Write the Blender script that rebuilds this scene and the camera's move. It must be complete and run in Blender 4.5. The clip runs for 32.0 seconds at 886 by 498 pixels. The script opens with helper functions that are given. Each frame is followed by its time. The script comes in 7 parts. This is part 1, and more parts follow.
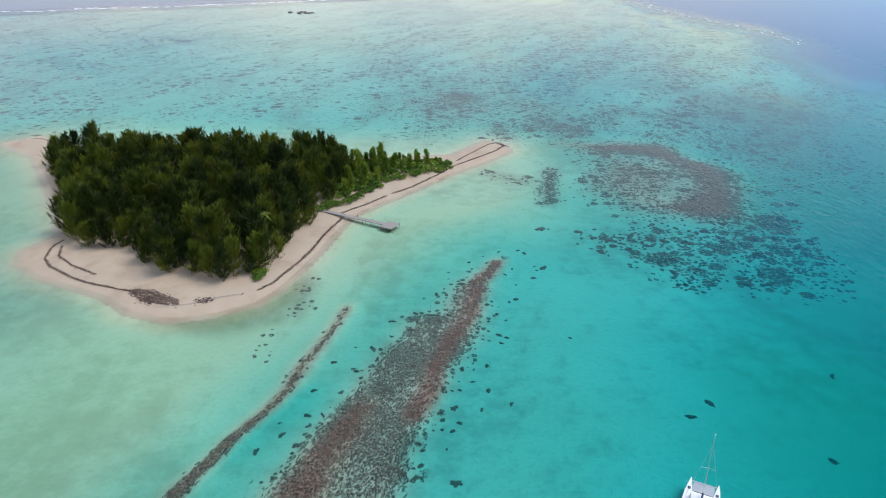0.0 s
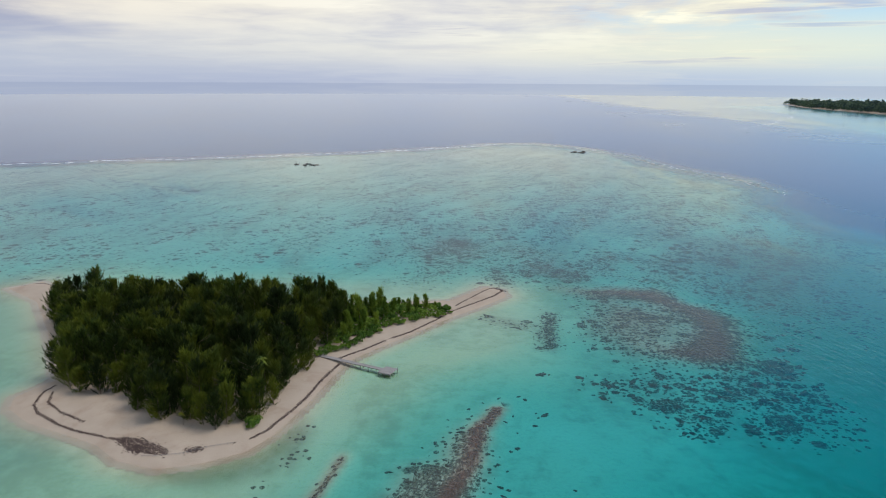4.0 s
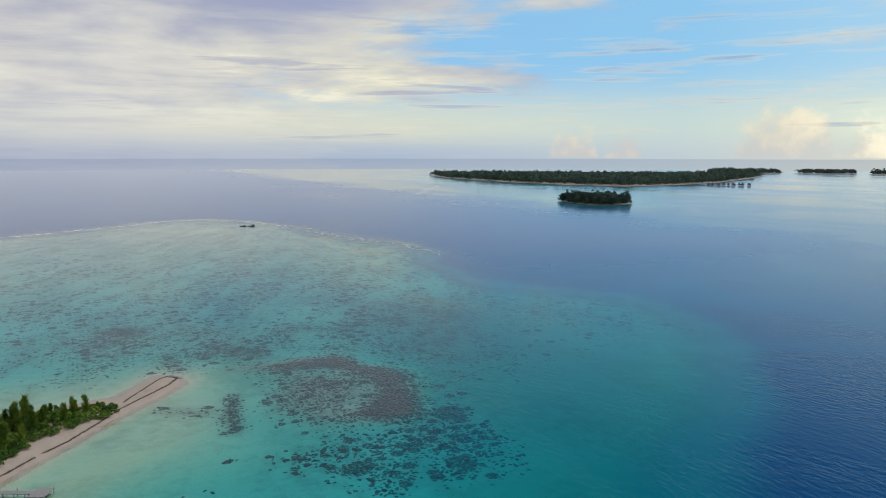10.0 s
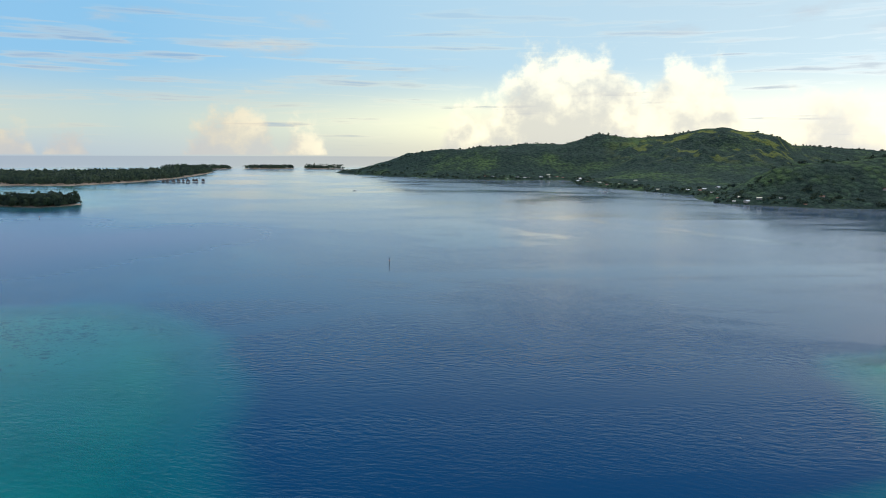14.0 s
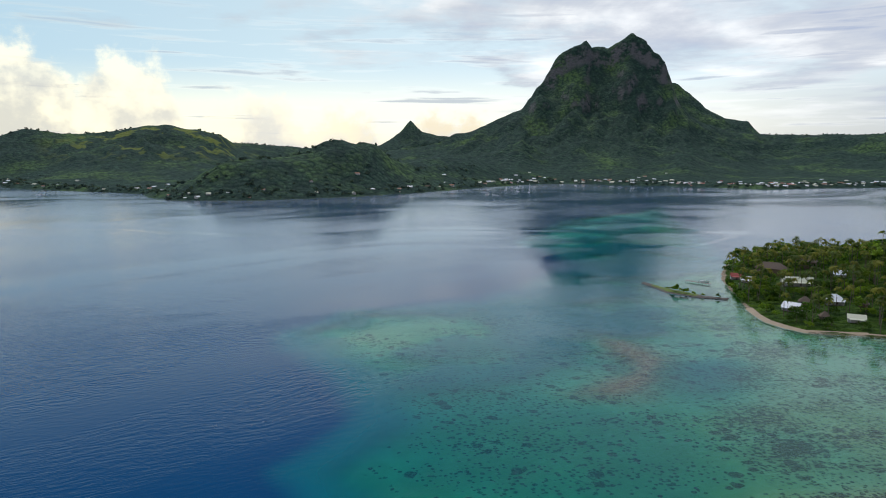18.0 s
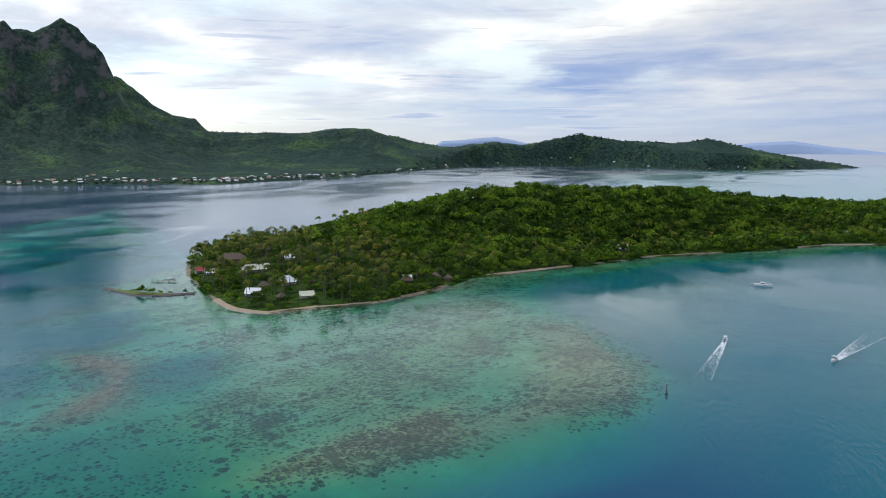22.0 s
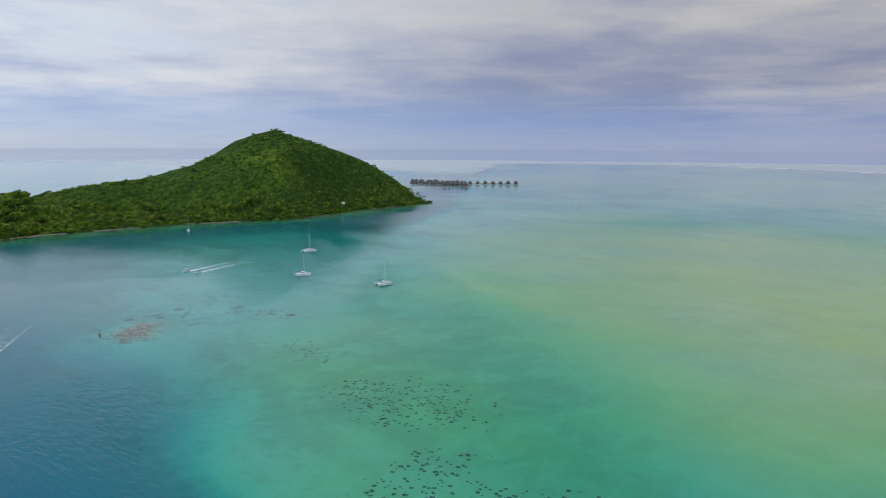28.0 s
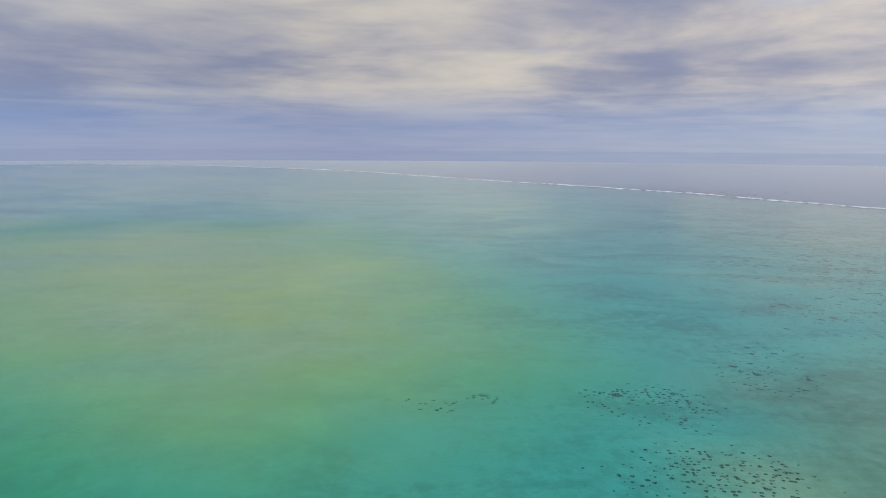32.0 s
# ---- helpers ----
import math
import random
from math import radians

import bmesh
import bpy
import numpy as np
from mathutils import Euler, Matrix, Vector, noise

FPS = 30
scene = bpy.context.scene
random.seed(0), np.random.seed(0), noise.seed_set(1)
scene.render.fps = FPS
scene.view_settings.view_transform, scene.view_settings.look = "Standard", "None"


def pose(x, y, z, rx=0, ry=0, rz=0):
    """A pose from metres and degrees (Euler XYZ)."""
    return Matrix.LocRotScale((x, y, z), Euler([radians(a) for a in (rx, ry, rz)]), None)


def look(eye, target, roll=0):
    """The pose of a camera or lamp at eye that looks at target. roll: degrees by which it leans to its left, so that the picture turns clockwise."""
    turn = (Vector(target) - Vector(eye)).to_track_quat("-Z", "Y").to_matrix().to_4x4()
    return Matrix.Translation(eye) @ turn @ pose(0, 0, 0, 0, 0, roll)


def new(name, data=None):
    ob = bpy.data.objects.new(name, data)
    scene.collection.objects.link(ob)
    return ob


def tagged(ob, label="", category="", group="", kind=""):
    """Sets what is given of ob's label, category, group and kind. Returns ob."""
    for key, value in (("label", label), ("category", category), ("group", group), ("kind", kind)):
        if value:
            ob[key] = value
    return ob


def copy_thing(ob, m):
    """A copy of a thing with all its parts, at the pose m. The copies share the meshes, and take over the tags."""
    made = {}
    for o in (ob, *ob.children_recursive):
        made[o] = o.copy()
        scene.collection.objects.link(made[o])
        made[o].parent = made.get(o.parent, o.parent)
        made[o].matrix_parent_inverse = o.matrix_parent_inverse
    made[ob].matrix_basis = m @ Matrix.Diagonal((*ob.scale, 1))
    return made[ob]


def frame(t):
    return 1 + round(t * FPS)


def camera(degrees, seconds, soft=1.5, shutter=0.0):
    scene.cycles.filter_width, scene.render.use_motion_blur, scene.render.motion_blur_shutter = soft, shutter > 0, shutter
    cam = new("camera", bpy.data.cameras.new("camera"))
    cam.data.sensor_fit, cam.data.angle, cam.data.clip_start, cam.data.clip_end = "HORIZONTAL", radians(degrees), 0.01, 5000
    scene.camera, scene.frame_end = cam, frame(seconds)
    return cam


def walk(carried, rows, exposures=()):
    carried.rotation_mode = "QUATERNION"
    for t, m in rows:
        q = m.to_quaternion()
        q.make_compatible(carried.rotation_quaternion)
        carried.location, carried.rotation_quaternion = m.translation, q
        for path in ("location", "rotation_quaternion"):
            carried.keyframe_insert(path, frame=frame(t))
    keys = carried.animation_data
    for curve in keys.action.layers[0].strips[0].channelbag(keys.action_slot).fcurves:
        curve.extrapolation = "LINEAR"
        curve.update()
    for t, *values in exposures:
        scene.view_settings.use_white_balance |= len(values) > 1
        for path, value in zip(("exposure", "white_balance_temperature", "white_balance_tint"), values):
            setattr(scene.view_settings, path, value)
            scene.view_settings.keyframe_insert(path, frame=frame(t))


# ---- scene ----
cam = camera(64.71, 32.0, soft=1.0)
EYE = (0.0, 0.0, 100.0)
# seconds, heading (clockwise from +y), pitch, roll; the aircraft hovers and turns on the spot
PATH = [
    (0, 0.00, -25.47, 0.24),
    (0.5, 0.03, -24.07, 0.26),
    (1, 0.02, -22.61, 0.28),
    (1.5, 0.02, -21.13, 0.27),
    (2, 0.03, -19.64, 0.24),
    (2.5, 0.01, -18.13, 0.24),
    (3, 0.03, -16.64, 0.24),
    (3.5, 0.03, -15.14, 0.29),
    (4, 0.02, -13.65, 0.30),
    (4.5, -0.00, -12.12, 0.32),
    (6.5, 0.02, -7.32, 0.39),
    (7, 1.24, -7.36, 0.43),
    (7.5, 4.38, -7.40, 0.39),
    (8, 7.53, -7.44, 0.32),
    (8.5, 10.70, -7.48, 0.21),
    (9, 15.67, -7.51, 0.14),
    (9.5, 21.12, -7.59, 0.11),
    (10, 26.56, -7.68, 0.06),
    (10.5, 31.92, -7.75, 0.12),
    (11, 37.27, -7.78, 0.14),
    (11.5, 42.64, -7.78, 0.11),
    (12, 47.98, -7.81, 0.10),
    (12.5, 52.98, -7.82, 0.13),
    (13, 58.33, -7.83, 0.21),
    (13.5, 63.67, -7.82, 0.27),
    (14, 69.02, -7.84, 0.24),
    (14.5, 74.36, -7.85, 0.21),
    (16.5, 95.84, -7.98, 0.21),
    (17, 101.15, -7.98, 0.13),
    (17.5, 106.51, -7.98, 0.17),
    (18, 111.85, -7.96, 0.01),
    (18.5, 117.17, -8.00, 0.02),
    (19, 122.46, -8.03, 0.01),
    (19.5, 127.73, -8.07, -0.00),
    (20, 133.05, -8.08, 0.04),
    (20.5, 138.34, -8.13, -0.02),
    (21, 143.62, -8.14, 0.00),
    (21.5, 148.96, -8.18, -0.04),
    (22, 154.30, -8.22, 0.01),
    (22.5, 159.70, -8.28, 0.04),
    (23, 165.07, -8.30, 0.06),
    (23.5, 170.40, -8.33, 0.08),
    (24, 175.77, -8.35, 0.03),
    (24.5, 181.15, -8.37, 0.07),
    (25, 186.53, -8.39, 0.07),
    (25.5, 191.91, -8.40, 0.15),
    (26, 197.33, -8.42, 0.16),
    (26.5, 202.72, -8.42, 0.20),
    (28.5, 222.15, -8.41, 0.37),
    (29, 224.70, -8.41, 0.44),
    (29.5, 231.43, -8.36, 0.55),
    (30, 241.95, -8.41, 0.54),
    (30.5, 249.89, -8.39, 0.52),
    (31, 254.77, -8.34, 0.45),
    (31.5, 259.79, -8.34, 0.43),
    (32, 265.11, -8.33, 0.35),
]
EXPOSURES = [(0.0, 0.62), (2.0, 0.38), (4.0, 0.1), (7.0, -0.2), (10.0, -0.15), (14.0, -0.15), (17.0, -0.2), (19.0, -0.12), (22.0, 0.07), (25.0, 0.16), (27.0, 0.12), (29.0, 0.08), (32.0, 0.04)]


def heading_pose(heading, pitch, roll):
    return pose(*EYE, 90 + pitch, 0, -heading) @ pose(0, 0, 0, 0, 0, roll)


walk(cam, [(t, heading_pose(h, p, r)) for t, h, p, r in PATH], EXPOSURES)

# ---------------------------------------------------------------- world and sun
SUN_AZ, SUN_EL = 95.0, 58.0


def az_dir(az, el=0.0):
    a, e = radians(az), radians(el)
    return Vector((math.sin(a) * math.cos(e), math.cos(a) * math.cos(e), math.sin(e)))


class Nodes:
    """Small helper to wire node trees."""

    def __init__(self, tree):
        self.t = tree
        tree.nodes.clear()

    def add(self, kind, **props):
        n = self.t.nodes.new(kind)
        for k, v in props.items():
            setattr(n, k, v)
        return n

    def put(self, sock, v):
        if isinstance(v, bpy.types.NodeSocket):
            self.t.links.new(v, sock)
        elif v is not None:
            if isinstance(v, (tuple, list)) and len(v) == 3 and sock.type == "RGBA":
                v = (*v, 1.0)
            sock.default_value = v

    def math(self, op, a, b=None, c=None, clamp=False):
        n = self.add("ShaderNodeMath", operation=op, use_clamp=clamp)
        for i, v in enumerate((a, b, c)):
            if v is not None:
                self.put(n.inputs[i], v)
        return n.outputs[0]

    def vmath(self, op, a, b=None, scale=None):
        n = self.add("ShaderNodeVectorMath", operation=op)
        self.put(n.inputs[0], a)
        if b is not None:
            self.put(n.inputs[1], b)
        if scale is not None:
            self.put(n.inputs["Scale"], scale)
        return n.outputs["Value"] if op in ("DOT_PRODUCT", "LENGTH") else n.outputs["Vector"]

    def mix(self, fac, a, b, blend="MIX"):
        n = self.add("ShaderNodeMix", data_type="RGBA", blend_type=blend, clamp_factor=True)
        self.put(n.inputs[0], fac)
        self.put(n.inputs[6], a)
        self.put(n.inputs[7], b)
        return n.outputs[2]

    def step(self, v, lo, hi, to0=0.0, to1=1.0):
        n = self.add("ShaderNodeMapRange", interpolation_type="SMOOTHSTEP")
        for i, x in enumerate((v, lo, hi, to0, to1)):
            self.put(n.inputs[i], x)
        return n.outputs[0]

    def noise(self, vec, scale, detail=4.0, rough=0.55, distort=0.0, out=0, dims="3D"):
        n = self.add("ShaderNodeTexNoise", noise_dimensions=dims)
        self.put(n.inputs["Vector"], vec)
        for k, v in (("Scale", scale), ("Detail", detail), ("Roughness", rough), ("Distortion", distort)):
            self.put(n.inputs[k], v)
        return n.outputs[out]

    def scaled(self, vec, s):
        return self.vmath("MULTIPLY", vec, s)

    def ramp(self, fac, stops):
        n = self.add("ShaderNodeValToRGB")
        el = n.color_ramp.elements
        while len(el) < len(stops):
            el.new(0.5)
        for e, (p, c) in zip(el, stops):
            e.position, e.color = p, (*c, 1.0)
        self.put(n.inputs[0], fac)
        return n.outputs[0]


def srgb(r, g, b):
    return tuple(((c / 255 + 0.055) / 1.055) ** 2.4 if c > 10 else c / 255 / 12.92 for c in (r, g, b))


# the sky by bearing: clear air high up, band low over the sea, horizon, lit cloud, cloud bellies, cover
SKY = [
    (0, (190, 210, 242), (224, 224, 222), (174, 188, 218), (242, 239, 226), (160, 165, 194), 0.92),
    (22, (146, 206, 252), (228, 232, 216), (178, 198, 226), (250, 244, 214), (168, 176, 206), 0.60),
    (45, (144, 209, 251), (204, 226, 226), (198, 218, 230), (250, 232, 202), (150, 175, 212), 0.30),
    (70, (192, 230, 250), (248, 247, 212), (236, 236, 216), (255, 252, 225), (165, 188, 216), 0.34),
    (100, (216, 240, 250), (254, 250, 228), (246, 244, 226), (255, 255, 248), (196, 208, 228), 0.44),
    (130, (226, 245, 255), (250, 250, 240), (242, 242, 234), (252, 254, 255), (166, 184, 220), 0.46),
    (160, (236, 246, 250), (186, 203, 232), (195, 205, 224), (252, 252, 248), (140, 168, 216), 0.62),
    (200, (200, 208, 222), (140, 166, 214), (162, 180, 210), (214, 216, 220), (154, 168, 200), 0.95),
    (225, (164, 172, 194), (102, 134, 196), (136, 155, 198), (182, 183, 188), (130, 140, 170), 1.05),
    (255, (166, 169, 186), (80, 108, 178), (118, 138, 188), (200, 194, 184), (122, 130, 160), 1.10),
    (305, (187, 188, 202), (150, 168, 208), (165, 178, 206), (230, 219, 204), (145, 151, 176), 1.05),
]


def build_world():
    world = bpy.data.worlds.new("sky")
    scene.world = world
    world.use_nodes = True
    n = Nodes(world.node_tree)
    d = n.add("ShaderNodeTexCoord").outputs["Generated"]
    sep = n.add("ShaderNodeSeparateXYZ")
    n.put(sep.inputs[0], d)
    x, y, z = sep.outputs
    zh = n.math("ADD", z, 0.0056)
    zz = n.math("MAXIMUM", n.math("ABSOLUTE", zh), 0.0015)
    comb = n.add("ShaderNodeCombineXYZ")
    for i, s in enumerate((x, y, zz)):
        n.put(comb.inputs[i], s)
    up = comb.outputs[0]
    ang = n.math("ARCTAN2", x, y)
    turn = n.math("FRACT", n.math("ADD", n.math("DIVIDE", ang, 2 * math.pi), 1.0))

    def by_bearing(k):
        rows = [(r[0] / 360, srgb(*r[k]) if k < 6 else (r[k],) * 3) for r in SKY]
        return n.ramp(turn, rows + [(1.0, rows[0][1])])

    high, mid, low, lit, dark, cover = [by_bearing(k) for k in (1, 2, 3, 4, 5, 6)]
    sky = n.add("ShaderNodeTexSky", sky_type="NISHITA", sun_disc=False, sun_elevation=radians(SUN_EL),
                sun_rotation=radians(SUN_AZ), air_density=1.0, dust_density=0.6, ozone_density=1.0)
    n.put(sky.inputs[0], up)
    air = n.mix(n.step(zz, 0.004, 0.045), low, n.mix(n.step(zz, 0.045, 0.13), mid, high))
    air = n.mix(0.18, air, n.vmath("SCALE", sky.outputs[0], scale=0.12))
    # layered cloud on a flat deck, drawn out towards the horizon
    deckz = n.math("ADD", zz, 0.055)
    plan = n.add("ShaderNodeCombineXYZ")
    n.put(plan.inputs[0], n.math("DIVIDE", x, deckz))
    n.put(plan.inputs[1], n.math("DIVIDE", y, deckz))
    plan = plan.outputs[0]

    def layer(k, kz, off, detail, rough, distort=0.0):
        return n.noise(n.vmath("ADD", n.scaled(up, (k, k, kz)), off), 1.0, detail, rough, distort)

    def sheet(k, off, detail, rough, distort=0.0):
        return n.noise(n.vmath("ADD", plan, off), k, detail, rough, distort)

    big = n.math("ADD", n.math("MULTIPLY", layer(2.0, 6.5, (3.1, 1.7, 0.3), 7, 0.56, 0.4), 0.62), n.math("MULTIPLY", sheet(0.55, (3.3, 8.1, 0.0), 9, 0.55, 0.3), 0.38))
    fine = sheet(1.7, (11.0, 4.2, 0.0), 7, 0.6, 0.2)
    cov = n.math("ADD", n.math("MULTIPLY", big, 0.82), n.math("MULTIPLY", fine, 0.18))
    need = n.math("SUBTRACT", 0.66, n.math("MULTIPLY", cover, 0.30))
    mask = n.step(n.math("SUBTRACT", cov, need), -0.03, 0.07)
    tone = n.math("ADD", n.math("MULTIPLY", layer(1.8, 7.0, (9.3, 4.1, 2.0), 7, 0.56, 0.4), 0.62), n.math("MULTIPLY", sheet(0.75, (1.3, 6.6, 0.0), 9, 0.55, 0.3), 0.38))
    tone = n.step(tone, 0.36, 0.64)
    cloud = n.mix(tone, dark, lit)
    far = n.step(zz, 0.02, 0.10, 0.14, 0.95)
    col = n.mix(n.math("MULTIPLY", mask, far), air, cloud)
    # long flat streaks low over the horizon
    streak = layer(4.5, 75.0, (7.7, 0.2, 1.1), 6, 0.55, 0.25)
    smask = n.math("MULTIPLY", n.step(streak, 0.52, 0.66), n.step(zz, 0.01, 0.04))
    smask = n.math("MULTIPLY", smask, n.step(zz, 0.13, 0.24, 1.0, 0.0))
    eastern = n.step(n.vmath("DOT_PRODUCT", n.vmath("NORMALIZE", n.scaled(up, (1, 1, 0))), tuple(az_dir(85))), -0.35, 0.3, 0.12, 0.5)
    col = n.mix(n.math("MULTIPLY", smask, eastern), col, n.mix(n.step(streak, 0.55, 0.70), lit, dark))
    # heaps of cumulus standing on the horizon: bearing, half width, height of the top
    heap = layer(26.0, 30.0, (0.0, 0.0, 3.3), 8, 0.6)
    soft = layer(9.0, 12.0, (4.0, 2.0, 0.0), 5, 0.55)
    flat = n.vmath("NORMALIZE", n.scaled(up, (1, 1, 0)))
    top = None
    for az, half, tall in ((37, 2.4, 0.036), (41, 1.9, 0.034), (52.5, 4.2, 0.066), (57.8, 2.2, 0.046), (72, 4, 0.07),
                           (79, 8, 0.150), (88, 5, 0.125), (97, 5, 0.075), (104, 4, 0.06), (112, 5, 0.05)):
        lobe = n.step(n.vmath("DOT_PRODUCT", flat, tuple(az_dir(az))), math.cos(radians(half)), math.cos(radians(half * 0.2)), 0.0, tall)
        top = lobe if top is None else n.math("MAXIMUM", top, lobe)
    rise = n.math("ADD", n.math("DIVIDE", n.math("SUBTRACT", top, zz), 0.035), n.math("MULTIPLY", n.math("SUBTRACT", heap, 0.5), 4.2))
    heapm = n.math("MULTIPLY", n.step(rise, -0.4, 0.9), n.math("MULTIPLY", n.step(top, 0.002, 0.014), n.step(zh, 0.0, 0.003)))
    sunny = n.step(n.vmath("DOT_PRODUCT", flat, tuple(az_dir(80))), 0.86, 0.985)
    glow = n.mix(sunny, (0.95, 0.82, 0.60), (1.10, 1.0, 0.72))
    shade = n.mix(sunny, n.mix(0.55, dark, lit), n.mix(0.62, dark, (0.98, 0.90, 0.72)))
    light = n.math("ADD", n.math("MULTIPLY", soft, 0.6), n.math("ADD", n.math("MULTIPLY", heap, 0.4), n.math("MULTIPLY", n.math("DIVIDE", zz, n.math("ADD", top, 0.01)), 0.16)))
    puff = n.mix(n.step(light, 0.47, 0.68), shade, glow)
    col = n.mix(n.math("MULTIPLY", heapm, 0.72), col, puff)
    # bright cloud is far brighter than the blue beside it
    bw = n.add("ShaderNodeRGBToBW")
    n.put(bw.inputs[0], col)
    col = n.vmath("SCALE", col, scale=n.step(bw.outputs[0], 0.76, 1.0, 1.0, 1.35))
    # overhead: blue gaps towards the open side, plain grey deck elsewhere
    open_side = n.step(n.vmath("DOT_PRODUCT", flat, tuple(az_dir(72))), 0.2, 0.85)
    deck = n.mix(open_side, (0.24, 0.37, 0.55), (0.03, 0.18, 0.53))
    col = n.mix(n.math("MULTIPLY", n.step(zz, 0.24, 0.46), n.math("ADD", 0.5, n.math("MULTIPLY", open_side, 0.4))), col, deck)
    # open sea between the last sheet of water and the horizon
    # painted reflection: the sky's colour mirrored below the horizon, tinted blue
    sea = n.mix(0.34, col, (0.24, 0.30, 0.45))
    col = n.mix(n.step(zh, -0.0006, 0.0006), sea, col)
    bg = n.add("ShaderNodeBackground")
    n.put(bg.inputs[0], col)
    n.put(bg.inputs[1], 1.0)
    out = n.add("ShaderNodeOutputWorld")
    n.put(out.inputs[0], bg.outputs[0])


build_world()
sun = new("sun", bpy.data.lights.new("sun", "SUN"))
sun.data.energy, sun.data.angle, sun.data.color = 1.9, radians(30), (1.0, 0.93, 0.82)
sun.matrix_world = look(tuple(az_dir(SUN_AZ, SUN_EL) * 50), (0, 0, 0))


# ---------------------------------------------------------------- numbers on the plan
def vhash(ix, iy, seed):
    h = np.sin(ix * 127.1 + iy * 311.7 + seed * 74.7) * 43758.5453
    return h - np.floor(h)


def vnoise(x, y, seed=0):
    ix, iy = np.floor(x), np.floor(y)
    fx, fy = x - ix, y - iy
    fx, fy = fx * fx * (3 - 2 * fx), fy * fy * (3 - 2 * fy)
    a, b = vhash(ix, iy, seed), vhash(ix + 1, iy, seed)
    c, e = vhash(ix, iy + 1, seed), vhash(ix + 1, iy + 1, seed)
    return (a * (1 - fx) + b * fx) * (1 - fy) + (c * (1 - fx) + e * fx) * fy


def fbm(x, y, size, octaves=4, seed=0):
    out, amp, tot = 0.0, 1.0, 0.0
    for k in range(octaves):
        out = out + amp * vnoise(x / size * 2 ** k, y / size * 2 ** k, seed + k)
        tot += amp
        amp *= 0.5
    return out / tot


def smooth(v, lo, hi):
    u = np.clip((v - lo) / (hi - lo), 0, 1)
    return u * u * (3 - 2 * u)


def seg_dist(px, py, line, closed):
    """Distance to a polyline, and the running position of the nearest point."""
    best, where = np.full(px.shape, 1e9), np.zeros(px.shape)
    n = len(line)
    for i in range(n if closed else n - 1):
        (ax, ay), (bx, by) = line[i][:2], line[(i + 1) % n][:2]
        dx, dy = bx - ax, by - ay
        u = np.clip(((px - ax) * dx + (py - ay) * dy) / (dx * dx + dy * dy + 1e-9), 0, 1)
        d = np.hypot(px - ax - u * dx, py - ay - u * dy)
        m = d < best
        best = np.where(m, d, best)
        where = np.where(m, i + u, where)
    return best, where


def inside(px, py, poly):
    """Signed distance to a closed outline, positive inside."""
    d, _ = seg_dist(px, py, poly, True)
    c = np.zeros(px.shape, bool)
    n = len(poly)
    for i in range(n):
        (ax, ay), (bx, by) = poly[i], poly[(i + 1) % n]
        if ay != by:
            c ^= ((ay > py) != (by > py)) & (px < (bx - ax) * (py - ay) / (by - ay) + ax)
    return np.where(c, d, -d)


def polar(az, r):
    return (r * math.sin(radians(az)), r * math.cos(radians(az)))


MOTU = [(29, 327), (21, 332), (4, 310), (-22, 306), (-47, 304), (-85, 301), (-123, 301), (-167, 313), (-201, 337),
        (-211, 326), (-186, 306), (-160, 268), (-141, 238), (-131, 220), (-137, 207), (-134, 199), (-123, 190),
        (-110, 184), (-96, 177), (-87, 169), (-75, 165), (-64, 168), (-54, 174), (-49, 183), (-46, 192), (-42, 206),
        (-38, 224), (-35, 237), (-27, 248), (-15, 263), (4, 287), (19, 303), (30, 317)]
MOTU_TREES = [(4, 297), (-21, 298), (-47, 298), (-84, 296), (-121, 297), (-158, 303), (-176, 300), (-158, 268), (-139, 238),
              (-129, 214), (-118, 207), (-101, 203), (-94, 192), (-78, 186), (-65, 183), (-54, 187), (-51, 197),
              (-46, 226), (-45, 240), (-37, 250), (-22, 273), (2, 292)]
REEF_WEST = [(-900, 742), (-516, 819), (-408, 864), (-280, 902), (-200, 941), (-114, 982), (-4, 1046), (90, 1120),
             (150, 1130), (202, 1066), (244, 962), (272, 809), (304, 725), (312, 643)]
SHELF = [(285, 563), (273, 454), (324, 388), (333, 344), (320, 290), (288, 248), (251, 212), (219, 186), (169, 154),
         (141, 135)]
SOUTH_EDGE = [(90, 60), (20, -60), (-49, -181), (-53, -212), (-61, -240), (-72, -261), (-98, -283), (-123, -312),
              (-127, -356), (-96, -342), (-45, -375), (-64, -417), (-116, -453), (-178, -477), (-269, -574),
              (-406, -655), (-680, -869), (-1017, -1214)]
REEF_SOUTH = [(-2796, -2942), (-3429, -2070), (-3400, -1474), (-3000, -860), (-2817, -600), (-2172, -89),
              (-1900, 180), (-1599, 425), (-1243, 640)]
SAND = REEF_WEST + SHELF + SOUTH_EDGE + [(-1700, -1900)] + REEF_SOUTH
SOUTH_LAGOON = [(-364, -4162), (-2796, -2942), (-1700, -1900), (-900, -1250), (-300, -1300), (250, -1050), (700, -2600),
                (304, -3408), (-94, -3730)]
EAST_FLAT = [(184, -56), (208, -52), (243, -77), (278, -79), (374, -70), (405, -103), (405, -143), (404, -195),
             (446, -258), (488, -308), (597, -390), (750, -554), (742, -636), (528, -498), (471, -453), (409, -398),
             (303, -340), (262, -360), (230, -440), (220, -500), (180, -570), (115, -670), (-49, -850), (-250, -900),
             (-250, -860), (-50, -770), (55, -655), (116, -590), (148, -515), (138, -452), (105, -417), (74, -388),
             (59, -355), (34, -312), (39, -279), (56, -237), (83, -196), (106, -167), (150, -100)]
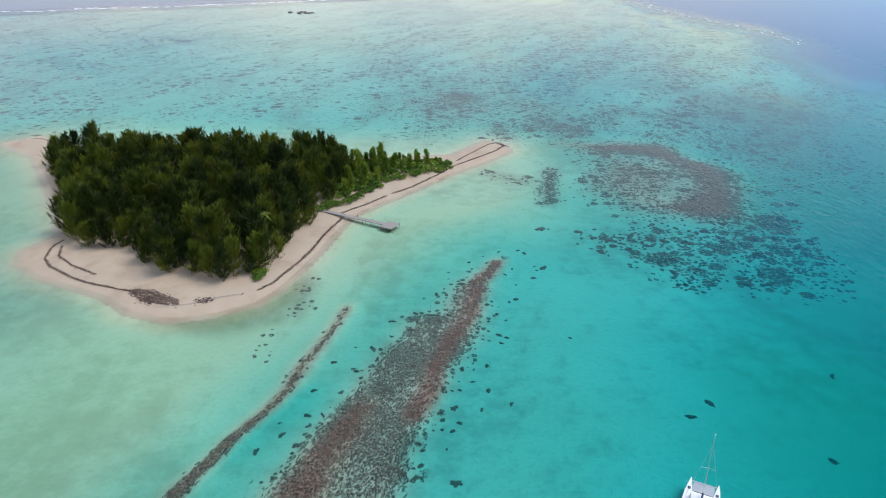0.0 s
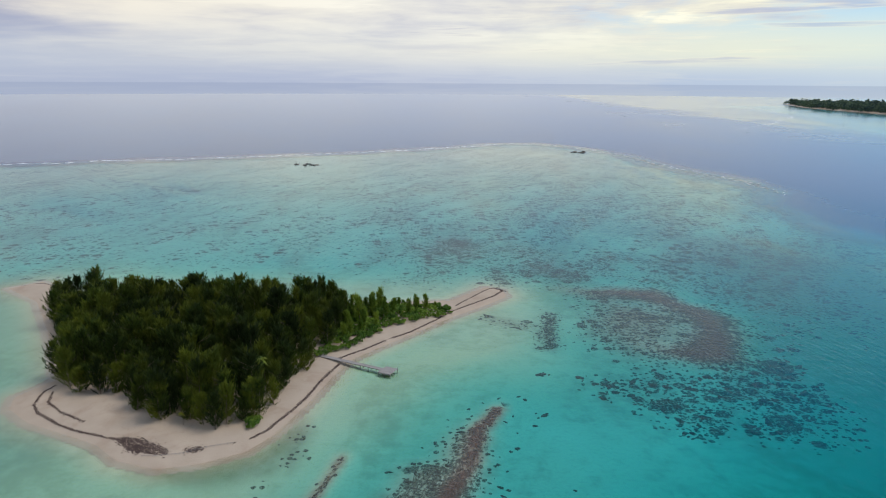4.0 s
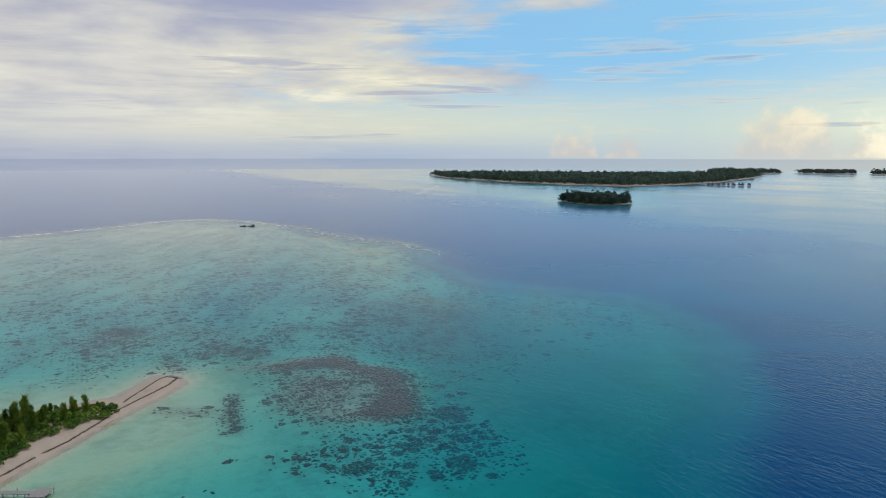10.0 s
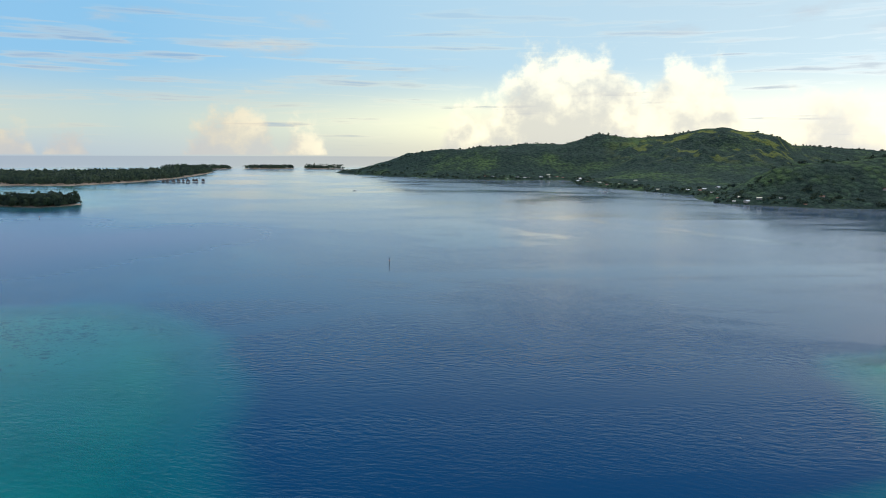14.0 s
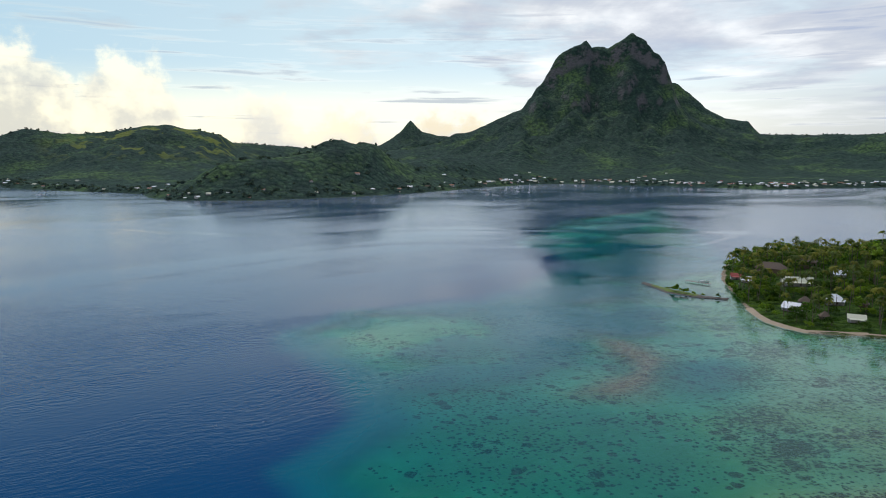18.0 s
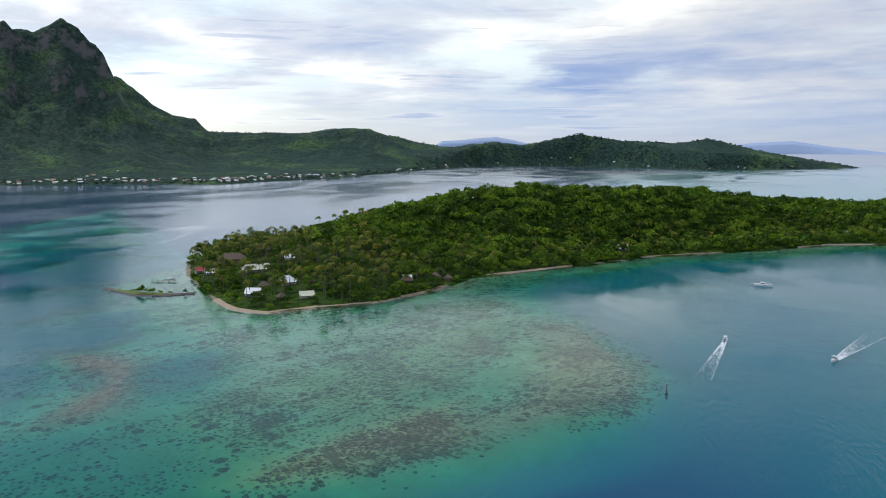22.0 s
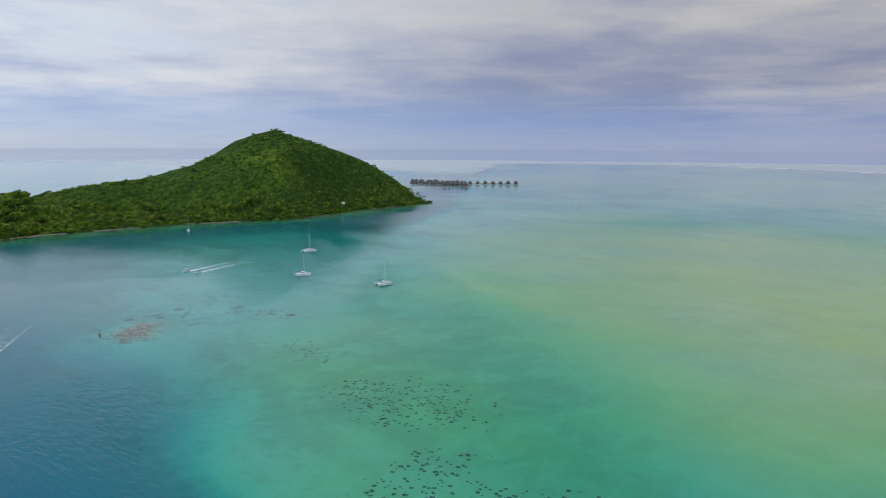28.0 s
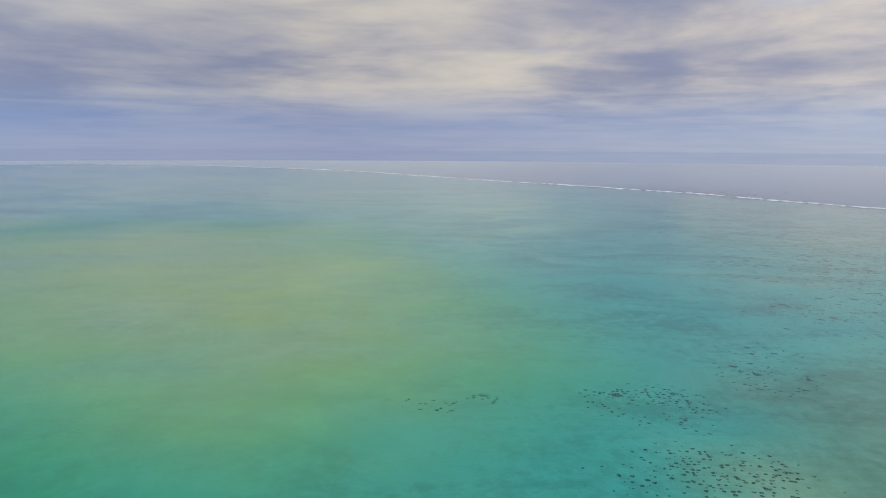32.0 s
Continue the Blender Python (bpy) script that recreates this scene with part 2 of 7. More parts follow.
BAY = [(-45, -375), (34, -340), (74, -388), (138, -452), (116, -578), (-50, -750), (-250, -850), (-447, -850),
       (-760, -960), (-900, -1100), (-680, -869), (-406, -655), (-269, -574), (-178, -477)]
BAY_SHELF = [(-61, -403), (-98, -577), (-196, -765), (-285, -790), (-400, -790), (-460, -620), (-222, -355), (-139, -307),
             (-96, -269), (-72, -249), (-71, -309)]
PINNACLE = [(-84, -394), (-89, -374), (-103, -374), (-121, -400), (-116, -417), (-98, -406)]
DROP = [(141, 135), (169, 154), (219, 186), (288, 248), (333, 344), (273, 454), (170, 400), (150, 300), (125, 200),
        (80, 140), (70, 90), (100, 70)]
MILKY = [(-230, 60), (-70, 40), (-45, 100), (-20, 165), (10, 215), (45, 240), (55, 300), (60, 330), (0, 350),
         (-200, 365), (-290, 300)]
STRIPE = [(-57, 90), (-52, 98), (-51, 102), (-49, 106), (-46, 113), (-43, 120), (-40, 127), (-36, 135), (-34, 145), (-30, 159), (-27, 171)]
THICKET = [(20, 205), (16, 192), (14, 176), (12, 162), (10, 154), (6, 144), (2, 136), (-1, 126), (-3, 118), (-5, 111), (-5, 104),
           (-7, 100), (-10, 84), (-44, 84), (-37, 100), (-34, 107), (-30, 116), (-27, 124), (-24, 133), (-20, 142), (-12, 155), (-8, 167),
           (-1, 170), (4, 185), (12, 194)]
RING = [(59, 330), (86, 339), (110, 333), (117, 312), (128, 293), (122, 261), (112, 238), (101, 233), (90, 234), (80, 243), (76, 253),
        (90, 258), (100, 274), (101, 292), (91, 312), (69, 323)]
RING_INNER = [(76, 316), (106, 294), (102, 268), (86, 247), (70, 245), (60, 266), (59, 287)]
NORTH_BAND = [(27, 389), (32, 395), (37, 371), (38, 339), (29, 334), (27, 359)]
NORTH_BEDS = [NORTH_BAND, [(46, 383), (64, 379), (83, 363), (73, 344), (56, 349), (46, 360)], [(-5, 444), (16, 453), (26, 422), (15, 401), (-11, 388), (-15, 407)]]
BROWN_BED = [(-40, 84), (-33, 103), (-30, 108), (-27, 116), (-23, 124), (-19, 130), (-15, 128), (-17, 118), (-21, 111), (-23, 104), (-27, 84)]
HOLLOW = [(-30, 135), (-31, 127), (-38, 117), (-43, 110), (-46, 112), (-41, 121), (-36, 133)]
EAST_GREEN = [(214, -34), (233, -69), (243, -98), (236, -136), (222, -176), (211, -234), (180, -326), (142, -410), (60, -330), (40, -240), (120, -60)]
TURQUOISE = [[(680, -352), (889, -555), (1022, -840), (696, -611), (632, -454), (572, -356)],
             [(372, -66), (428, -109), (390, -160), (360, -190), (320, -175), (306, -131), (320, -95)]]
HEAD_BEDS = [[(62, 209), (72, 215), (81, 211), (80, 205), (69, 201), (62, 202)], [(97, 223), (108, 224), (109, 214), (98, 208), (92, 211)],
             [(118, 248), (130, 244), (126, 228), (118, 228), (114, 236)], [(101, 205), (110, 202), (107, 191), (98, 189)]]
THICKET_CORE = [(18, 200), (12, 187), (10, 175), (4, 158), (1, 145), (-2, 136), (-6, 124)]
# made-up yellow shoal standing in for a bright cloud's reflection
CLOUD_REFLECTION = [(-602, -477), (-800, -430), (-590, -95), (-391, -33), (-287, -44), (-253, -104), (-301, -188), (-358, -313)]
SPECKLE = [(-31, 441), (13, 471), (109, 419), (224, 464), (235, 402), (197, 293), (127, 268), (129, 302), (121, 329),
           (71, 343), (-12, 350)]
HEADS = [(45, 227), (56, 213), (69, 193), (78, 185), (94, 187), (116, 180), (131, 203), (129, 230), (117, 246),
         (84, 232), (66, 230)]
SPIT_WEED = [(44, 300), (49, 291), (46, 279), (48, 259), (45, 249), (39, 252), (38, 268), (41, 284)]


def zone(depth, px, py, poly, value, soft, grow=0.0):
    w = smooth(inside(px, py, poly) + grow, -soft, soft)
    return depth * (1 - w) + value * w


FLAT_DARK = [(145, -148), (147, -160), (140, -194), (129, -224), (111, -248), (94, -212), (130, -155)]
FLAT_HEADS = [(181, -192), (175, -206), (158, -207), (153, -198), (162, -185)]
FLAT_BROWN = [(325, -213), (300, -235), (255, -229), (220, -190), (219, -168), (242, -150), (263, -188)]
FLAT_OUTER = [(132, -386), (100, -395), (57, -344), (38, -307), (40, -272), (60, -239), (87, -197), (108, -171),
              (127, -165), (117, -215), (102, -255), (104, -302)]
FLAT_SPECK = [(300, -289), (250, -333), (191, -438), (140, -433), (104, -302), (117, -215), (149, -159), (195, -184)]
SOUTH_PATCHES = [
    (0.70, [(-107, -163), (-122, -169), (-136, -172), (-143, -160), (-130, -151), (-137, -139), (-149, -118), (-120, -130)]),
    (0.46, [(-138, -252), (-150, -255), (-172, -241), (-184, -218), (-183, -192), (-168, -182), (-138, -204), (-138, -226)]),
    (0.45, [(-157, -325), (-170, -316), (-170, -293), (-153, -290)]),
    (0.52, [(-281, 36), (-295, 59), (-285, 78), (-270, 84), (-252, 74), (-255, 52), (-266, 41)]),
    (0.54, [(-207, 33), (-225, 50), (-235, 77), (-221, 94), (-210, 98), (-198, 85), (-194, 44)]),
    (0.32, [(-359, 103), (-375, 148), (-335, 143), (-294, 131), (-292, 105)]),
    (0.42, [(-112, -443), (-148, -432), (-200, -398), (-184, -375), (-145, -390), (-103, -410)]),
    (0.46, [(-240, -546), (-261, -534), (-251, -514), (-233, -519)]),
    (0.45, [(-263, -36), (-277, -6), (-271, 1), (-260, -18)])]
WEEDS = [[(-42, 194), (-38, 186), (-40, 166), (-43, 168), (-46, 186)], [(-49, 159), (-46, 158), (-45, 148), (-46, 145), (-49, 152)], [(17, 293), (35, 284), (41, 279), (34, 272), (16, 285)]]
WEST_SHALLOW = [(-300, 90), (-150, 110), (-125, 170), (-150, 230), (-215, 330), (-420, 360)]
BEACH_WEED = [(-84, 172), (-65, 167), (-49, 174), (-45, 191), (-41, 185), (-45, 164), (-60, 158), (-77, 161)]
TOOP_SHORE_FRONT = [(409, -398), (335, -346), (303, -329), (277, -330), (262, -351), (235, -381), (219, -426), (214, -492),
                    (170, -558), (110, -657), (12, -755), (-49, -825), (-135, -871), (-288, -890), (-447, -868), (-760, -976), (0, -1180), (450, -800)]
FAR_SHALLOWS = [(1100, 2900), (1000, 2100), (800, 1500), (850, 1050), (1000, 1000), (1300, 1300), (1700, 1650), (2700, 2100), (2700, 2400), (1500, 3100)]
SOUTH_BRIGHT = [(-250, -480), (-420, -660), (-700, -880), (-1050, -1250), (-1700, -1900), (-2400, -2000), (-2300, -900), (-1500, -300), (-700, -420)]
BLUE_HOLE = [(-780, -553), (-1153, -635), (-1157, -483), (-950, -427), (-819, -466)]
GREEN = [(-60, -150), (-150, -320), (-500, -560), (-900, -700), (-900, -200), (-500, 0), (-330, 40), (-200, -20), (-120, -90)]


def meander(px, py):
    """Shift of the plan that makes the edges of banks and beds wander."""
    amp = 2 + 0.03 * np.hypot(px, py)
    k = np.minimum(1.0, np.maximum(0, -inside(px, py, MOTU)) / 40)
    wx = (fbm(px, py, 42, 3, 201) - 0.5) + 0.45 * (fbm(px, py, 13, 2, 203) - 0.5)
    wy = (fbm(px, py, 42, 3, 205) - 0.5) + 0.45 * (fbm(px, py, 13, 2, 207) - 0.5)
    return px + k * amp * wx, py + k * amp * wy


SOUTH_NEAR = [(-150, -60), (-209, -132), (-263, -230), (-316, -354), (-180, -340), (-108, -300), (-108, -246), (-112, -191), (-120, -120)]


def sea_depth(px, py):
    ox, oy = px, py
    px, py = meander(px, py)
    d = 34.0 - 22.0 * smooth(-py, 40, 330) * smooth(190 - px, 0, 140)
    d = zone(d, px, py, SOUTH_LAGOON, 2.6, 120)
    d = zone(d, px, py, SAND, 2.2, 34)
    d = zone(d, px, py, DROP, 5.5, 60)
    d = zone(d, px, py, MILKY, 0.55, 30)
    d = zone(d, px, py, WEST_SHALLOW, 0.9, 45)
    d = zone(d, px, py, GREEN, 1.0, 130)
    d = zone(d, px, py, SOUTH_NEAR, 1.9, 40)
    d = zone(d, px, py, SOUTH_BRIGHT, 0.8, 140)
    d = zone(d, px, py, BLUE_HOLE, 2.6, 80)
    d = zone(d, px, py, BAY, 9.0, 45)
    d = zone(d, px, py, BAY_SHELF, 2.9, 70)
    d = zone(d, px, py, PINNACLE, 0.4, 10)
    d = zone(d, px, py, EAST_FLAT, 3.5 + 9 * smooth(fbm(px, py, 70, 3, 57), 0.38, 0.60) * smooth(np.hypot(px, py), 260, 340), 30, 10)
    d = zone(d, px, py, EAST_GREEN, 3.4, 24)
    for q in TURQUOISE:
        d = zone(d, px, py, q, 1.9 + 4 * smooth(fbm(px, py, 40, 3, 58), 0.42, 0.6), 22)
    d = zone(d, px, py, FLAT_OUTER, 0.8, 22)
    d = zone(d, px, py, FLAT_SPECK, 1.1, 32)
    d = zone(d, px, py, FLAT_BROWN, 0.45, 18)
    d = zone(d, px, py, FLAT_HEADS, 2.0, 14)
    d = zone(d, px, py, THICKET, 0.5, 6)
    d = zone(d, px, py, HOLLOW, 2.4, 5)
    core = smooth(2.6 - seg_dist(px, py, THICKET_CORE, False)[0], -2.5, 2.5)
    d = d * (1 - core) + 0.15 * core
    d = zone(d, px, py, BROWN_BED, 0.15, 5)
    d = zone(d, px, py, FLAT_DARK, 0.5, 14)
    stripe = smooth(3 - seg_dist(px, py, STRIPE, False)[0], -2, 3)
    d = d * (1 - stripe) + 0.3 * stripe
    d = zone(d, px, py, RING_INNER, 0.7, 16)
    d = zone(d, px, py, RING, 0.4, 12)
    # shallower here so that the painted cloud reflection comes out pale
    d = zone(d, px, py, CLOUD_REFLECTION, 0.45, 120)
    hook = smooth(7 - seg_dist(px, py, REEF_WEST[7:], False)[0], -6, 6)
    d = d * (1 - hook) + 0.15 * hook
    reef = smooth(np.hypot(px, py), 520, 900) * smooth(inside(px, py, SAND), 0, 60) * smooth(py, 100, 400)
    d = d * (1 - reef) + 0.8 * reef
    d = d * (0.7 + 0.6 * fbm(px, py, 120, 4, 3))
    d = zone(d, px, py, FAR_SHALLOWS, 3.2, 110)
    d = zone(d, px, py, TOOP_SHORE_FRONT, 1.5, 22, 46)
    d = zone(d, px, py, TOOP_SHORE_FRONT, 0.6, 9, 10)
    near = inside(ox, oy, MOTU)
    return np.where(near > -30, np.minimum(d, np.maximum(0.0, -near * 0.05) + 0.02), d)


def bed_level(depth):
    """The sea floor shelves off gently where it is too deep to be seen."""
    return -2.4 * (1 - np.exp(-depth / 2.4)) - 0.05


def coral_cover(px, py):
    px, py = meander(px, py)
    c = np.zeros(px.shape)

    def lay(poly, amount, soft):
        return np.maximum(c, amount * smooth(inside(px, py, poly), -soft, soft))

    d, w = seg_dist(px, py, STRIPE, False)
    c = np.maximum(c, 0.88 * smooth(2.2 - 0.12 * w - d, -1.2, 1.2))
    c = lay(THICKET, 0.76, 5)
    c = lay(BROWN_BED, 0.95, 4)
    c = np.maximum(c, 0.86 * smooth(2.4 - seg_dist(px, py, THICKET_CORE, False)[0], -2.5, 2.5))
    c = lay(RING, 1.0, 18)
    c = lay(RING_INNER, 0.56, 14)
    c = np.maximum(c, 0.85 * smooth(5 - seg_dist(px, py, REEF_WEST[7:], False)[0], -5, 5))
    c = lay(HEADS, 0.42, 8)
    c = lay(SPIT_WEED, 0.74, 3)
    for q in NORTH_BEDS:
        c = lay(q, 0.66, 9)
    c = lay(SPECKLE, 0.50, 30)
    for q in HEAD_BEDS:
        c = lay(q, 0.72, 3.0)
    for w in WEEDS:
        c = lay(w, 0.42, 4)
    c = np.maximum(c, 0.32 * smooth(inside(px, py, EAST_FLAT), -4, 30))
    c = lay(FLAT_DARK, 0.70, 14)
    c = lay(FLAT_HEADS, 0.8, 5)
    c = lay(FLAT_BROWN, 0.40, 15)
    c = lay(FLAT_OUTER, 0.55, 10)
    c = lay(FLAT_SPECK, 0.56, 15)
    c = np.maximum(c, 0.50 * smooth(58 - np.abs(inside(px, py, TOOP_SHORE_FRONT)), 0, 20))
    c = lay(PINNACLE, 0.62, 9)
    for amount, poly in SOUTH_PATCHES:
        c = lay(poly, 0.5 * amount, 11)
    r = np.hypot(px, py)
    west = smooth(inside(px, py, SAND), 0, 30) * smooth(r, 330, 480) * smooth(py, 100, 320)
    return np.maximum(c, (0.22 + 0.2 * smooth(px, -160, 80)) * west)


def algae(px, py):
    px, py = meander(px, py)
    g = smooth(inside(px, py, GREEN), -90, 90)
    g = np.maximum(g, 0.6 * smooth(inside(px, py, EAST_FLAT), -30, 40))
    g = np.maximum(g, 0.9 * smooth(inside(px, py, EAST_GREEN), -30, 30))
    g = np.maximum(g, 0.6 * smooth(inside(px, py, DROP), -40, 40))
    g = np.maximum(g, 0.32 * smooth(inside(px, py, MILKY), -40, 40))
    g = np.maximum(g, 0.85 * smooth(inside(px, py, SOUTH_NEAR), -50, 50))
    # yellowed bed that paints the cloud's reflection, no real algae
    g = np.maximum(g, 1.15 * smooth(inside(px, py, CLOUD_REFLECTION), -130, 130))
    b = np.maximum(1.25 * smooth(inside(px, py, FLAT_BROWN), -16, 16), 0.7 * smooth(inside(px, py, FLAT_OUTER), -15, 15))
    r = np.hypot(px, py)
    b = np.maximum(b, smooth(9 - seg_dist(px, py, REEF_WEST[7:], False)[0], -7, 7))
    w = 0.22 * smooth(r, 420, 850) * smooth(inside(px, py, SAND), 0, 40) * smooth(py, 60, 350)
    k = 0.38 * smooth(66 - np.abs(inside(px, py, TOOP_SHORE_FRONT)), 0, 26)
    b = np.maximum(b, smooth(2.8 - seg_dist(px, py, THICKET_CORE, False)[0], -1.2, 1.2))
    b = np.maximum(b, 0.8 * smooth(1.7 - seg_dist(px, py, STRIPE, False)[0], -0.8, 0.8))
    for poly, amount, soft in ((WEST_SHALLOW, 0.34, 40), (RING, 0.85, 14), (RING_INNER, 0.6, 12), (NORTH_BEDS[0], 0.5, 8), (NORTH_BEDS[1], 0.5, 8), (NORTH_BEDS[2], 0.4, 8), (BROWN_BED, 1.0, 2), (PINNACLE, 0.6, 8), (THICKET, 0.34, 6), (BEACH_WEED, 0.42, 5), (WEEDS[0], 0.6, 4), (WEEDS[2], 0.4, 5), (FLAT_SPECK, 0.45, 24), (SPECKLE, 0.26, 40), (EAST_FLAT, 0.42, 40), (SPIT_WEED, 0.7, 4)):
        b = np.maximum(b, amount * smooth(inside(px, py, poly), -soft, soft))
    return np.maximum(g, 2.2 * k), np.maximum(np.maximum(b * 0.8, w), k)


def seaweed_cover(px, py):
    """Dark algae on the bed of the green flats and channels' edges."""
    px, py = meander(px, py)
    w = np.zeros(px.shape)
    for poly, amount, soft in ((EAST_GREEN, 0.42, 30), (EAST_FLAT, 0.22, 30), (DROP, 0.12, 40), (SOUTH_NEAR, 0.31, 40), (FLAT_OUTER, 0.4, 12),
                               (TOOP_SHORE_FRONT, 0.4, 40), (WEST_SHALLOW, 0.3, 40), (GREEN, 0.16, 80), (BEACH_WEED, 0.5, 5)):
        w = np.maximum(w, amount * smooth(inside(px, py, poly), -soft, soft))
    return w


# ---------------------------------------------------------------- materials
MATS = {}


def material(name):
    m = bpy.data.materials.new(name)
    m.use_nodes = True
    MATS[name] = m
    return m, Nodes(m.node_tree)


def finish(n, surface):
    out = n.add("ShaderNodeOutputMaterial")
    n.put(out.inputs[0], surface)


def principled(n, color, rough=0.6, normal=None, metallic=0.0, spec=0.5):
    b = n.add("ShaderNodeBsdfPrincipled")
    n.put(b.inputs["Base Color"], color)
    n.put(b.inputs["Roughness"], rough)
    n.put(b.inputs["Metallic"], metallic)
    n.put(b.inputs["Specular IOR Level"], spec)
    if normal is not None:
        n.put(b.inputs["Normal"], normal)
    return b.outputs[0]


def bump(n, height, strength=0.3, dist=1.0):
    b = n.add("ShaderNodeBump")
    n.put(b.inputs["Strength"], strength)
    n.put(b.inputs["Distance"], dist)
    n.put(b.inputs["Height"], height)
    return b.outputs[0]


def place(n):
    return n.add("ShaderNodeNewGeometry").outputs["Position"]


def attr(n, name):
    return n.add("ShaderNodeAttribute", attribute_name=name).outputs["Fac"]


def coral_spots(n, p, cover, cell, gain, wobble, lo=0.16, hi=0.5):
    """Single coral heads: one uneven blot to a cell, more of them where the cover is higher."""
    vo = n.add("ShaderNodeTexVoronoi", voronoi_dimensions="2D")
    n.put(vo.inputs["Vector"], p)
    n.put(vo.inputs["Scale"], 1.0 / cell)
    sep = n.add("ShaderNodeSeparateColor")
    n.put(sep.inputs[0], vo.outputs["Color"])
    edge = n.math("ADD", vo.outputs["Distance"], n.math("MULTIPLY", n.math("SUBTRACT", wobble, 0.5), 0.55))
    size = n.math("ADD", lo, n.math("MULTIPLY", sep.outputs[1], hi - lo))
    there = n.step(n.math("SUBTRACT", n.math("MULTIPLY", cover, gain), sep.outputs[0]), 0.0, 0.02)
    return n.math("MULTIPLY", there, n.step(n.math("SUBTRACT", size, edge), -0.05, 0.05))


def make_seabed():
    m, n = material("seabed")
    p = n.scaled(place(n), (1, 1, 0))
    c = attr(n, "coral")
    sand = n.mix(n.noise(p, 0.03, 5), (0.42, 0.40, 0.32), (0.60, 0.57, 0.47))
    film = n.math("ADD", n.math("MULTIPLY", n.noise(n.scaled(p, (1.0, 0.45, 0)), 0.022, 6, 0.6, 0.8), 0.6), n.math("MULTIPLY", n.noise(p, 0.16, 5, 0.65), 0.4))
    sand = n.mix(n.step(n.noise(p, 0.8, 6, 0.78), 0.46, 0.70, 0.0, 0.4), sand, (0.30, 0.28, 0.23))
    sand = n.mix(n.step(film, 0.45, 0.62, 0.0, 0.62), sand, (0.27, 0.26, 0.21))
    green = n.math("MULTIPLY", attr(n, "green"), n.step(n.noise(p, 0.008, 4), 0.3, 0.7, 0.5, 1.0))
    sand = n.mix(green, sand, n.mix(n.noise(p, 0.02, 5, 0.6), (0.44, 0.44, 0.15), (0.64, 0.57, 0.25)))
    brown = n.math("MULTIPLY", attr(n, "brown"), n.step(n.noise(p, 0.22, 6, 0.7), 0.25, 0.62, 0.45, 1.0))
    sand = n.mix(brown, sand, n.mix(n.noise(p, 0.6, 5, 0.7), (0.09, 0.05, 0.048), (0.32, 0.15, 0.115)))
    weed = n.math("MULTIPLY", attr(n, "weed"), n.step(n.noise(p, 0.05, 6, 0.68, 0.5), 0.32, 0.62, 0.45, 1.15))
    sand = n.mix(weed, sand, n.mix(n.noise(p, 0.5, 5, 0.7), (0.07, 0.10, 0.04), (0.20, 0.22, 0.10)))
    # coral rows run along the channel's edge
    rows = n.add("ShaderNodeCombineXYZ")
    n.put(rows.inputs[0], n.vmath("DOT_PRODUCT", p, tuple(az_dir(110))))
    n.put(rows.inputs[1], n.math("MULTIPLY", n.vmath("DOT_PRODUCT", p, tuple(az_dir(20))), 0.45))
    near = n.noise(rows.outputs[0], 1.3, 6, 0.78, 0.4)
    wide = n.noise(p, 0.46, 7, 0.76)
    coarse = attr(n, "coarse")
    a = n.mix(coarse, near, wide)
    b = n.noise(p, 0.032, 4, 0.6)
    v = n.math("ADD", n.math("MULTIPLY", a, 0.66), n.math("MULTIPLY", b, 0.34))
    lim = n.math("SUBTRACT", 0.69, n.math("MULTIPLY", c, 0.30))
    mask = n.step(n.math("SUBTRACT", v, lim), -0.012, 0.014)
    mask = n.math("MULTIPLY", mask, n.step(c, 0.02, 0.15))
    # single heads in three sizes, in drifts
    drift = n.step(n.noise(p, 0.018, 4, 0.6, 0.5), 0.34, 0.62, 0.15, 1.25)
    lanes = n.add("ShaderNodeCombineXYZ")
    n.put(lanes.inputs[0], n.math("MULTIPLY", n.vmath("DOT_PRODUCT", p, tuple(az_dir(207))), 0.22))
    n.put(lanes.inputs[1], n.vmath("DOT_PRODUCT", p, tuple(az_dir(117))))
    lane = n.step(n.noise(lanes.outputs[0], 0.045, 5, 0.62, 0.6), 0.38, 0.58, 0.10, 1.6)
    cd = n.math("MULTIPLY", c, n.mix(coarse, drift, n.math("MAXIMUM", lane, n.step(c, 0.54, 0.72, 0.0, 1.5))))
    wob = n.noise(p, 0.9, 4, 0.6)
    small = coral_spots(n, p, cd, 2.0, 1.5, wob, 0.12, 0.46)
    mid = coral_spots(n, n.vmath("ADD", p, (31.0, 17.0, 0.0)), n.math("MULTIPLY", cd, attr(n, "middle")), 5.6, 0.9, wob)
    big = coral_spots(n, n.vmath("ADD", p, (3.0, 57.0, 0.0)), n.math("MULTIPLY", cd, attr(n, "distant")), 8.0, 0.5, n.noise(p, 0.45, 5, 0.65), 0.10, 0.42)
    mask = n.math("MAXIMUM", n.math("MAXIMUM", mask, small), n.math("MAXIMUM", mid, big))
    grain = n.step(n.noise(rows.outputs[0], 3.2, 4, 0.7), 0.40, 0.52, 0.22, 1.0)
    mask = n.math("MULTIPLY", mask, n.mix(coarse, grain, n.step(n.noise(p, 1.0, 5, 0.75), 0.38, 0.52, 0.18, 1.0)))
    tint = n.math("ADD", 0.3, n.math("MULTIPLY", attr(n, "brown"), 0.7))
    reef = n.mix(n.math("MULTIPLY", n.step(n.noise(p, 0.8, 6, 0.72), 0.40, 0.76), tint), (0.014, 0.010, 0.012), (0.27, 0.125, 0.09))
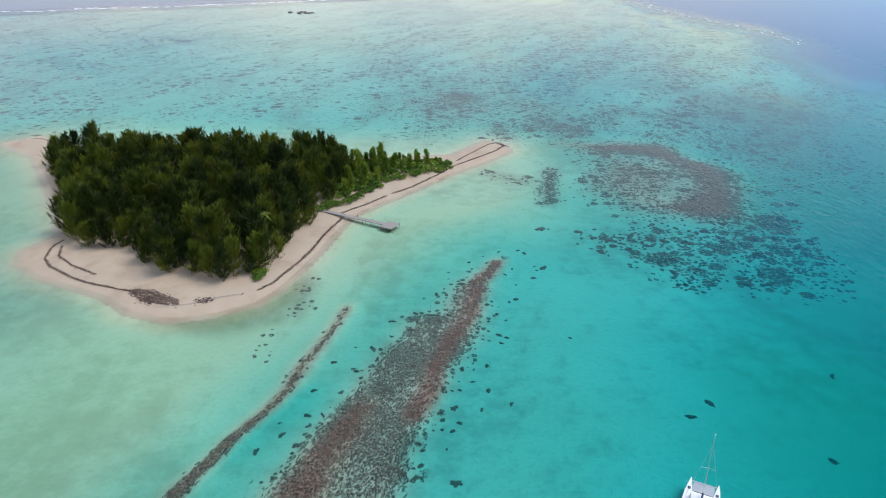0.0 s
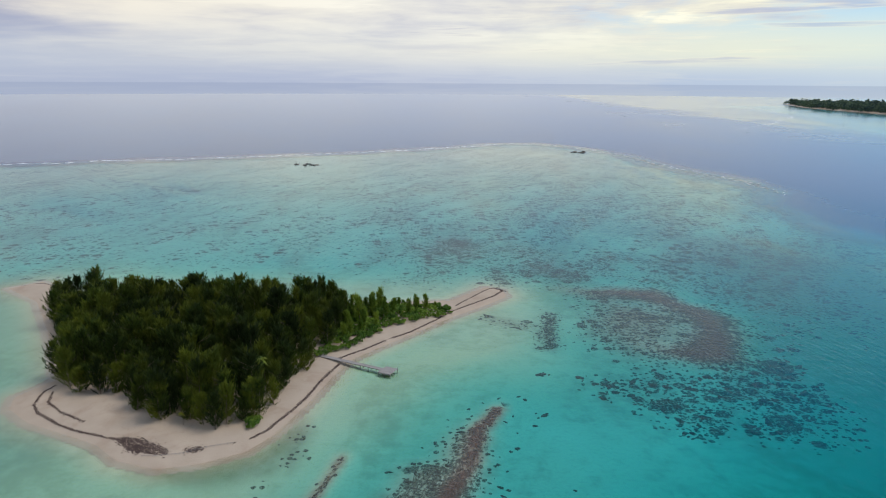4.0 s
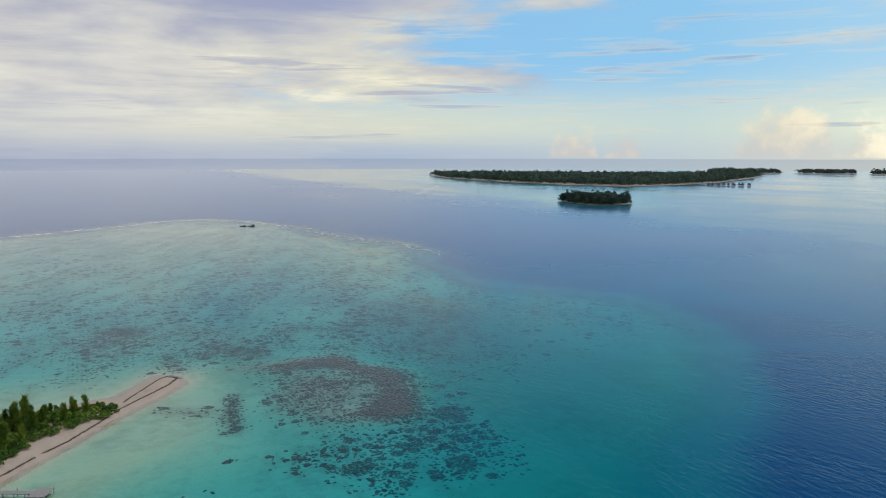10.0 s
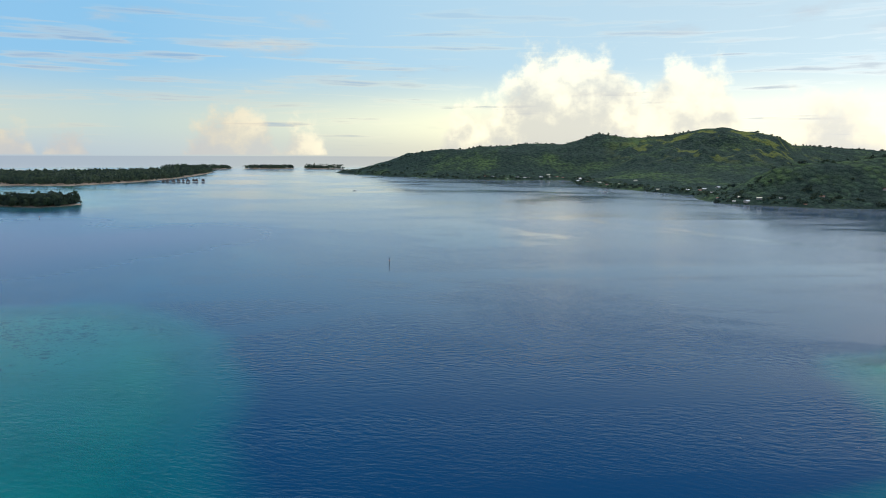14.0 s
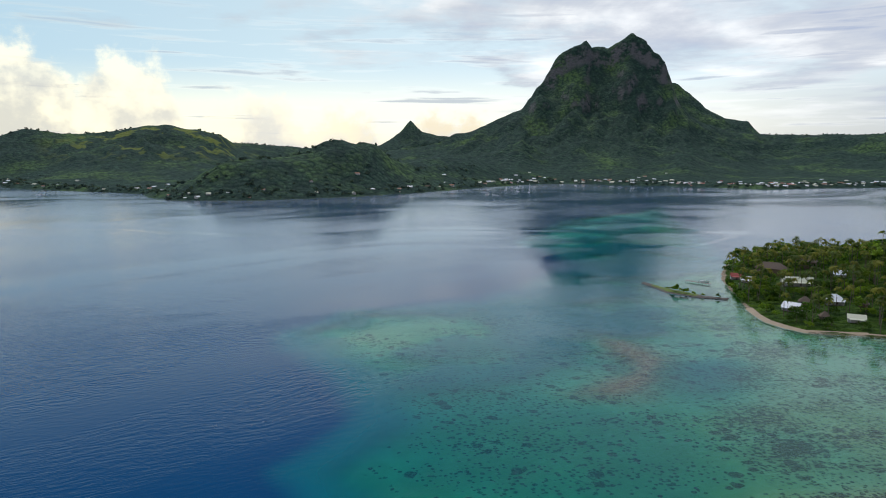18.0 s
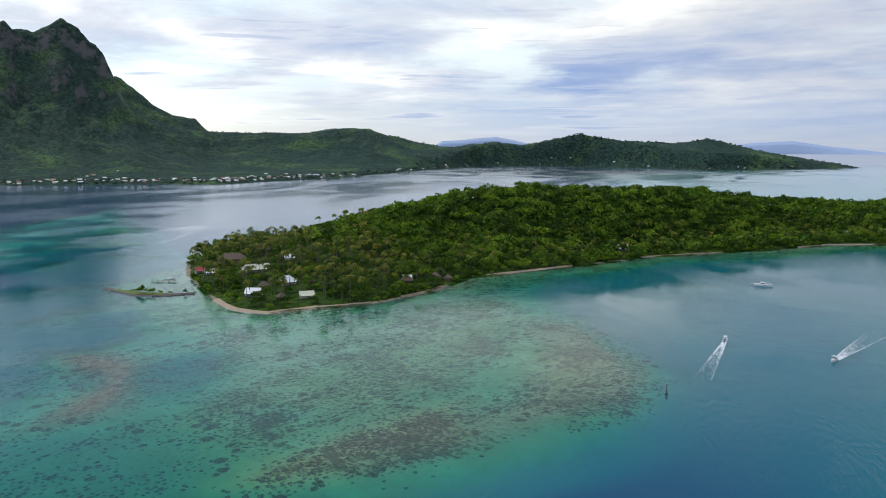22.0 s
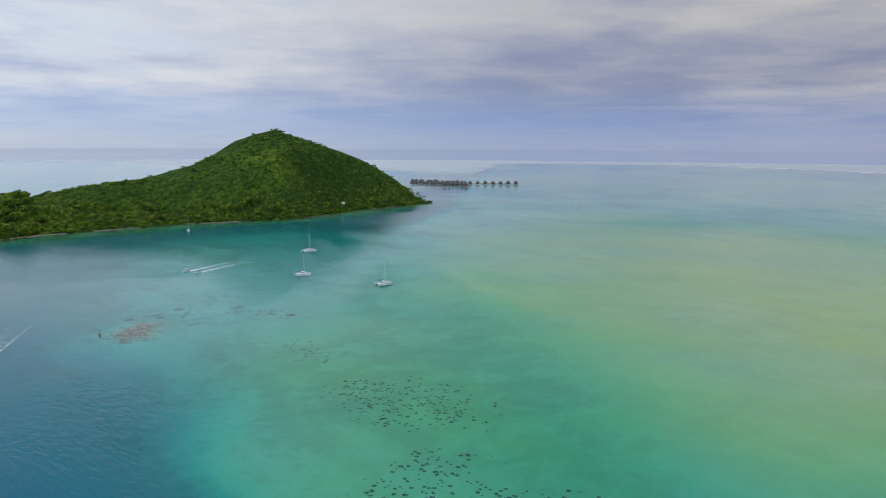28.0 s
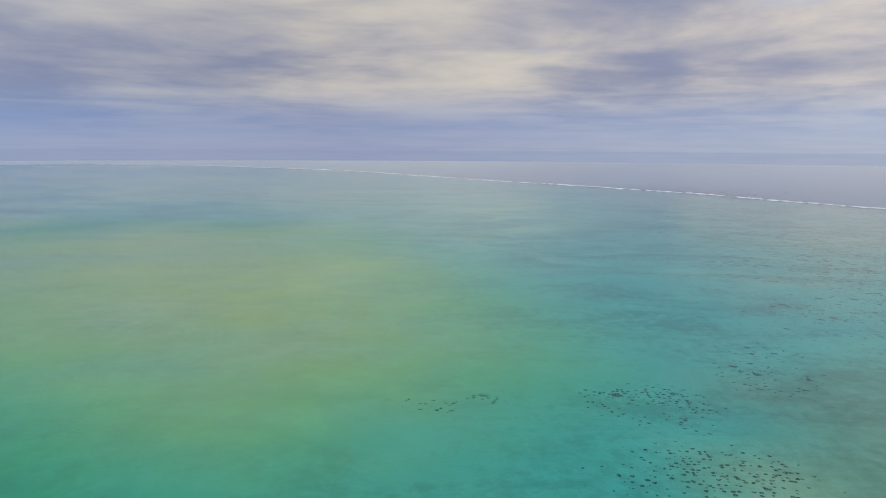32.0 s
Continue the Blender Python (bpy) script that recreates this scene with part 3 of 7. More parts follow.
    finish(n, principled(n, n.mix(n.math("MULTIPLY", mask, 0.93), sand, reef), 0.9, bump(n, a, 0.4, 0.6), spec=0.1))


def make_water():
    m, n = material("water")
    p = n.scaled(place(n), (1, 1, 0))
    depth = attr(n, "depth")
    comb = n.add("ShaderNodeCombineColor")
    for i, k in enumerate((0.72, 0.072, 0.034)):
        n.put(comb.inputs[i], n.math("POWER", math.exp(-k), depth))
    clear = n.add("ShaderNodeBsdfTransparent")
    n.put(clear.inputs[0], comb.outputs[0])
    body = n.add("ShaderNodeBsdfDiffuse")
    n.put(body.inputs[0], n.mix(n.step(depth, 6.0, 28.0), (0.0, 0.195, 0.23), (0.0, 0.051, 0.140)))
    murk = n.math("SUBTRACT", 1.0, n.math("POWER", math.exp(-0.11), n.math("MAXIMUM", n.math("SUBTRACT", depth, 2.2), 0.0)))
    under = n.add("ShaderNodeMixShader")
    n.put(under.inputs[0], murk)
    n.put(under.inputs[1], clear.outputs[0])
    n.put(under.inputs[2], body.outputs[0])
    # ripples run across the wind; calm slicks wind through them
    wind, crest = az_dir(82), az_dir(172)
    uv = n.add("ShaderNodeCombineXYZ")
    n.put(uv.inputs[0], n.vmath("DOT_PRODUCT", p, tuple(wind)))
    n.put(uv.inputs[1], n.vmath("DOT_PRODUCT", p, tuple(crest)))
    uv = n.vmath("ADD", uv.outputs[0], n.scaled(n.noise(p, 0.006, 3, out=1), (40, 40, 0)))
    breeze = n.noise(n.scaled(uv, (0.004, 0.0022, 0)), 1.0, 5, 0.6, 1.2)
    calm = n.step(breeze, 0.40, 0.58)
    w1 = n.noise(n.scaled(uv, (0.50, 0.16, 0)), 1.0, 2, 0.5, 0.25)
    w2 = n.noise(n.scaled(uv, (1.3, 0.60, 0)), 1.0, 2, 0.5)
    w3 = n.noise(n.scaled(uv, (0.14, 0.035, 0)), 1.0, 2, 0.5, 0.3)
    hgt = n.math("ADD", n.math("ADD", w1, n.math("MULTIPLY", w2, 0.30)), n.math("MULTIPLY", w3, 0.25))
    band = n.noise(n.scaled(uv, (0.0021, 0.0012, 0)), 1.0, 4, 0.5, 1.6)
    slick = n.math("MULTIPLY", n.step(n.math("ABSOLUTE", n.math("SUBTRACT", band, 0.5)), 0.04, 0.012), n.math("SUBTRACT", 1.0, n.math("ABSOLUTE", attr(n, "still")), clamp=True))
    sleek = n.math("SUBTRACT", 1.0, n.math("MULTIPLY", slick, 0.65))
    ruffle = n.math("MULTIPLY", n.math("MULTIPLY", attr(n, "chop"), sleek), n.math("ADD", 0.30, n.math("MULTIPLY", calm, 0.45)))
    nrm = bump(n, hgt, ruffle, 0.75)
    gloss = n.add("ShaderNodeBsdfGlossy")
    mirror = n.math("ADD", 0.15, n.math("MULTIPLY", attr(n, "still"), -0.06))
    rough = n.math("MULTIPLY", n.math("SUBTRACT", 1.0, attr(n, "chop")), n.math("ADD", mirror, n.math("MULTIPLY", calm, 0.05)))
    n.put(gloss.inputs["Roughness"], n.math("ADD", n.math("MULTIPLY", rough, sleek), n.math("ADD", 0.025, n.math("MULTIPLY", calm, 0.03))))
    n.put(gloss.inputs["Color"], (1.0, 1.0, 1.0))
    n.put(gloss.inputs["Normal"], nrm)
    fr = n.add("ShaderNodeFresnel")
    n.put(fr.inputs[0], 1.29)
    n.put(fr.inputs["Normal"], bump(n, hgt, n.math("MULTIPLY", ruffle, 0.5), 0.75))
    mix = n.add("ShaderNodeMixShader")
    n.put(mix.inputs[0], fr.outputs[0])
    n.put(mix.inputs[1], under.outputs[0])
    n.put(mix.inputs[2], gloss.outputs[0])
    finish(n, mix.outputs[0])


def make_sand():
    m, n = material("beach_sand")
    p = place(n)
    c = n.mix(n.noise(p, 0.12, 5), (0.34, 0.265, 0.195), (0.50, 0.41, 0.32))
    c = n.mix(n.step(n.noise(p, 0.09, 6, 0.65, 0.6), 0.50, 0.68, 0.0, 0.55), c, (0.30, 0.21, 0.15))
    c = n.mix(n.math("MULTIPLY", n.noise(p, 1.5, 4), 0.5), c, (0.46, 0.37, 0.30))
    finish(n, principled(n, c, 0.9, bump(n, n.noise(p, 2.0, 5), 0.4, 0.2), spec=0.1))


def make_jungle(name, dark, mid, light, crown=0.1, rock=(0.14, 0.135, 0.135), shore=True, grass=None, cliff=0.3):
    m, n = material(name)
    p = place(n)
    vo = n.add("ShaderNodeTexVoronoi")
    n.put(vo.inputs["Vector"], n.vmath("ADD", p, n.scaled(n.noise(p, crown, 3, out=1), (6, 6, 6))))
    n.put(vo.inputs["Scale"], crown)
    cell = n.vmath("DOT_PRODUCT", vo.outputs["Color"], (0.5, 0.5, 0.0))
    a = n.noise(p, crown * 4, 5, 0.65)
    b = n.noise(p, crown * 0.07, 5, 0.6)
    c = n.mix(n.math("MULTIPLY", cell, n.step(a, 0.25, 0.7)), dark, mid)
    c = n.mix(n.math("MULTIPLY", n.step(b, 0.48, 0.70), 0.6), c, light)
    # shade in the gaps between crowns, painted as darker cell edges
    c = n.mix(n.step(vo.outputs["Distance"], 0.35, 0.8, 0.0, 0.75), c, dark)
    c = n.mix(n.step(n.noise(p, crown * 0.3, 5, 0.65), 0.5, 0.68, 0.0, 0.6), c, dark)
    # sunlit patch of hilltop grass, the sunlight put into its lighter colour
    if grass:
        near = n.step(n.vmath("LENGTH", n.vmath("SUBTRACT", p, grass)), 480, 220)
        c = n.mix(n.math("MULTIPLY", near, n.step(n.noise(p, 0.011, 5, 0.6), 0.53, 0.60)), c, n.mix(a, (0.11, 0.16, 0.035), (0.20, 0.22, 0.055)))
    geo = n.add("ShaderNodeNewGeometry")
    flat = n.vmath("DOT_PRODUCT", geo.outputs["Normal"], (0, 0, 1))
    steep = n.math("MULTIPLY", n.step(flat, cliff + 0.12, cliff - 0.06), n.step(n.noise(p, 0.02, 5, 0.7), 0.40, 0.55))
    lvl = n.add("ShaderNodeSeparateXYZ")
    n.put(lvl.inputs[0], p)
    c = n.mix(n.math("MULTIPLY", steep, n.step(lvl.outputs[2], 230, 330)), c, rock)
    if shore:
        sep = n.add("ShaderNodeSeparateXYZ")
        n.put(sep.inputs[0], p)
        level = n.math("SUBTRACT", sep.outputs[2], n.math("MULTIPLY", n.noise(p, 0.05, 5), 0.7))
        beach = n.math("MULTIPLY", n.step(level, 0.35, 0.1), n.step(n.noise(p, 0.016, 4), 0.48, 0.56))
        c = n.mix(beach, c, n.mix(n.noise(p, 0.3, 4), (0.28, 0.21, 0.15), (0.52, 0.42, 0.31)))
    hgt = n.math("SUBTRACT", n.math("MULTIPLY", a, 0.5), vo.outputs["Distance"])
    finish(n, principled(n, c, 0.85, bump(n, hgt, 1.0, 5.0), spec=0.1))


def make_leaf(name, dark, mid, light):
    m, n = material(name)
    info = n.math("FRACT", n.math("ADD", n.add("ShaderNodeObjectInfo").outputs["Random"], attr(n, "tone")))
    isl = n.add("ShaderNodeNewGeometry").outputs["Random Per Island"]
    c = n.mix(isl, dark, mid)
    c = n.mix(n.step(info, 0.5, 1.0, 0.0, 0.6), c, light)
    c = n.mix(n.step(info, 0.42, 0.05, 0.0, 0.75), c, dark)
    c = n.mix(n.math("MULTIPLY", n.noise(place(n), 0.06, 3), 0.5), c, dark)
    c = n.mix(n.step(n.noise(place(n), 0.10, 3), 0.50, 0.68, 0.0, 0.55), c, light)
    c = n.mix(n.step(n.noise(place(n), 0.028, 4, 0.6), 0.48, 0.66, 0.0, 0.6), c, dark)
    bs = principled(n, c, 0.7, spec=0.25)
    tr = n.add("ShaderNodeBsdfTranslucent")
    n.put(tr.inputs[0], c)
    mx = n.add("ShaderNodeMixShader")
    n.put(mx.inputs[0], 0.38)
    n.put(mx.inputs[1], bs)
    n.put(mx.inputs[2], tr.outputs[0])
    finish(n, mx.outputs[0])


def make_plain(name, a, b, rough=0.6, scale=3.0, metallic=0.0):
    m, n = material(name)
    v = n.noise(place(n), scale, 5, 0.6)
    finish(n, principled(n, n.mix(v, a, b), rough, bump(n, v, 0.15, 0.02), metallic=metallic))


make_seabed()
make_water()
make_sand()
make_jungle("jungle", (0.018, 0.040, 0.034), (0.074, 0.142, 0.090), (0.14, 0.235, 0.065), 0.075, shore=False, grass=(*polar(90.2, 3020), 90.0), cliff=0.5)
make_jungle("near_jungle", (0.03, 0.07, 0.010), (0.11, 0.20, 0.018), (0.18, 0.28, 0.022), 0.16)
# distance haze painted into the base colour of the horizon islands
make_plain("haze_blue", (0.36, 0.46, 0.66), (0.40, 0.50, 0.70), 1.0, 0.002)
make_leaf("needle_leaf", (0.010, 0.020, 0.004), (0.075, 0.12, 0.011), (0.22, 0.25, 0.022))
make_leaf("broad_leaf", (0.026, 0.062, 0.006), (0.165, 0.33, 0.022), (0.36, 0.52, 0.034))
make_leaf("wood_leaf", (0.035, 0.062, 0.055), (0.115, 0.17, 0.105), (0.155, 0.22, 0.11))
make_leaf("palm_leaf", (0.05, 0.085, 0.010), (0.22, 0.27, 0.024), (0.44, 0.38, 0.045))
make_leaf("lime_leaf", (0.05, 0.09, 0.01), (0.17, 0.27, 0.025), (0.28, 0.36, 0.04))
make_plain("shore_sand", (0.30, 0.22, 0.15), (0.50, 0.39, 0.28), 0.9, 0.3)
make_plain("bark", (0.10, 0.075, 0.055), (0.22, 0.17, 0.13), 0.9, 2.0)
make_leaf("scrub_leaf", (0.05, 0.11, 0.015), (0.14, 0.25, 0.03), (0.24, 0.34, 0.04))
make_plain("weathered_plank", (0.20, 0.18, 0.17), (0.38, 0.35, 0.33), 0.85, 1.2)
make_plain("seaweed", (0.02, 0.012, 0.01), (0.08, 0.045, 0.035), 0.95, 1.5)
make_plain("coral_rock", (0.03, 0.024, 0.022), (0.17, 0.11, 0.085), 0.95, 0.7)
make_plain("dark_stone", (0.06, 0.055, 0.05), (0.20, 0.18, 0.16), 0.9, 0.5)
make_plain("thatch", (0.10, 0.075, 0.06), (0.20, 0.15, 0.115), 0.95, 1.0)
make_plain("grey_thatch", (0.06, 0.06, 0.065), (0.13, 0.125, 0.13), 0.95, 1.0)
make_plain("pale_roof", (0.55, 0.56, 0.42), (0.68, 0.68, 0.52), 0.5, 0.4)
make_plain("white_roof", (0.72, 0.74, 0.78), (0.82, 0.83, 0.85), 0.5, 0.4)
make_plain("red_roof", (0.30, 0.05, 0.04), (0.40, 0.08, 0.06), 0.5, 0.6)
make_plain("rust_roof", (0.28, 0.12, 0.07), (0.40, 0.2, 0.13), 0.7, 0.6)
make_plain("wall_paint", (0.40, 0.39, 0.36), (0.55, 0.53, 0.48), 0.8, 0.6)
make_plain("wood_wall", (0.12, 0.08, 0.05), (0.24, 0.16, 0.11), 0.8, 1.0)
make_plain("dark_glass", (0.02, 0.025, 0.03), (0.04, 0.05, 0.06), 0.1, 1.0)
make_plain("grey_deck", (0.30, 0.33, 0.37), (0.40, 0.43, 0.47), 0.6, 2.0)
make_plain("alloy", (0.60, 0.61, 0.63), (0.72, 0.73, 0.75), 0.35, 2.0, 0.8)
make_plain("navy_cloth", (0.02, 0.03, 0.06), (0.04, 0.06, 0.11), 0.8, 3.0)
make_plain("teal_cloth", (0.01, 0.13, 0.14), (0.02, 0.20, 0.2), 0.8, 3.0)
make_plain("black_rubber", (0.015, 0.015, 0.017), (0.03, 0.03, 0.033), 0.6, 3.0)
make_plain("orange_paint", (0.45, 0.12, 0.04), (0.55, 0.2, 0.07), 0.6, 3.0)
make_plain("sea_foam", (0.72, 0.76, 0.78), (0.85, 0.87, 0.88), 0.9, 1.0)
make_plain("garden_lawn", (0.09, 0.15, 0.02), (0.20, 0.25, 0.06), 0.9, 0.3)
make_plain("white_hull", (0.74, 0.75, 0.76), (0.82, 0.82, 0.81), 0.3, 1.0)


# ---------------------------------------------------------------- mesh helpers
def mesh_np(name, verts, quads=None, tris=None, mat=None, smooth_shade=True, attrs=None):
    me = bpy.data.meshes.new(name)
    verts = np.asarray(verts, np.float32)
    loops, starts = [], []
    at = 0
    for f, k in ((quads, 4), (tris, 3)):
        if f is not None and len(f):
            f = np.asarray(f, np.int32)
            loops.append(f.ravel())
            starts.append(at + np.arange(len(f)) * k)
            at += f.size
    loops, starts = np.concatenate(loops), np.concatenate(starts)
    me.vertices.add(len(verts))
    me.vertices.foreach_set("co", verts.ravel())
    me.loops.add(len(loops))
    me.loops.foreach_set("vertex_index", loops)
    me.polygons.add(len(starts))
    me.polygons.foreach_set("loop_start", starts.astype(np.int32))
    me.polygons.foreach_set("use_smooth", np.full(len(starts), smooth_shade))
    for key, val in (attrs or {}).items():
        a = me.attributes.new(key, "FLOAT", "POINT")
        a.data.foreach_set("value", np.asarray(val, np.float32))
    me.update(calc_edges=True)
    if mat:
        me.materials.append(MATS[mat])
    return me


def grid_faces(rows, cols, wrap=False):
    i = np.arange(rows - 1)[:, None] * cols
    j = np.arange(cols if wrap else cols - 1)[None, :]
    k = (j + 1) % cols
    return np.stack([i + j, i + k, i + cols + k, i + cols + j], -1).reshape(-1, 4)


# ---------------------------------------------------------------- sea
def build_sea():
    rings = np.concatenate([[0.5, 12.0], np.geomspace(60, 4960, 400)])
    nz = 560
    a = np.arange(nz) / nz * 2 * np.pi
    px = (rings[:, None] * np.sin(a)).ravel()
    py = (rings[:, None] * np.cos(a)).ravel()
    d = sea_depth(px, py)
    f = grid_faces(len(rings), nz, True)
    green, brown = algae(px, py)
    bed = mesh_np("seabed", np.stack([px, py, bed_level(d)], 1), f, mat="seabed", attrs={"coral": coral_cover(px, py), "green": green, "brown": brown, "weed": seaweed_cover(px, py), "coarse": smooth(np.hypot(px, py), 130, 240), "distant": smooth(np.hypot(px, py), 240, 480), "middle": 0.9 * smooth(inside(px, py, HEADS), -4, 8) + (0.12 + 0.6 * smooth(np.hypot(px, py), 140, 240)) * (1 - 0.8 * smooth(-px, 0, 60) * smooth(-py, -150, -50))})
    tagged(new("ground", bed), "pale sand seabed with dark coral patches under the lagoon", "seabed", kind="structure")
    r = np.hypot(px, py)
    ocean = np.maximum(smooth(-inside(px, py, SAND), 0, 60) * smooth(py, 350, 700) * smooth(900 - px, 0, 300), smooth(-px, 1500, 1900) * smooth(-inside(px, py, SAND), 0, 60))
    top = mesh_np("water", np.stack([px, py, 0 * px], 1), f, mat="water", attrs={"depth": d, "chop": np.maximum(0.13 * ocean, (1 - 0.6 * ocean) * smooth(2300 - r, 0, 1500) / (1 + (r / (420 + 330 * smooth(-py, 150, 450) * smooth(120 - px, 0, 250))) ** 2.4)), "still": smooth(r, 800, 1500) * smooth(px, 0, 600) - 3.2 * ocean})
    tagged(new("water", top), "clear turquoise lagoon and deep blue channel, lightly rippled", "water", kind="structure")


build_sea()
# ---------------------------------------------------------------- islands
MAIN_SHORE = [(3061, 1748), (2706, 1312), (2527, 896), (2498, 666), (2621, 499), (2218, 397), (1991, 211), (1799, 41),
              (1649, 26), (1528, -24), (1466, -187), (1509, -382), (1605, -588), (1773, -843), (1860, -1010),
              (1880, -1170), (1702, -1308), (1521, -1428), (1394, -1481), (1392, -1651), (1352, -1933), (1370, -2185),
              (1487, -3046), (1480, -3585), (949, -3751), (304, -3408), (-94, -3730), (-364, -4162), (500, -4500),
              (1800, -4200), (3400, -3200), (4400, -1000), (4400, 800), (3600, 1900)]
# ridges as bearing, height angle seen from the eye, distance
RIDGE_NORTH = [(61, -1.35, 3560), (62.2, -1.0, 3500), (64.2, -0.02, 3300), (66, 0.35, 3250), (69, 0.30, 3150), (73.2, 0.2, 3100), (76.1, 0.52, 3120),
               (78.8, 0.78, 3150), (81.2, 1.38, 3150), (82.9, 1.15, 3150), (85.8, 1.38, 3120), (88.4, 1.66, 3100), (90.8, 1.88, 3100),
               (92.8, 1.52, 3120), (94.35, 1.15, 3150), (95.3, 0.5, 3300), (98.2, 0.35, 3500), (101.4, 0.2, 3600), (105, -0.2, 3550),
               (109, 0.0, 3520), (111.5, 0.5, 3510), (112.8, 1.1, 3510)]
RIDGE_NEEDLE = [(100, -0.6, 4100), (105, 0.3, 4100), (106.8, 0.6, 4100), (107.8, 1.2, 4100), (108.5, 1.75, 4100), (108.85, 2.2, 4100), (109.2, 2.6, 4100),
                (109.6, 2.2, 4100), (110.2, 1.6, 4100), (111.3, 1.24, 4100), (113.4, 1.2, 4100), (116, 0.6, 4100)]
RIDGE_BACK = [(125, 2.5, 4000), (128, 4.6, 4000), (129.75, 4.85, 4000), (130.1, 4.62, 4000), (131, 3.85, 4000), (131.6, 3.35, 4000), (132.1, 2.95, 4000),
              (133.45, 2.25, 3980), (134.6, 2.22, 3980), (135.1, 2.13, 3980), (135.5, 1.6, 3970), (136.0, 1.05, 3960), (138, 0.3, 3950)]
RIDGE_CAPE = [(88.89, -3.49, 1520), (90.56, -2.58, 1560), (92.05, -1.92, 1600), (94.4, -1.11, 1640), (97.08, -0.86, 1680), (99.47, -0.73, 1720),
              (101.03, -0.11, 1760), (103.22, 0.57, 1800), (103.85, 0.57, 1810), (104.83, 0.39, 1830), (108.01, 0.08, 1900), (111.21, 0.17, 2000), (114.41, 0.53, 2150)]
RIDGE_PEAK = [(112.9, 1.15, 3520), (113.9, 1.34, 3500), (116.3, 2.5, 3510), (118.1, 3.25, 3520), (118.9, 4.3, 3550), (119.2, 4.7, 3560),
              (119.9, 5.55, 3580), (120.7, 7.05, 3600), (121.5, 7.7, 3610), (122.5, 8.0, 3620), (123.07, 8.25, 3620), (123.6, 7.7, 3640),
              (124.85, 7.5, 3650), (125.75, 7.95, 3640), (126.52, 8.62, 3640), (127.0, 8.3, 3635), (127.46, 8.1, 3630), (128, 7.35, 3600),
              (128.9, 6.68, 3570), (129.3, 5.9, 3550), (129.6, 5.1, 3540), (130.1, 3.7, 3530), (130.9, 2.6, 3540),
              (132, 1.8, 3580), (134, 1.1, 3650), (135.5, 0.9, 3750)]
RIDGE_SOUTH = [(136, 0.95, 3850), (137.5, 0.88, 3850), (142, 0.85, 3850), (145.6, 1.25, 3850), (148.4, 1.5, 3850), (149.8, 0.85, 3850), (152.6, 0.42, 3880),
               (154.9, -0.06, 3950), (158.5, 0.33, 4000), (160.8, 0.1, 4000), (165.3, 1.0, 3950), (168.1, 0.48, 3850),
               (172.2, 0.2, 3800), (174.8, 0.43, 3800), (178.8, -0.41, 3850), (182.3, -1.05, 4050), (184.3, -1.3, 4200)]
TOOP_SHORE = [(471, -453), (409, -398), (335, -346), (303, -329), (277, -330), (262, -351), (235, -381), (219, -426),
              (214, -492), (170, -558), (110, -657), (12, -755), (-49, -825), (-135, -871), (-288, -890), (-447, -868),
              (-572, -927), (-760, -976), (-790, -1150), (-613, -1314), (-349, -1304), (0, -1180), (259, -990),
              (450, -800), (530, -600)]
TOOP_RIDGE = [(137, -6.4, 600), (142, -6.8, 600), (145, -6.7, 620), (148.6, -6.4, 640), (152, -5.45, 660),
              (156.6, -4.35, 690), (162, -3.5, 730), (167, -3.7, 760), (175, -3.7, 850), (179.4, -4.2, 900), (185.7, -4.3, 980),
              (191.2, -3.2, 1000), (193.4, -2.8, 1010), (195.9, -2.4, 1020), (197.9, -1.85, 1050), (199.6, -1.4, 1070),
              (201.3, -0.5, 1090), (202.5, 0.2, 1100), (204.1, 0.75, 1110), (205.4, 1.1, 1120), (207, 0.5, 1130),
              (209, -0.15, 1145), (211, -0.8, 1165), (212.4, -1.1, 1180), (213.7, -1.55, 1188), (215.3, -2.1, 1200), (217.6, -2.9, 1225)]


def ridge_xyz(ridge):
    return [(*polar(az, r), 100 + r * math.tan(radians(el))) for az, el, r in ridge]


def ridge_height(px, py, ridge, width, power, cliff=0.0):
    pts = ridge_xyz(ridge)
    d, where = seg_dist(px, py, pts, False)
    h = np.interp(where, np.arange(len(pts)), [p[2] for p in pts])
    fall = np.clip(1 - d / width, 0, 1) ** power
    return h * (fall - cliff * fall * smooth(d, 8, 95) * smooth(h, 250, 450))


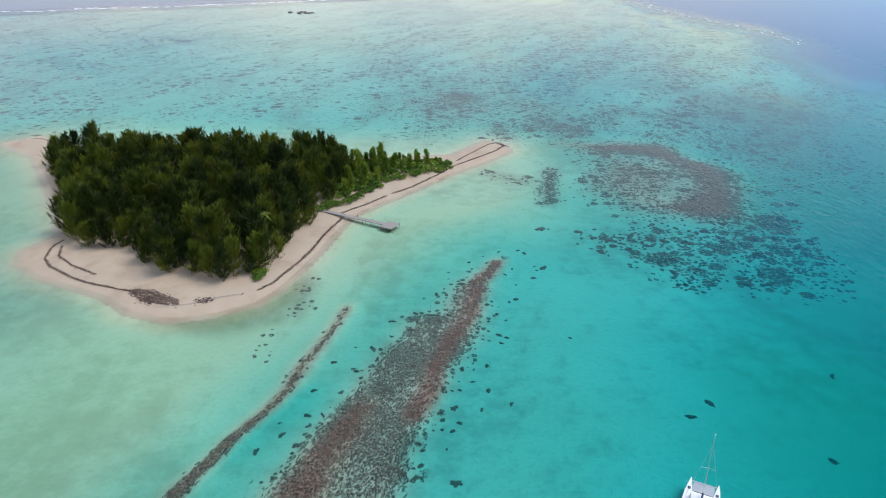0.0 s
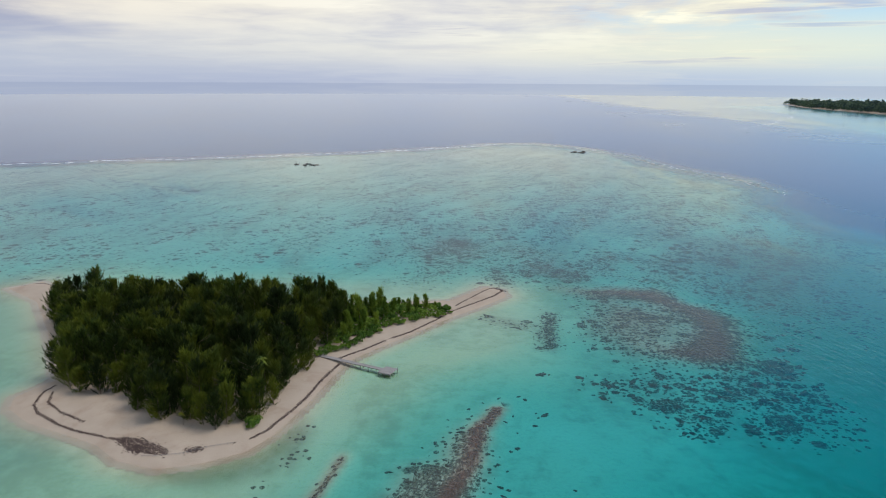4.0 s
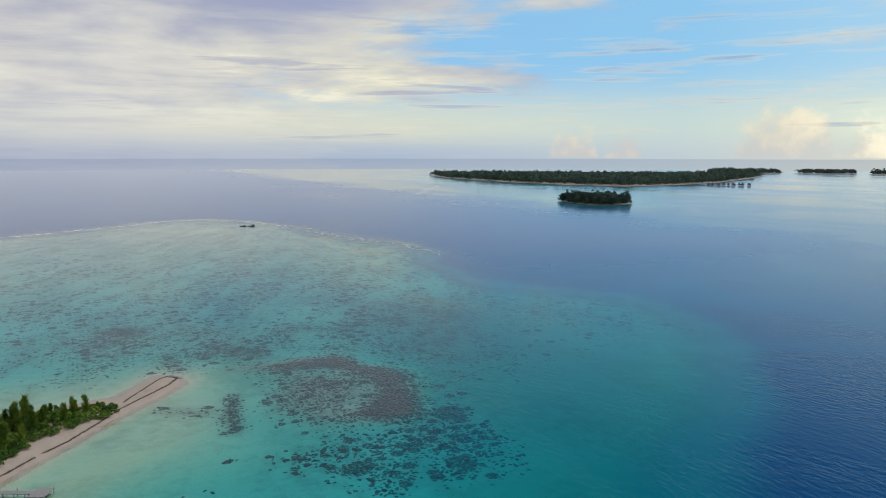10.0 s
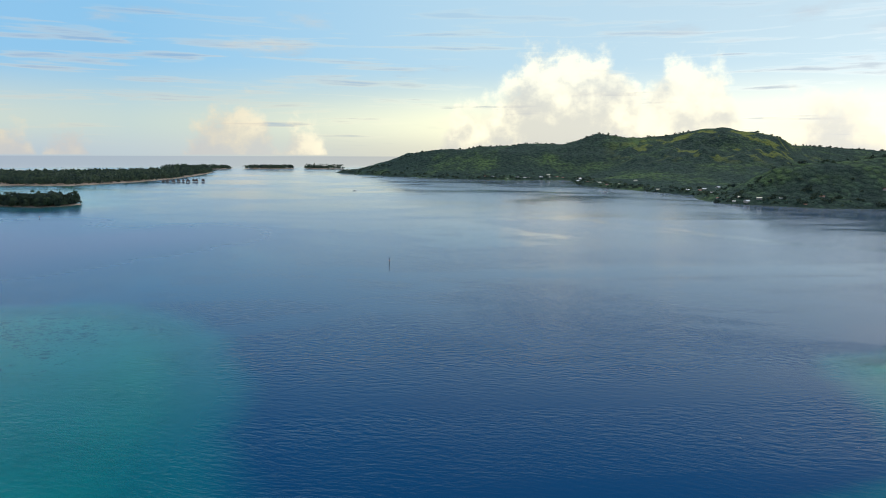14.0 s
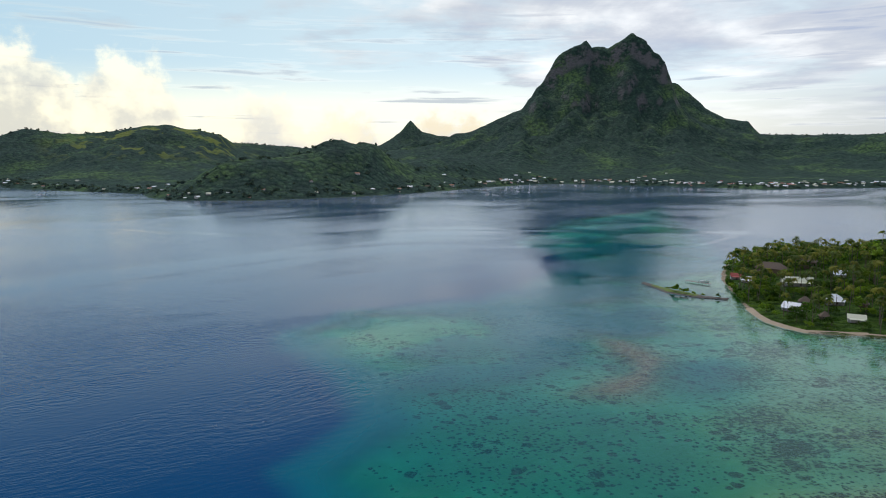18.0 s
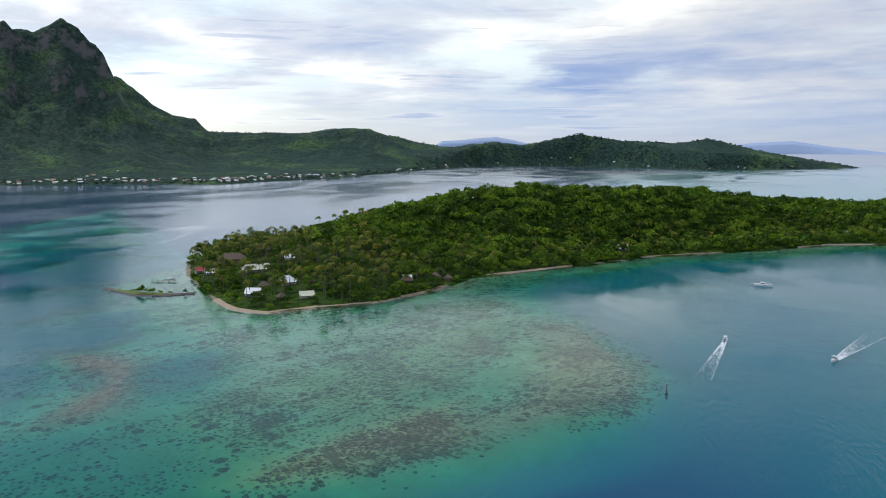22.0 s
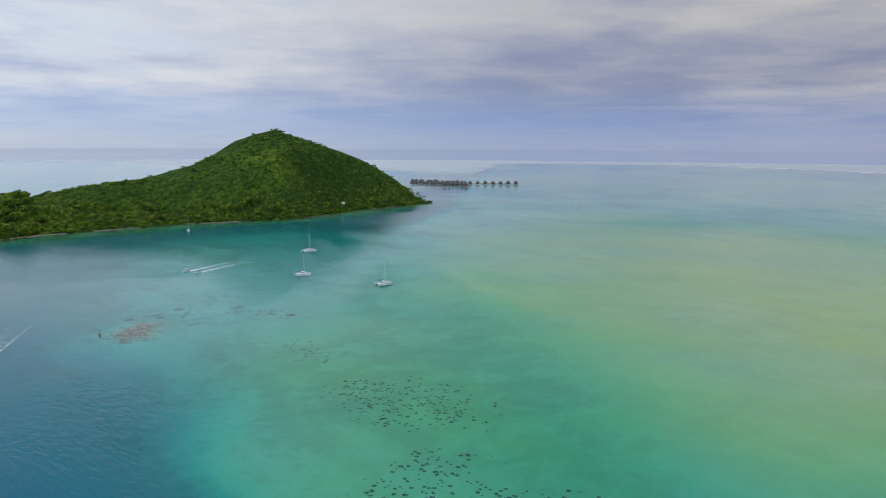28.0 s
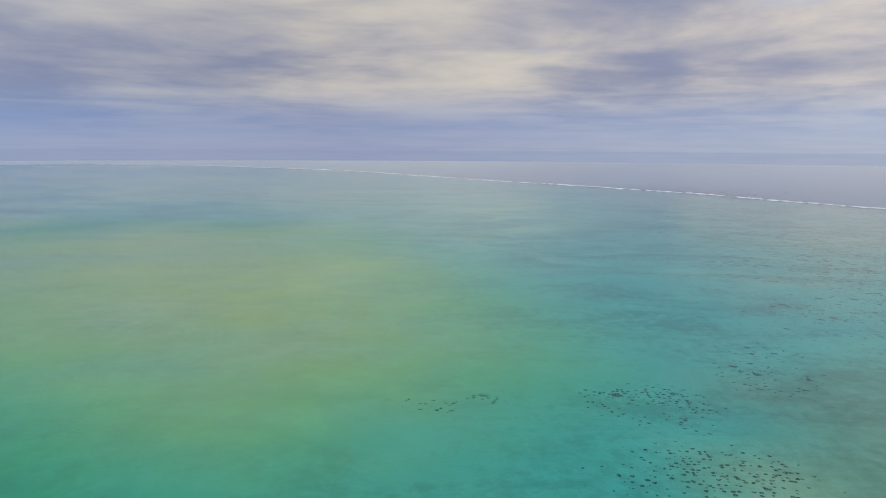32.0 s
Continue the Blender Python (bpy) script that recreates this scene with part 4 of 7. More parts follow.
def crest_height(px, py, crest):
    """The long skyline of the island: sharp at the crest, its forms spreading and softening down the slopes."""
    az = np.degrees(np.arctan2(px, py)) % 360
    r = np.hypot(px, py)
    fine = np.arange(56, 190, 0.1)
    top = np.interp(fine, [c[0] for c in crest], [100 + c[2] * math.tan(radians(c[1])) for c in crest], left=0, right=0)
    crag = 1 - np.abs(2 * fbm(fine, 0 * fine, 0.9, 4, 91) - 1)
    top = top + (crag - 0.6) * 14 * smooth(top, 240, 420)
    levels = [top]
    for sig in (1.0, 2.0, 3.4):
        k = np.exp(-0.5 * (np.arange(-120, 121) * 0.1 / sig) ** 2)
        levels.append(np.convolve(top, k / k.sum(), "same"))
    line = np.interp(az, [c[0] for c in crest], [c[2] for c in crest])
    d = np.abs(line - r)
    hs = [np.interp(az, fine, q) for q in levels]
    h = hs[0]
    for q, (a, b) in zip(hs[1:], ((15, 220), (280, 800), (700, 1400))):
        w = smooth(d, a, b)
        h = h * (1 - w) + q * w
    wide = 760 + 1.75 * np.interp(az, fine, levels[3])
    spur = np.abs(2 * fbm(az * 60.0, r * 0.22, 150, 4, 63) - 1)
    u = np.clip(1 - d / wide, 0, 1)
    h = h - 75 * smooth(h, 380, 520) * smooth(d, 12, 60) - 45 * smooth(h, 300, 420) * smooth(d, 190, 240)
    return h * u ** (1.5 + 1.1 * smooth(np.interp(az, fine, levels[2]), 280, 480)) * (1 - 0.42 * spur * smooth(d, 30, 420) * u ** 0.5)


def main_height(px, py):
    h = np.maximum(crest_height(px, py, RIDGE_NORTH[:-1] + RIDGE_PEAK + RIDGE_SOUTH), ridge_height(px, py, RIDGE_CAPE, 420, 1.15))
    for back in (RIDGE_NEEDLE, RIDGE_BACK):
        h = np.maximum(h, crest_height(px, py, back))
    s = inside(px, py, MAIN_SHORE)
    h = h * smooth(s, 5, 330 - 260 * smooth(-py, 2700, 3200) - 170 * smooth(1950 - px, 0, 200) * smooth(py, -700, -450)) + 2.0 * smooth(s, -5, 10) - 6 * smooth(-s, 0, 30)
    rough = smooth(s, 60, 400)
    h = h + rough * (fbm(px, py, 420, 4, 21) - 0.5) * np.clip(h, 0, 160) * 0.45
    gully = np.abs(2 * fbm(px, py, 130, 4, 51) - 1) * 2 - 0.5
    crest = np.minimum.reduce([seg_dist(px, py, ridge_xyz(q), False)[0] for q in (RIDGE_NORTH, RIDGE_PEAK, RIDGE_SOUTH, RIDGE_NEEDLE, RIDGE_BACK)])
    h = h + rough * gully * np.clip(h, 0, 300) * 0.21 * smooth(crest, 25, 200)
    h = h + rough * (np.abs(2 * fbm(px, py, 48, 3, 53) - 1) - 0.3) * np.clip(h, 0, 200) * 0.11 * smooth(crest, 15, 120)
    return h + smooth(s, 5, 25) * (4 + 7 * fbm(px, py, 22, 3, 5))


def toop_height(px, py):
    h = ridge_height(px, py, TOOP_RIDGE, 330, 1.25)
    s = inside(px, py, TOOP_SHORE) + 9 * (fbm(px, py, 34, 3, 88) - 0.5)
    back = smooth(px, -380, -200)
    h = h * smooth(s, 4 + 16 * back + 14 * smooth(px, 215, 280), 66 + 46 * back + 34 * smooth(px, 215, 280)) + 1.6 * smooth(s, -3, 9) - 3 * smooth(-s, 0, 12)
    crest = seg_dist(px, py, ridge_xyz(TOOP_RIDGE), False)[0]
    gully = smooth(-px, 150, 300) * smooth(crest, 10, 70) * (np.abs(fbm(px, py, 95, 4, 61) - 0.5) * 5 - 0.75)
    return h + smooth(s, 30, 120) * ((fbm(px, py, 110, 3, 9) - 0.5) * 14 + 16 * gully)


def motu_height(px, py):
    s = inside(px, py, MOTU)
    return np.where(s > 0, 1.5 * (1 - np.exp(-s / 7)), s * 0.05) + 0.25 * (fbm(px, py, 6, 3, 2) - 0.5) * smooth(s, 0, 5)


def cull(verts, faces, low):
    keep = (verts[faces][:, :, 2] > low).any(1)
    return faces[keep]


def build_main():
    az = np.radians(np.arange(58, 189, 0.14))
    r = np.concatenate([np.arange(1380, 2700, 11.0), np.arange(2700, 4800, 21.0)])
    px = (r[:, None] * np.sin(az)).ravel()
    py = (r[:, None] * np.cos(az)).ravel()
    v = np.stack([px, py, main_height(px, py)], 1)
    f = cull(v, grid_faces(len(r), len(az)), -4)
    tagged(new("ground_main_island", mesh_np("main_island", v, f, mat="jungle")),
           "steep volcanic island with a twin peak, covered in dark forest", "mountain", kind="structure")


def rect_land(name, box, stepm, fn, low, mat):
    gx = np.arange(box[0], box[1], stepm)
    gy = np.arange(box[2], box[3], stepm)
    py, px = np.meshgrid(gy, gx, indexing="ij")
    px, py = px.ravel(), py.ravel()
    v = np.stack([px, py, fn(px, py)], 1)
    f = cull(v, grid_faces(len(gy), len(gx)), low)
    return new(name, mesh_np(name, v, f, mat=mat))


build_main()
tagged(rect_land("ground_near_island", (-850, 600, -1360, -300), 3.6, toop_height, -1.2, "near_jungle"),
       "long green hilly island with a sandy shore", "island", kind="structure")
tagged(rect_land("ground_islet", (-250, 60, 140, 360), 1.0, motu_height, -0.12, "beach_sand"),
       "pale pink sand beach of a small wooded islet", "beach", kind="structure")


# ---------------------------------------------------------------- small builders


def thing(name, label, category, m=None, group="", kind=""):
    ob = tagged(new(name), label, category, group, kind)
    if m is not None:
        ob.matrix_world = m
    return ob


def part(name, me, parent, label=""):
    if isinstance(me, tuple):
        bm, mat = me
        data = bpy.data.meshes.new(name)
        bm.to_mesh(data)
        bm.free()
        data.materials.append(MATS[mat])
        me = data
    ob = new(name, me)
    ob.parent = parent
    if label:
        ob["label"] = label
    return ob


def bm_box(bm, x, y, z, sx, sy, sz, rz=0.0, rx=0.0, ry=0.0):
    m = pose(x, y, z, rx, ry, rz) @ Matrix.Diagonal((sx, sy, sz, 1))
    return bmesh.ops.create_cube(bm, size=1.0, matrix=m)["verts"]


def box(mat, *boxes, bevel=0.0):
    bm = bmesh.new()
    for b in boxes:
        bm_box(bm, *b)
    if bevel:
        bmesh.ops.bevel(bm, geom=bm.edges[:], offset=bevel, segments=1, affect="EDGES")
    return bm, mat


def rod(mat, a, b, r0, r1=None, sides=6):
    bm = bmesh.new()
    bm_rod(bm, a, b, r0, r1, sides)
    return bm, mat


def bm_rod(bm, a, b, r0, r1=None, sides=6):
    a, b = Vector(a), Vector(b)
    d = b - a
    m = Matrix.Translation((a + b) / 2) @ d.to_track_quat("Z", "Y").to_matrix().to_4x4()
    bmesh.ops.create_cone(bm, cap_ends=True, segments=sides, radius1=r0, radius2=r0 if r1 is None else r1, depth=d.length, matrix=m)


def loft(mat, sections, cap=True):
    """A skin over rings of points, all with the same number of points."""
    bm = bmesh.new()
    rings = [[bm.verts.new(p) for p in s] for s in sections]
    k = len(rings[0])
    for a, b in zip(rings, rings[1:]):
        for i in range(k):
            bm.faces.new((a[i], a[(i + 1) % k], b[(i + 1) % k], b[i]))
    if cap:
        bm.faces.new(rings[0][::-1])
        bm.faces.new(rings[-1])
    bmesh.ops.recalc_face_normals(bm, faces=bm.faces[:])
    return bm, mat


# ---------------------------------------------------------------- leaves and trees
def quads_from(centre, along, across):
    """Diamond leaves: arrays of centres, half lengths and half widths."""
    n = len(centre)
    v = np.stack([centre - along, centre + across, centre + along, centre - across], 1).reshape(-1, 3)
    return v, np.arange(4 * n).reshape(n, 4)


def unit(v):
    return v / np.maximum(np.linalg.norm(v, axis=1, keepdims=True), 1e-6)


def casuarina_leaves(r, h, spread, branches=80, plumes=11):
    c, al, ac = [], [], []
    for _ in range(branches):
        u = r.random() ** 0.85
        z0 = h * (0.01 + 0.93 * u)
        a = r.random() * 2 * np.pi
        reach = spread * (1.05 - u) ** 0.6 * r.uniform(0.5, 1.15) + 0.35
        lift = r.uniform(0.7, 1.3) + 0.9 * u
        t = np.linspace(0.25, 1.0, plumes) + r.normal(0, 0.05, plumes)
        out = np.stack([np.cos(a) * reach * t, np.sin(a) * reach * t, z0 + reach * lift * t * t * 0.75], 1)
        out += r.normal(0, 0.28, out.shape)
        d = np.stack([np.cos(a) + r.normal(0, 0.5, plumes), np.sin(a) + r.normal(0, 0.5, plumes),
                      1.2 + 0.8 * u + r.normal(0, 0.4, plumes)], 1)
        d = unit(d) * r.uniform(0.5, 1.2, (plumes, 1))
        w = unit(np.cross(d, r.normal(0, 1, d.shape))) * r.uniform(0.08, 0.17, (plumes, 1))
        c.append(out)
        al.append(d)
        ac.append(w)
    return quads_from(np.concatenate(c), np.concatenate(al), np.concatenate(ac))


def dome_leaves(r, rad, h, clusters=12, leaves=22, size=0.8, flat=0.55):
    """A crown of leaf clumps in the shape of an uneven dome whose foot is at 0."""
    a = r.random(clusters) * 2 * np.pi
    e = np.arcsin(r.uniform(0.05, 1.0, clusters))
    k = r.uniform(0.55, 0.95, clusters)
    cc = np.stack([np.cos(a) * np.cos(e) * rad * k, np.sin(a) * np.cos(e) * rad * k, np.sin(e) * h * flat * k + h * 0.35], 1)
    cs = rad * r.uniform(0.32, 0.5, clusters)
    n = clusters * leaves
    d = unit(r.normal(0, 1, (n, 3)))
    d[:, 2] = np.abs(d[:, 2]) * 0.9 - 0.15
    c = np.repeat(cc, leaves, 0) + d * np.repeat(cs, leaves)[:, None] * r.uniform(0.75, 1.1, (n, 1))
    nrm = unit(d + r.normal(0, 0.45, d.shape))
    al = unit(np.cross(nrm, r.normal(0, 1, d.shape))) * size * r.uniform(0.6, 1.25, (n, 1))
    ac = unit(np.cross(nrm, al)) * size * r.uniform(0.45, 0.9, (n, 1))
    return quads_from(c, al, ac)


def trunk_mesh(r, h, r0, mat="bark", lean=0.06, limbs=5, reach=0.3):
    bm = bmesh.new()
    p = Vector((0, 0, -0.3))
    n = 4
    pts = [p.copy()]
    for i in range(n):
        p = p + Vector((r.normal(0, lean) * h / n, r.normal(0, lean) * h / n, (h + 0.3) / n))
        pts.append(p.copy())
    for i in range(n):
        bm_rod(bm, pts[i], pts[i + 1], r0 * (1 - i / n * 0.8), r0 * (1 - (i + 1) / n * 0.8), 6)
    for i in range(limbs):
        q = pts[1].lerp(pts[-1], r.uniform(0.1, 0.85))
        a = r.random() * 6.28
        bm_rod(bm, q, q + Vector((math.cos(a) * h * reach, math.sin(a) * h * reach, h * reach * 0.7)), r0 * 0.3, r0 * 0.08, 4)
    me = bpy.data.meshes.new("trunk")
    bm.to_mesh(me)
    bm.free()
    me.materials.append(MATS[mat])
    return me


def palm_leaves(r, fronds=20, length=3.0):
    vs, fs = [], []
    for i in range(fronds):
        a = i / fronds * 2 * np.pi * 2.4 + r.normal(0, 0.15)
        tilt = r.uniform(-0.25, 1.0)
        L = length * r.uniform(0.8, 1.1)
        t = np.linspace(0, 1, 5)
        reach = L * (t * math.cos(tilt * 0.8))
        rise = L * (t * math.sin(tilt) - 0.75 * t * t)
        w = 0.55 * np.sin(np.pi * (0.12 + 0.85 * t)) + 0.05
        ca, sa = math.cos(a), math.sin(a)
        base = len(vs)
        for k in range(5):
            x, y, z = reach[k] * ca, reach[k] * sa, rise[k]
            vs += [(x - sa * w[k], y + ca * w[k], z - 0.4 * w[k]), (x, y, z), (x + sa * w[k], y - ca * w[k], z - 0.4 * w[k])]
        for k in range(4):
            o = base + 3 * k
            fs += [(o, o + 1, o + 4, o + 3), (o + 1, o + 2, o + 5, o + 4)]
    return np.array(vs), np.array(fs)


def leaf_mesh(name, vf, mat):
    return mesh_np(name, vf[0], vf[1], mat=mat, smooth_shade=False)


def make_tree(name, label, trunk, crown, crown_z, group):
    t = thing(name, label, "tree", group=group)
    part("trunk", trunk, t)
    c = part("crown", crown, t)
    c.location.z = crown_z
    return t


def stamp(variants, spots, name, mat):
    """Many crowns joined: variants are (verts, quads); spots are x, y, z, size, turn."""
    vs, fs, at = [], [], 0
    for i, (x, y, z, s, a) in enumerate(spots):
        v, f = variants[i % len(variants)]
        ca, sa = math.cos(a) * s, math.sin(a) * s
        w = np.stack([v[:, 0] * ca - v[:, 1] * sa + x, v[:, 0] * sa + v[:, 1] * ca + y, v[:, 2] * s + z], 1)
        vs.append(w)
        fs.append(f + at)
        at += len(v)
    tone = np.concatenate([np.full(len(v), (0.618034 * k) % 1.0) for k, v in enumerate(vs)])
    return mesh_np(name, np.concatenate(vs), np.concatenate(fs), mat=mat, smooth_shade=False, attrs={"tone": tone})


def scatter(poly, gap, r, margin=0.0):
    """Uneven spots inside an outline."""
    p = np.array(poly, float)
    lo, hi = p.min(0), p.max(0)
    gx, gy = np.meshgrid(np.arange(lo[0], hi[0], gap), np.arange(lo[1], hi[1], gap))
    x = gx.ravel() + r.uniform(-0.45, 0.45, gx.size) * gap
    y = gy.ravel() + r.uniform(-0.45, 0.45, gx.size) * gap
    k = inside(x, y, poly) > margin
    return x[k], y[k]


# ---------------------------------------------------------------- the wooded islet
def build_islet_trees():
    r = np.random.default_rng(11)
    kinds = []
    for i in range(8):
        h = (15, 17, 13, 16, 14, 18, 12, 16)[i]
        crown = leaf_mesh("casuarina_crown", casuarina_leaves(r, h, h * r.uniform(0.29, 0.40), 90, 20), "needle_leaf")
        kinds.append((h, make_tree("casuarina_tree", "tall feathery olive green casuarina in a dense islet grove",
                                   trunk_mesh(r, h * 0.85, 0.22), crown, 0.0, "casuarina grove")))
    young = []
    for i in range(3):
        h = (9, 11, 8)[i]
        crown = leaf_mesh("casuarina_crown", casuarina_leaves(r, h, h * 0.2, 60, 12), "lime_leaf")
        young.append([make_tree("casuarina_tree", "slender young lime green casuarina near the spit", trunk_mesh(r, h * 0.85, 0.12), crown, 0.0, "young casuarinas"), False])
    x, y = scatter(MOTU_TREES, 5.6, r, 0.4)
    edge = inside(x, y, MOTU_TREES)
    z = motu_height(x, y)
    used = [False] * 8
    for i in range(len(x)):
        k = int(r.integers(0, 8))
        taper = np.clip((-x[i] + 2) / 55, 0.0, 1.0)      # lower towards the spit
        s = r.choice((r.uniform(0.72, 0.98), r.uniform(0.95, 1.14)), p=(0.75, 0.25)) * (0.88 + 0.24 * float(fbm(x[i:i + 1], y[i:i + 1], 26, 2, 8)[0])) * (0.42 + 0.58 * taper) * (0.8 if edge[i] < 5 else 1.0)
        m = pose(x[i], y[i], z[i] - 0.1, r.normal(0, 3), r.normal(0, 3), r.uniform(0, 360)) @ Matrix.Scale(s, 4)
        if x[i] > -42 and y[i] > 236:
            q = young[i % 3]
            m = m @ Matrix.Scale(1.25, 4)
            if q[1]:
                copy_thing(q[0], Matrix.Identity(4)).matrix_basis = m
            else:
                q[0].matrix_basis, q[1] = m, True
        elif used[k]:
            copy_thing(kinds[k][1], Matrix.Identity(4)).matrix_basis = m
        else:
            kinds[k][1].matrix_basis = m
            used[k] = True
    # broad-leaved scrub along the edge of the grove
    bush = []
    for i in range(4):
        t = thing("beach_shrub", "low bright green shrub at the edge of the sand", "shrub", group="beach shrubs")
        part("stem", trunk_mesh(r, 0.9, 0.07, limbs=4, reach=0.5), t)
        part("crown", leaf_mesh("shrub_crown", dome_leaves(r, 1.7, 1.9, 9, 20, 0.34), "scrub_leaf"), t)
        bush.append(t)
    spots = []
    line = MOTU_TREES[-4:] + MOTU_TREES[:1]
    for (ax, ay), (bx, by) in zip(line, line[1:]):
        n = int(math.hypot(bx - ax, by - ay) / 1.7)
        spots += [(ax + (bx - ax) * (k + r.random()) / n + r.normal(0.8, 1.0), ay + (by - ay) * (k + r.random()) / n - r.normal(0.5, 1.0)) for k in range(n)]
    spots += [(-56 + r.normal(0, 1.5), 188 + r.normal(0, 1.2)) for _ in range(5)]
    fx, fy = scatter(MOTU_TREES, 3.1, r, 0.3)
    low = (fx > -46) & (fy > 235)
    spots += list(zip(fx[low], fy[low]))
    for i, (sx, sy) in enumerate(spots):
        m = pose(sx, sy, float(motu_height(np.array([sx]), np.array([sy]))[0]) - 0.05, 0, 0, r.uniform(0, 360)) @ Matrix.Scale(r.uniform(0.55, 1.25) * (1.3 if i > 60 else 1.0), 4)
        if i < 4:
            bush[i].matrix_basis = m
        else:
            copy_thing(bush[i % 4], Matrix.Identity(4)).matrix_basis = m


PALMS = []


def palm_kinds():
    r = np.random.default_rng(5)
    for i in range(4):
        h = (12.0, 14.5, 16.5, 13.0)[i]
        bm = bmesh.new()
        bend = r.uniform(0.4, 1.4)
        pts = [Vector((bend * (t ** 2), 0, -0.3 + (h + 0.3) * t)) for t in (0, 0.25, 0.5, 0.75, 1.0)]
        for a, b, k in zip(pts, pts[1:], range(4)):
            bm_rod(bm, a, b, 0.21 - 0.03 * k, 0.18 - 0.03 * k, 6)
        me = bpy.data.meshes.new("palm_trunk")
        bm.to_mesh(me)
        bm.free()
        me.materials.append(MATS["bark"])
        t = make_tree("coconut_palm", "coconut palm with a thin grey trunk and drooping fronds", me,
                      leaf_mesh("palm_crown", palm_leaves(r), "palm_leaf"), h, "coconut palms")
        t.children[1].location.x = bend
        PALMS.append([t, False])


def palm(i, x, y, z, s=1.0, turn=0.0):
    t, used = PALMS[i % 4]
    m = pose(x, y, z, 0, 0, turn) @ Matrix.Scale(s, 4)
    if used:
        copy_thing(t, Matrix.Identity(4)).matrix_basis = m
    else:
        t.matrix_basis = m
        PALMS[i % 4][1] = True


palm_kinds()
build_islet_trees()
palm(0, -76, 186.5, 1.3, 0.32, 40)
palm(1, -64, 190, 1.4, 0.75, 120)
palm(2, -57, 205, 1.4, 0.8, 200)
palm(3, -88, 230, 1.4, 0.95, 20)


def litter(name, label, lines, size, gap, mat, r, width=0.7, ground=motu_height):
    """A tide line of small uneven tufts lying on the ground."""
    vs, fs, at = [], [], 0
    for line in lines:
        for (ax, ay), (bx, by) in zip(line, line[1:]):
            n = max(1, int(math.hypot(bx - ax, by - ay) / gap))
            t = (np.arange(n) + r.random(n)) / n
            x, y = ax + (bx - ax) * t + r.normal(0, width, n), ay + (by - ay) * t + r.normal(0, width, n)
            z = ground(x, y)
            thin = fbm(x, y, 7.0, 3, 19)
            for k in range(n):
                if thin[k] < 0.30:
                    continue
                m = 6
                a = np.arange(m) / m * 2 * np.pi
                s = size * r.uniform(0.5, 1.4)
                ring = np.stack([x[k] + np.cos(a) * s * r.uniform(0.6, 1.3, m), y[k] + np.sin(a) * s * r.uniform(0.6, 1.3, m), np.full(m, z[k] - 0.04)], 1)
                vs.append(np.vstack([ring, [[x[k], y[k], z[k] + s * 0.25]]]))
                fs.append([(at + i, at + (i + 1) % m, at + m) for i in range(m)])
                at += m + 1
    me = mesh_np(name, np.concatenate(vs), None, np.concatenate(fs), mat=mat, smooth_shade=False)
    return tagged(new(name, me), label, "seaweed", kind="stuff")


WRACK = [[(-128, 214), (-129, 209), (-127, 200), (-123, 195), (-113, 188), (-105, 184), (-91, 179), (-86, 174), (-77, 171)],
         [(-58, 177), (-54, 181), (-51, 185), (-49, 191), (-46, 199), (-43, 210), (-41, 221), (-37, 235)],
         [(-38, 239), (-29, 249), (-23, 257), (-13, 268), (-3, 282), (4, 293), (14, 304), (25, 317), (29, 326), (25, 331), (19, 322), (6, 300)],
         [(-126, 209), (-123, 201), (-116, 195), (-109, 191), (-106, 189)],
         [(-207, 330), (-198, 334), (-188, 330), (-176, 316)]]
WRACK_HEAP = [[(-91, 179.5), (-85, 178), (-79, 174.5), (-75, 171.5)], [(-90, 178), (-84, 175.5), (-79, 172.5)], [(-87, 175), (-82, 172.5)], [(-70, 173), (-66, 174)],
              [(25, 331), (28, 329), (29.5, 325)]]
lr = np.random.default_rng(3)
litter("tide_line", "dark brown line of seaweed washed up on pale sand", WRACK, 0.24, 0.04, "seaweed", lr, 0.26)
litter("seaweed_heap", "thick dark heap of washed up seaweed on the beach", WRACK_HEAP, 0.28, 0.022, "seaweed", lr, 0.75)


def build_fence():
    line = [(-81, 170), (-77, 170), (-71, 171), (-64, 175), (-58, 177)]
    f = thing("beach_fence", "low weathered picket fence along the waterline of the islet", "fence")
    for (ax, ay), (bx, by) in zip(line, line[1:]):
        n = int(math.hypot(bx - ax, by - ay) / 0.9)
        for k in range(n):
            x, y = ax + (bx - ax) * k / n, ay + (by - ay) * k / n
            z = float(motu_height(np.array([x]), np.array([y]))[0])
            part("post", rod("weathered_plank", (x, y, z - 0.3), (x + lr.normal(0, 0.03), y, z + lr.uniform(0.5, 0.8)), 0.07, 0.06, 6), f)
        z = float(motu_height(np.array([(ax + bx) / 2]), np.array([(ay + by) / 2]))[0])
        part("rail", rod("weathered_plank", (ax, ay, z + 0.4), (bx, by, z + 0.4), 0.04, 0.04, 5), f)


build_fence()


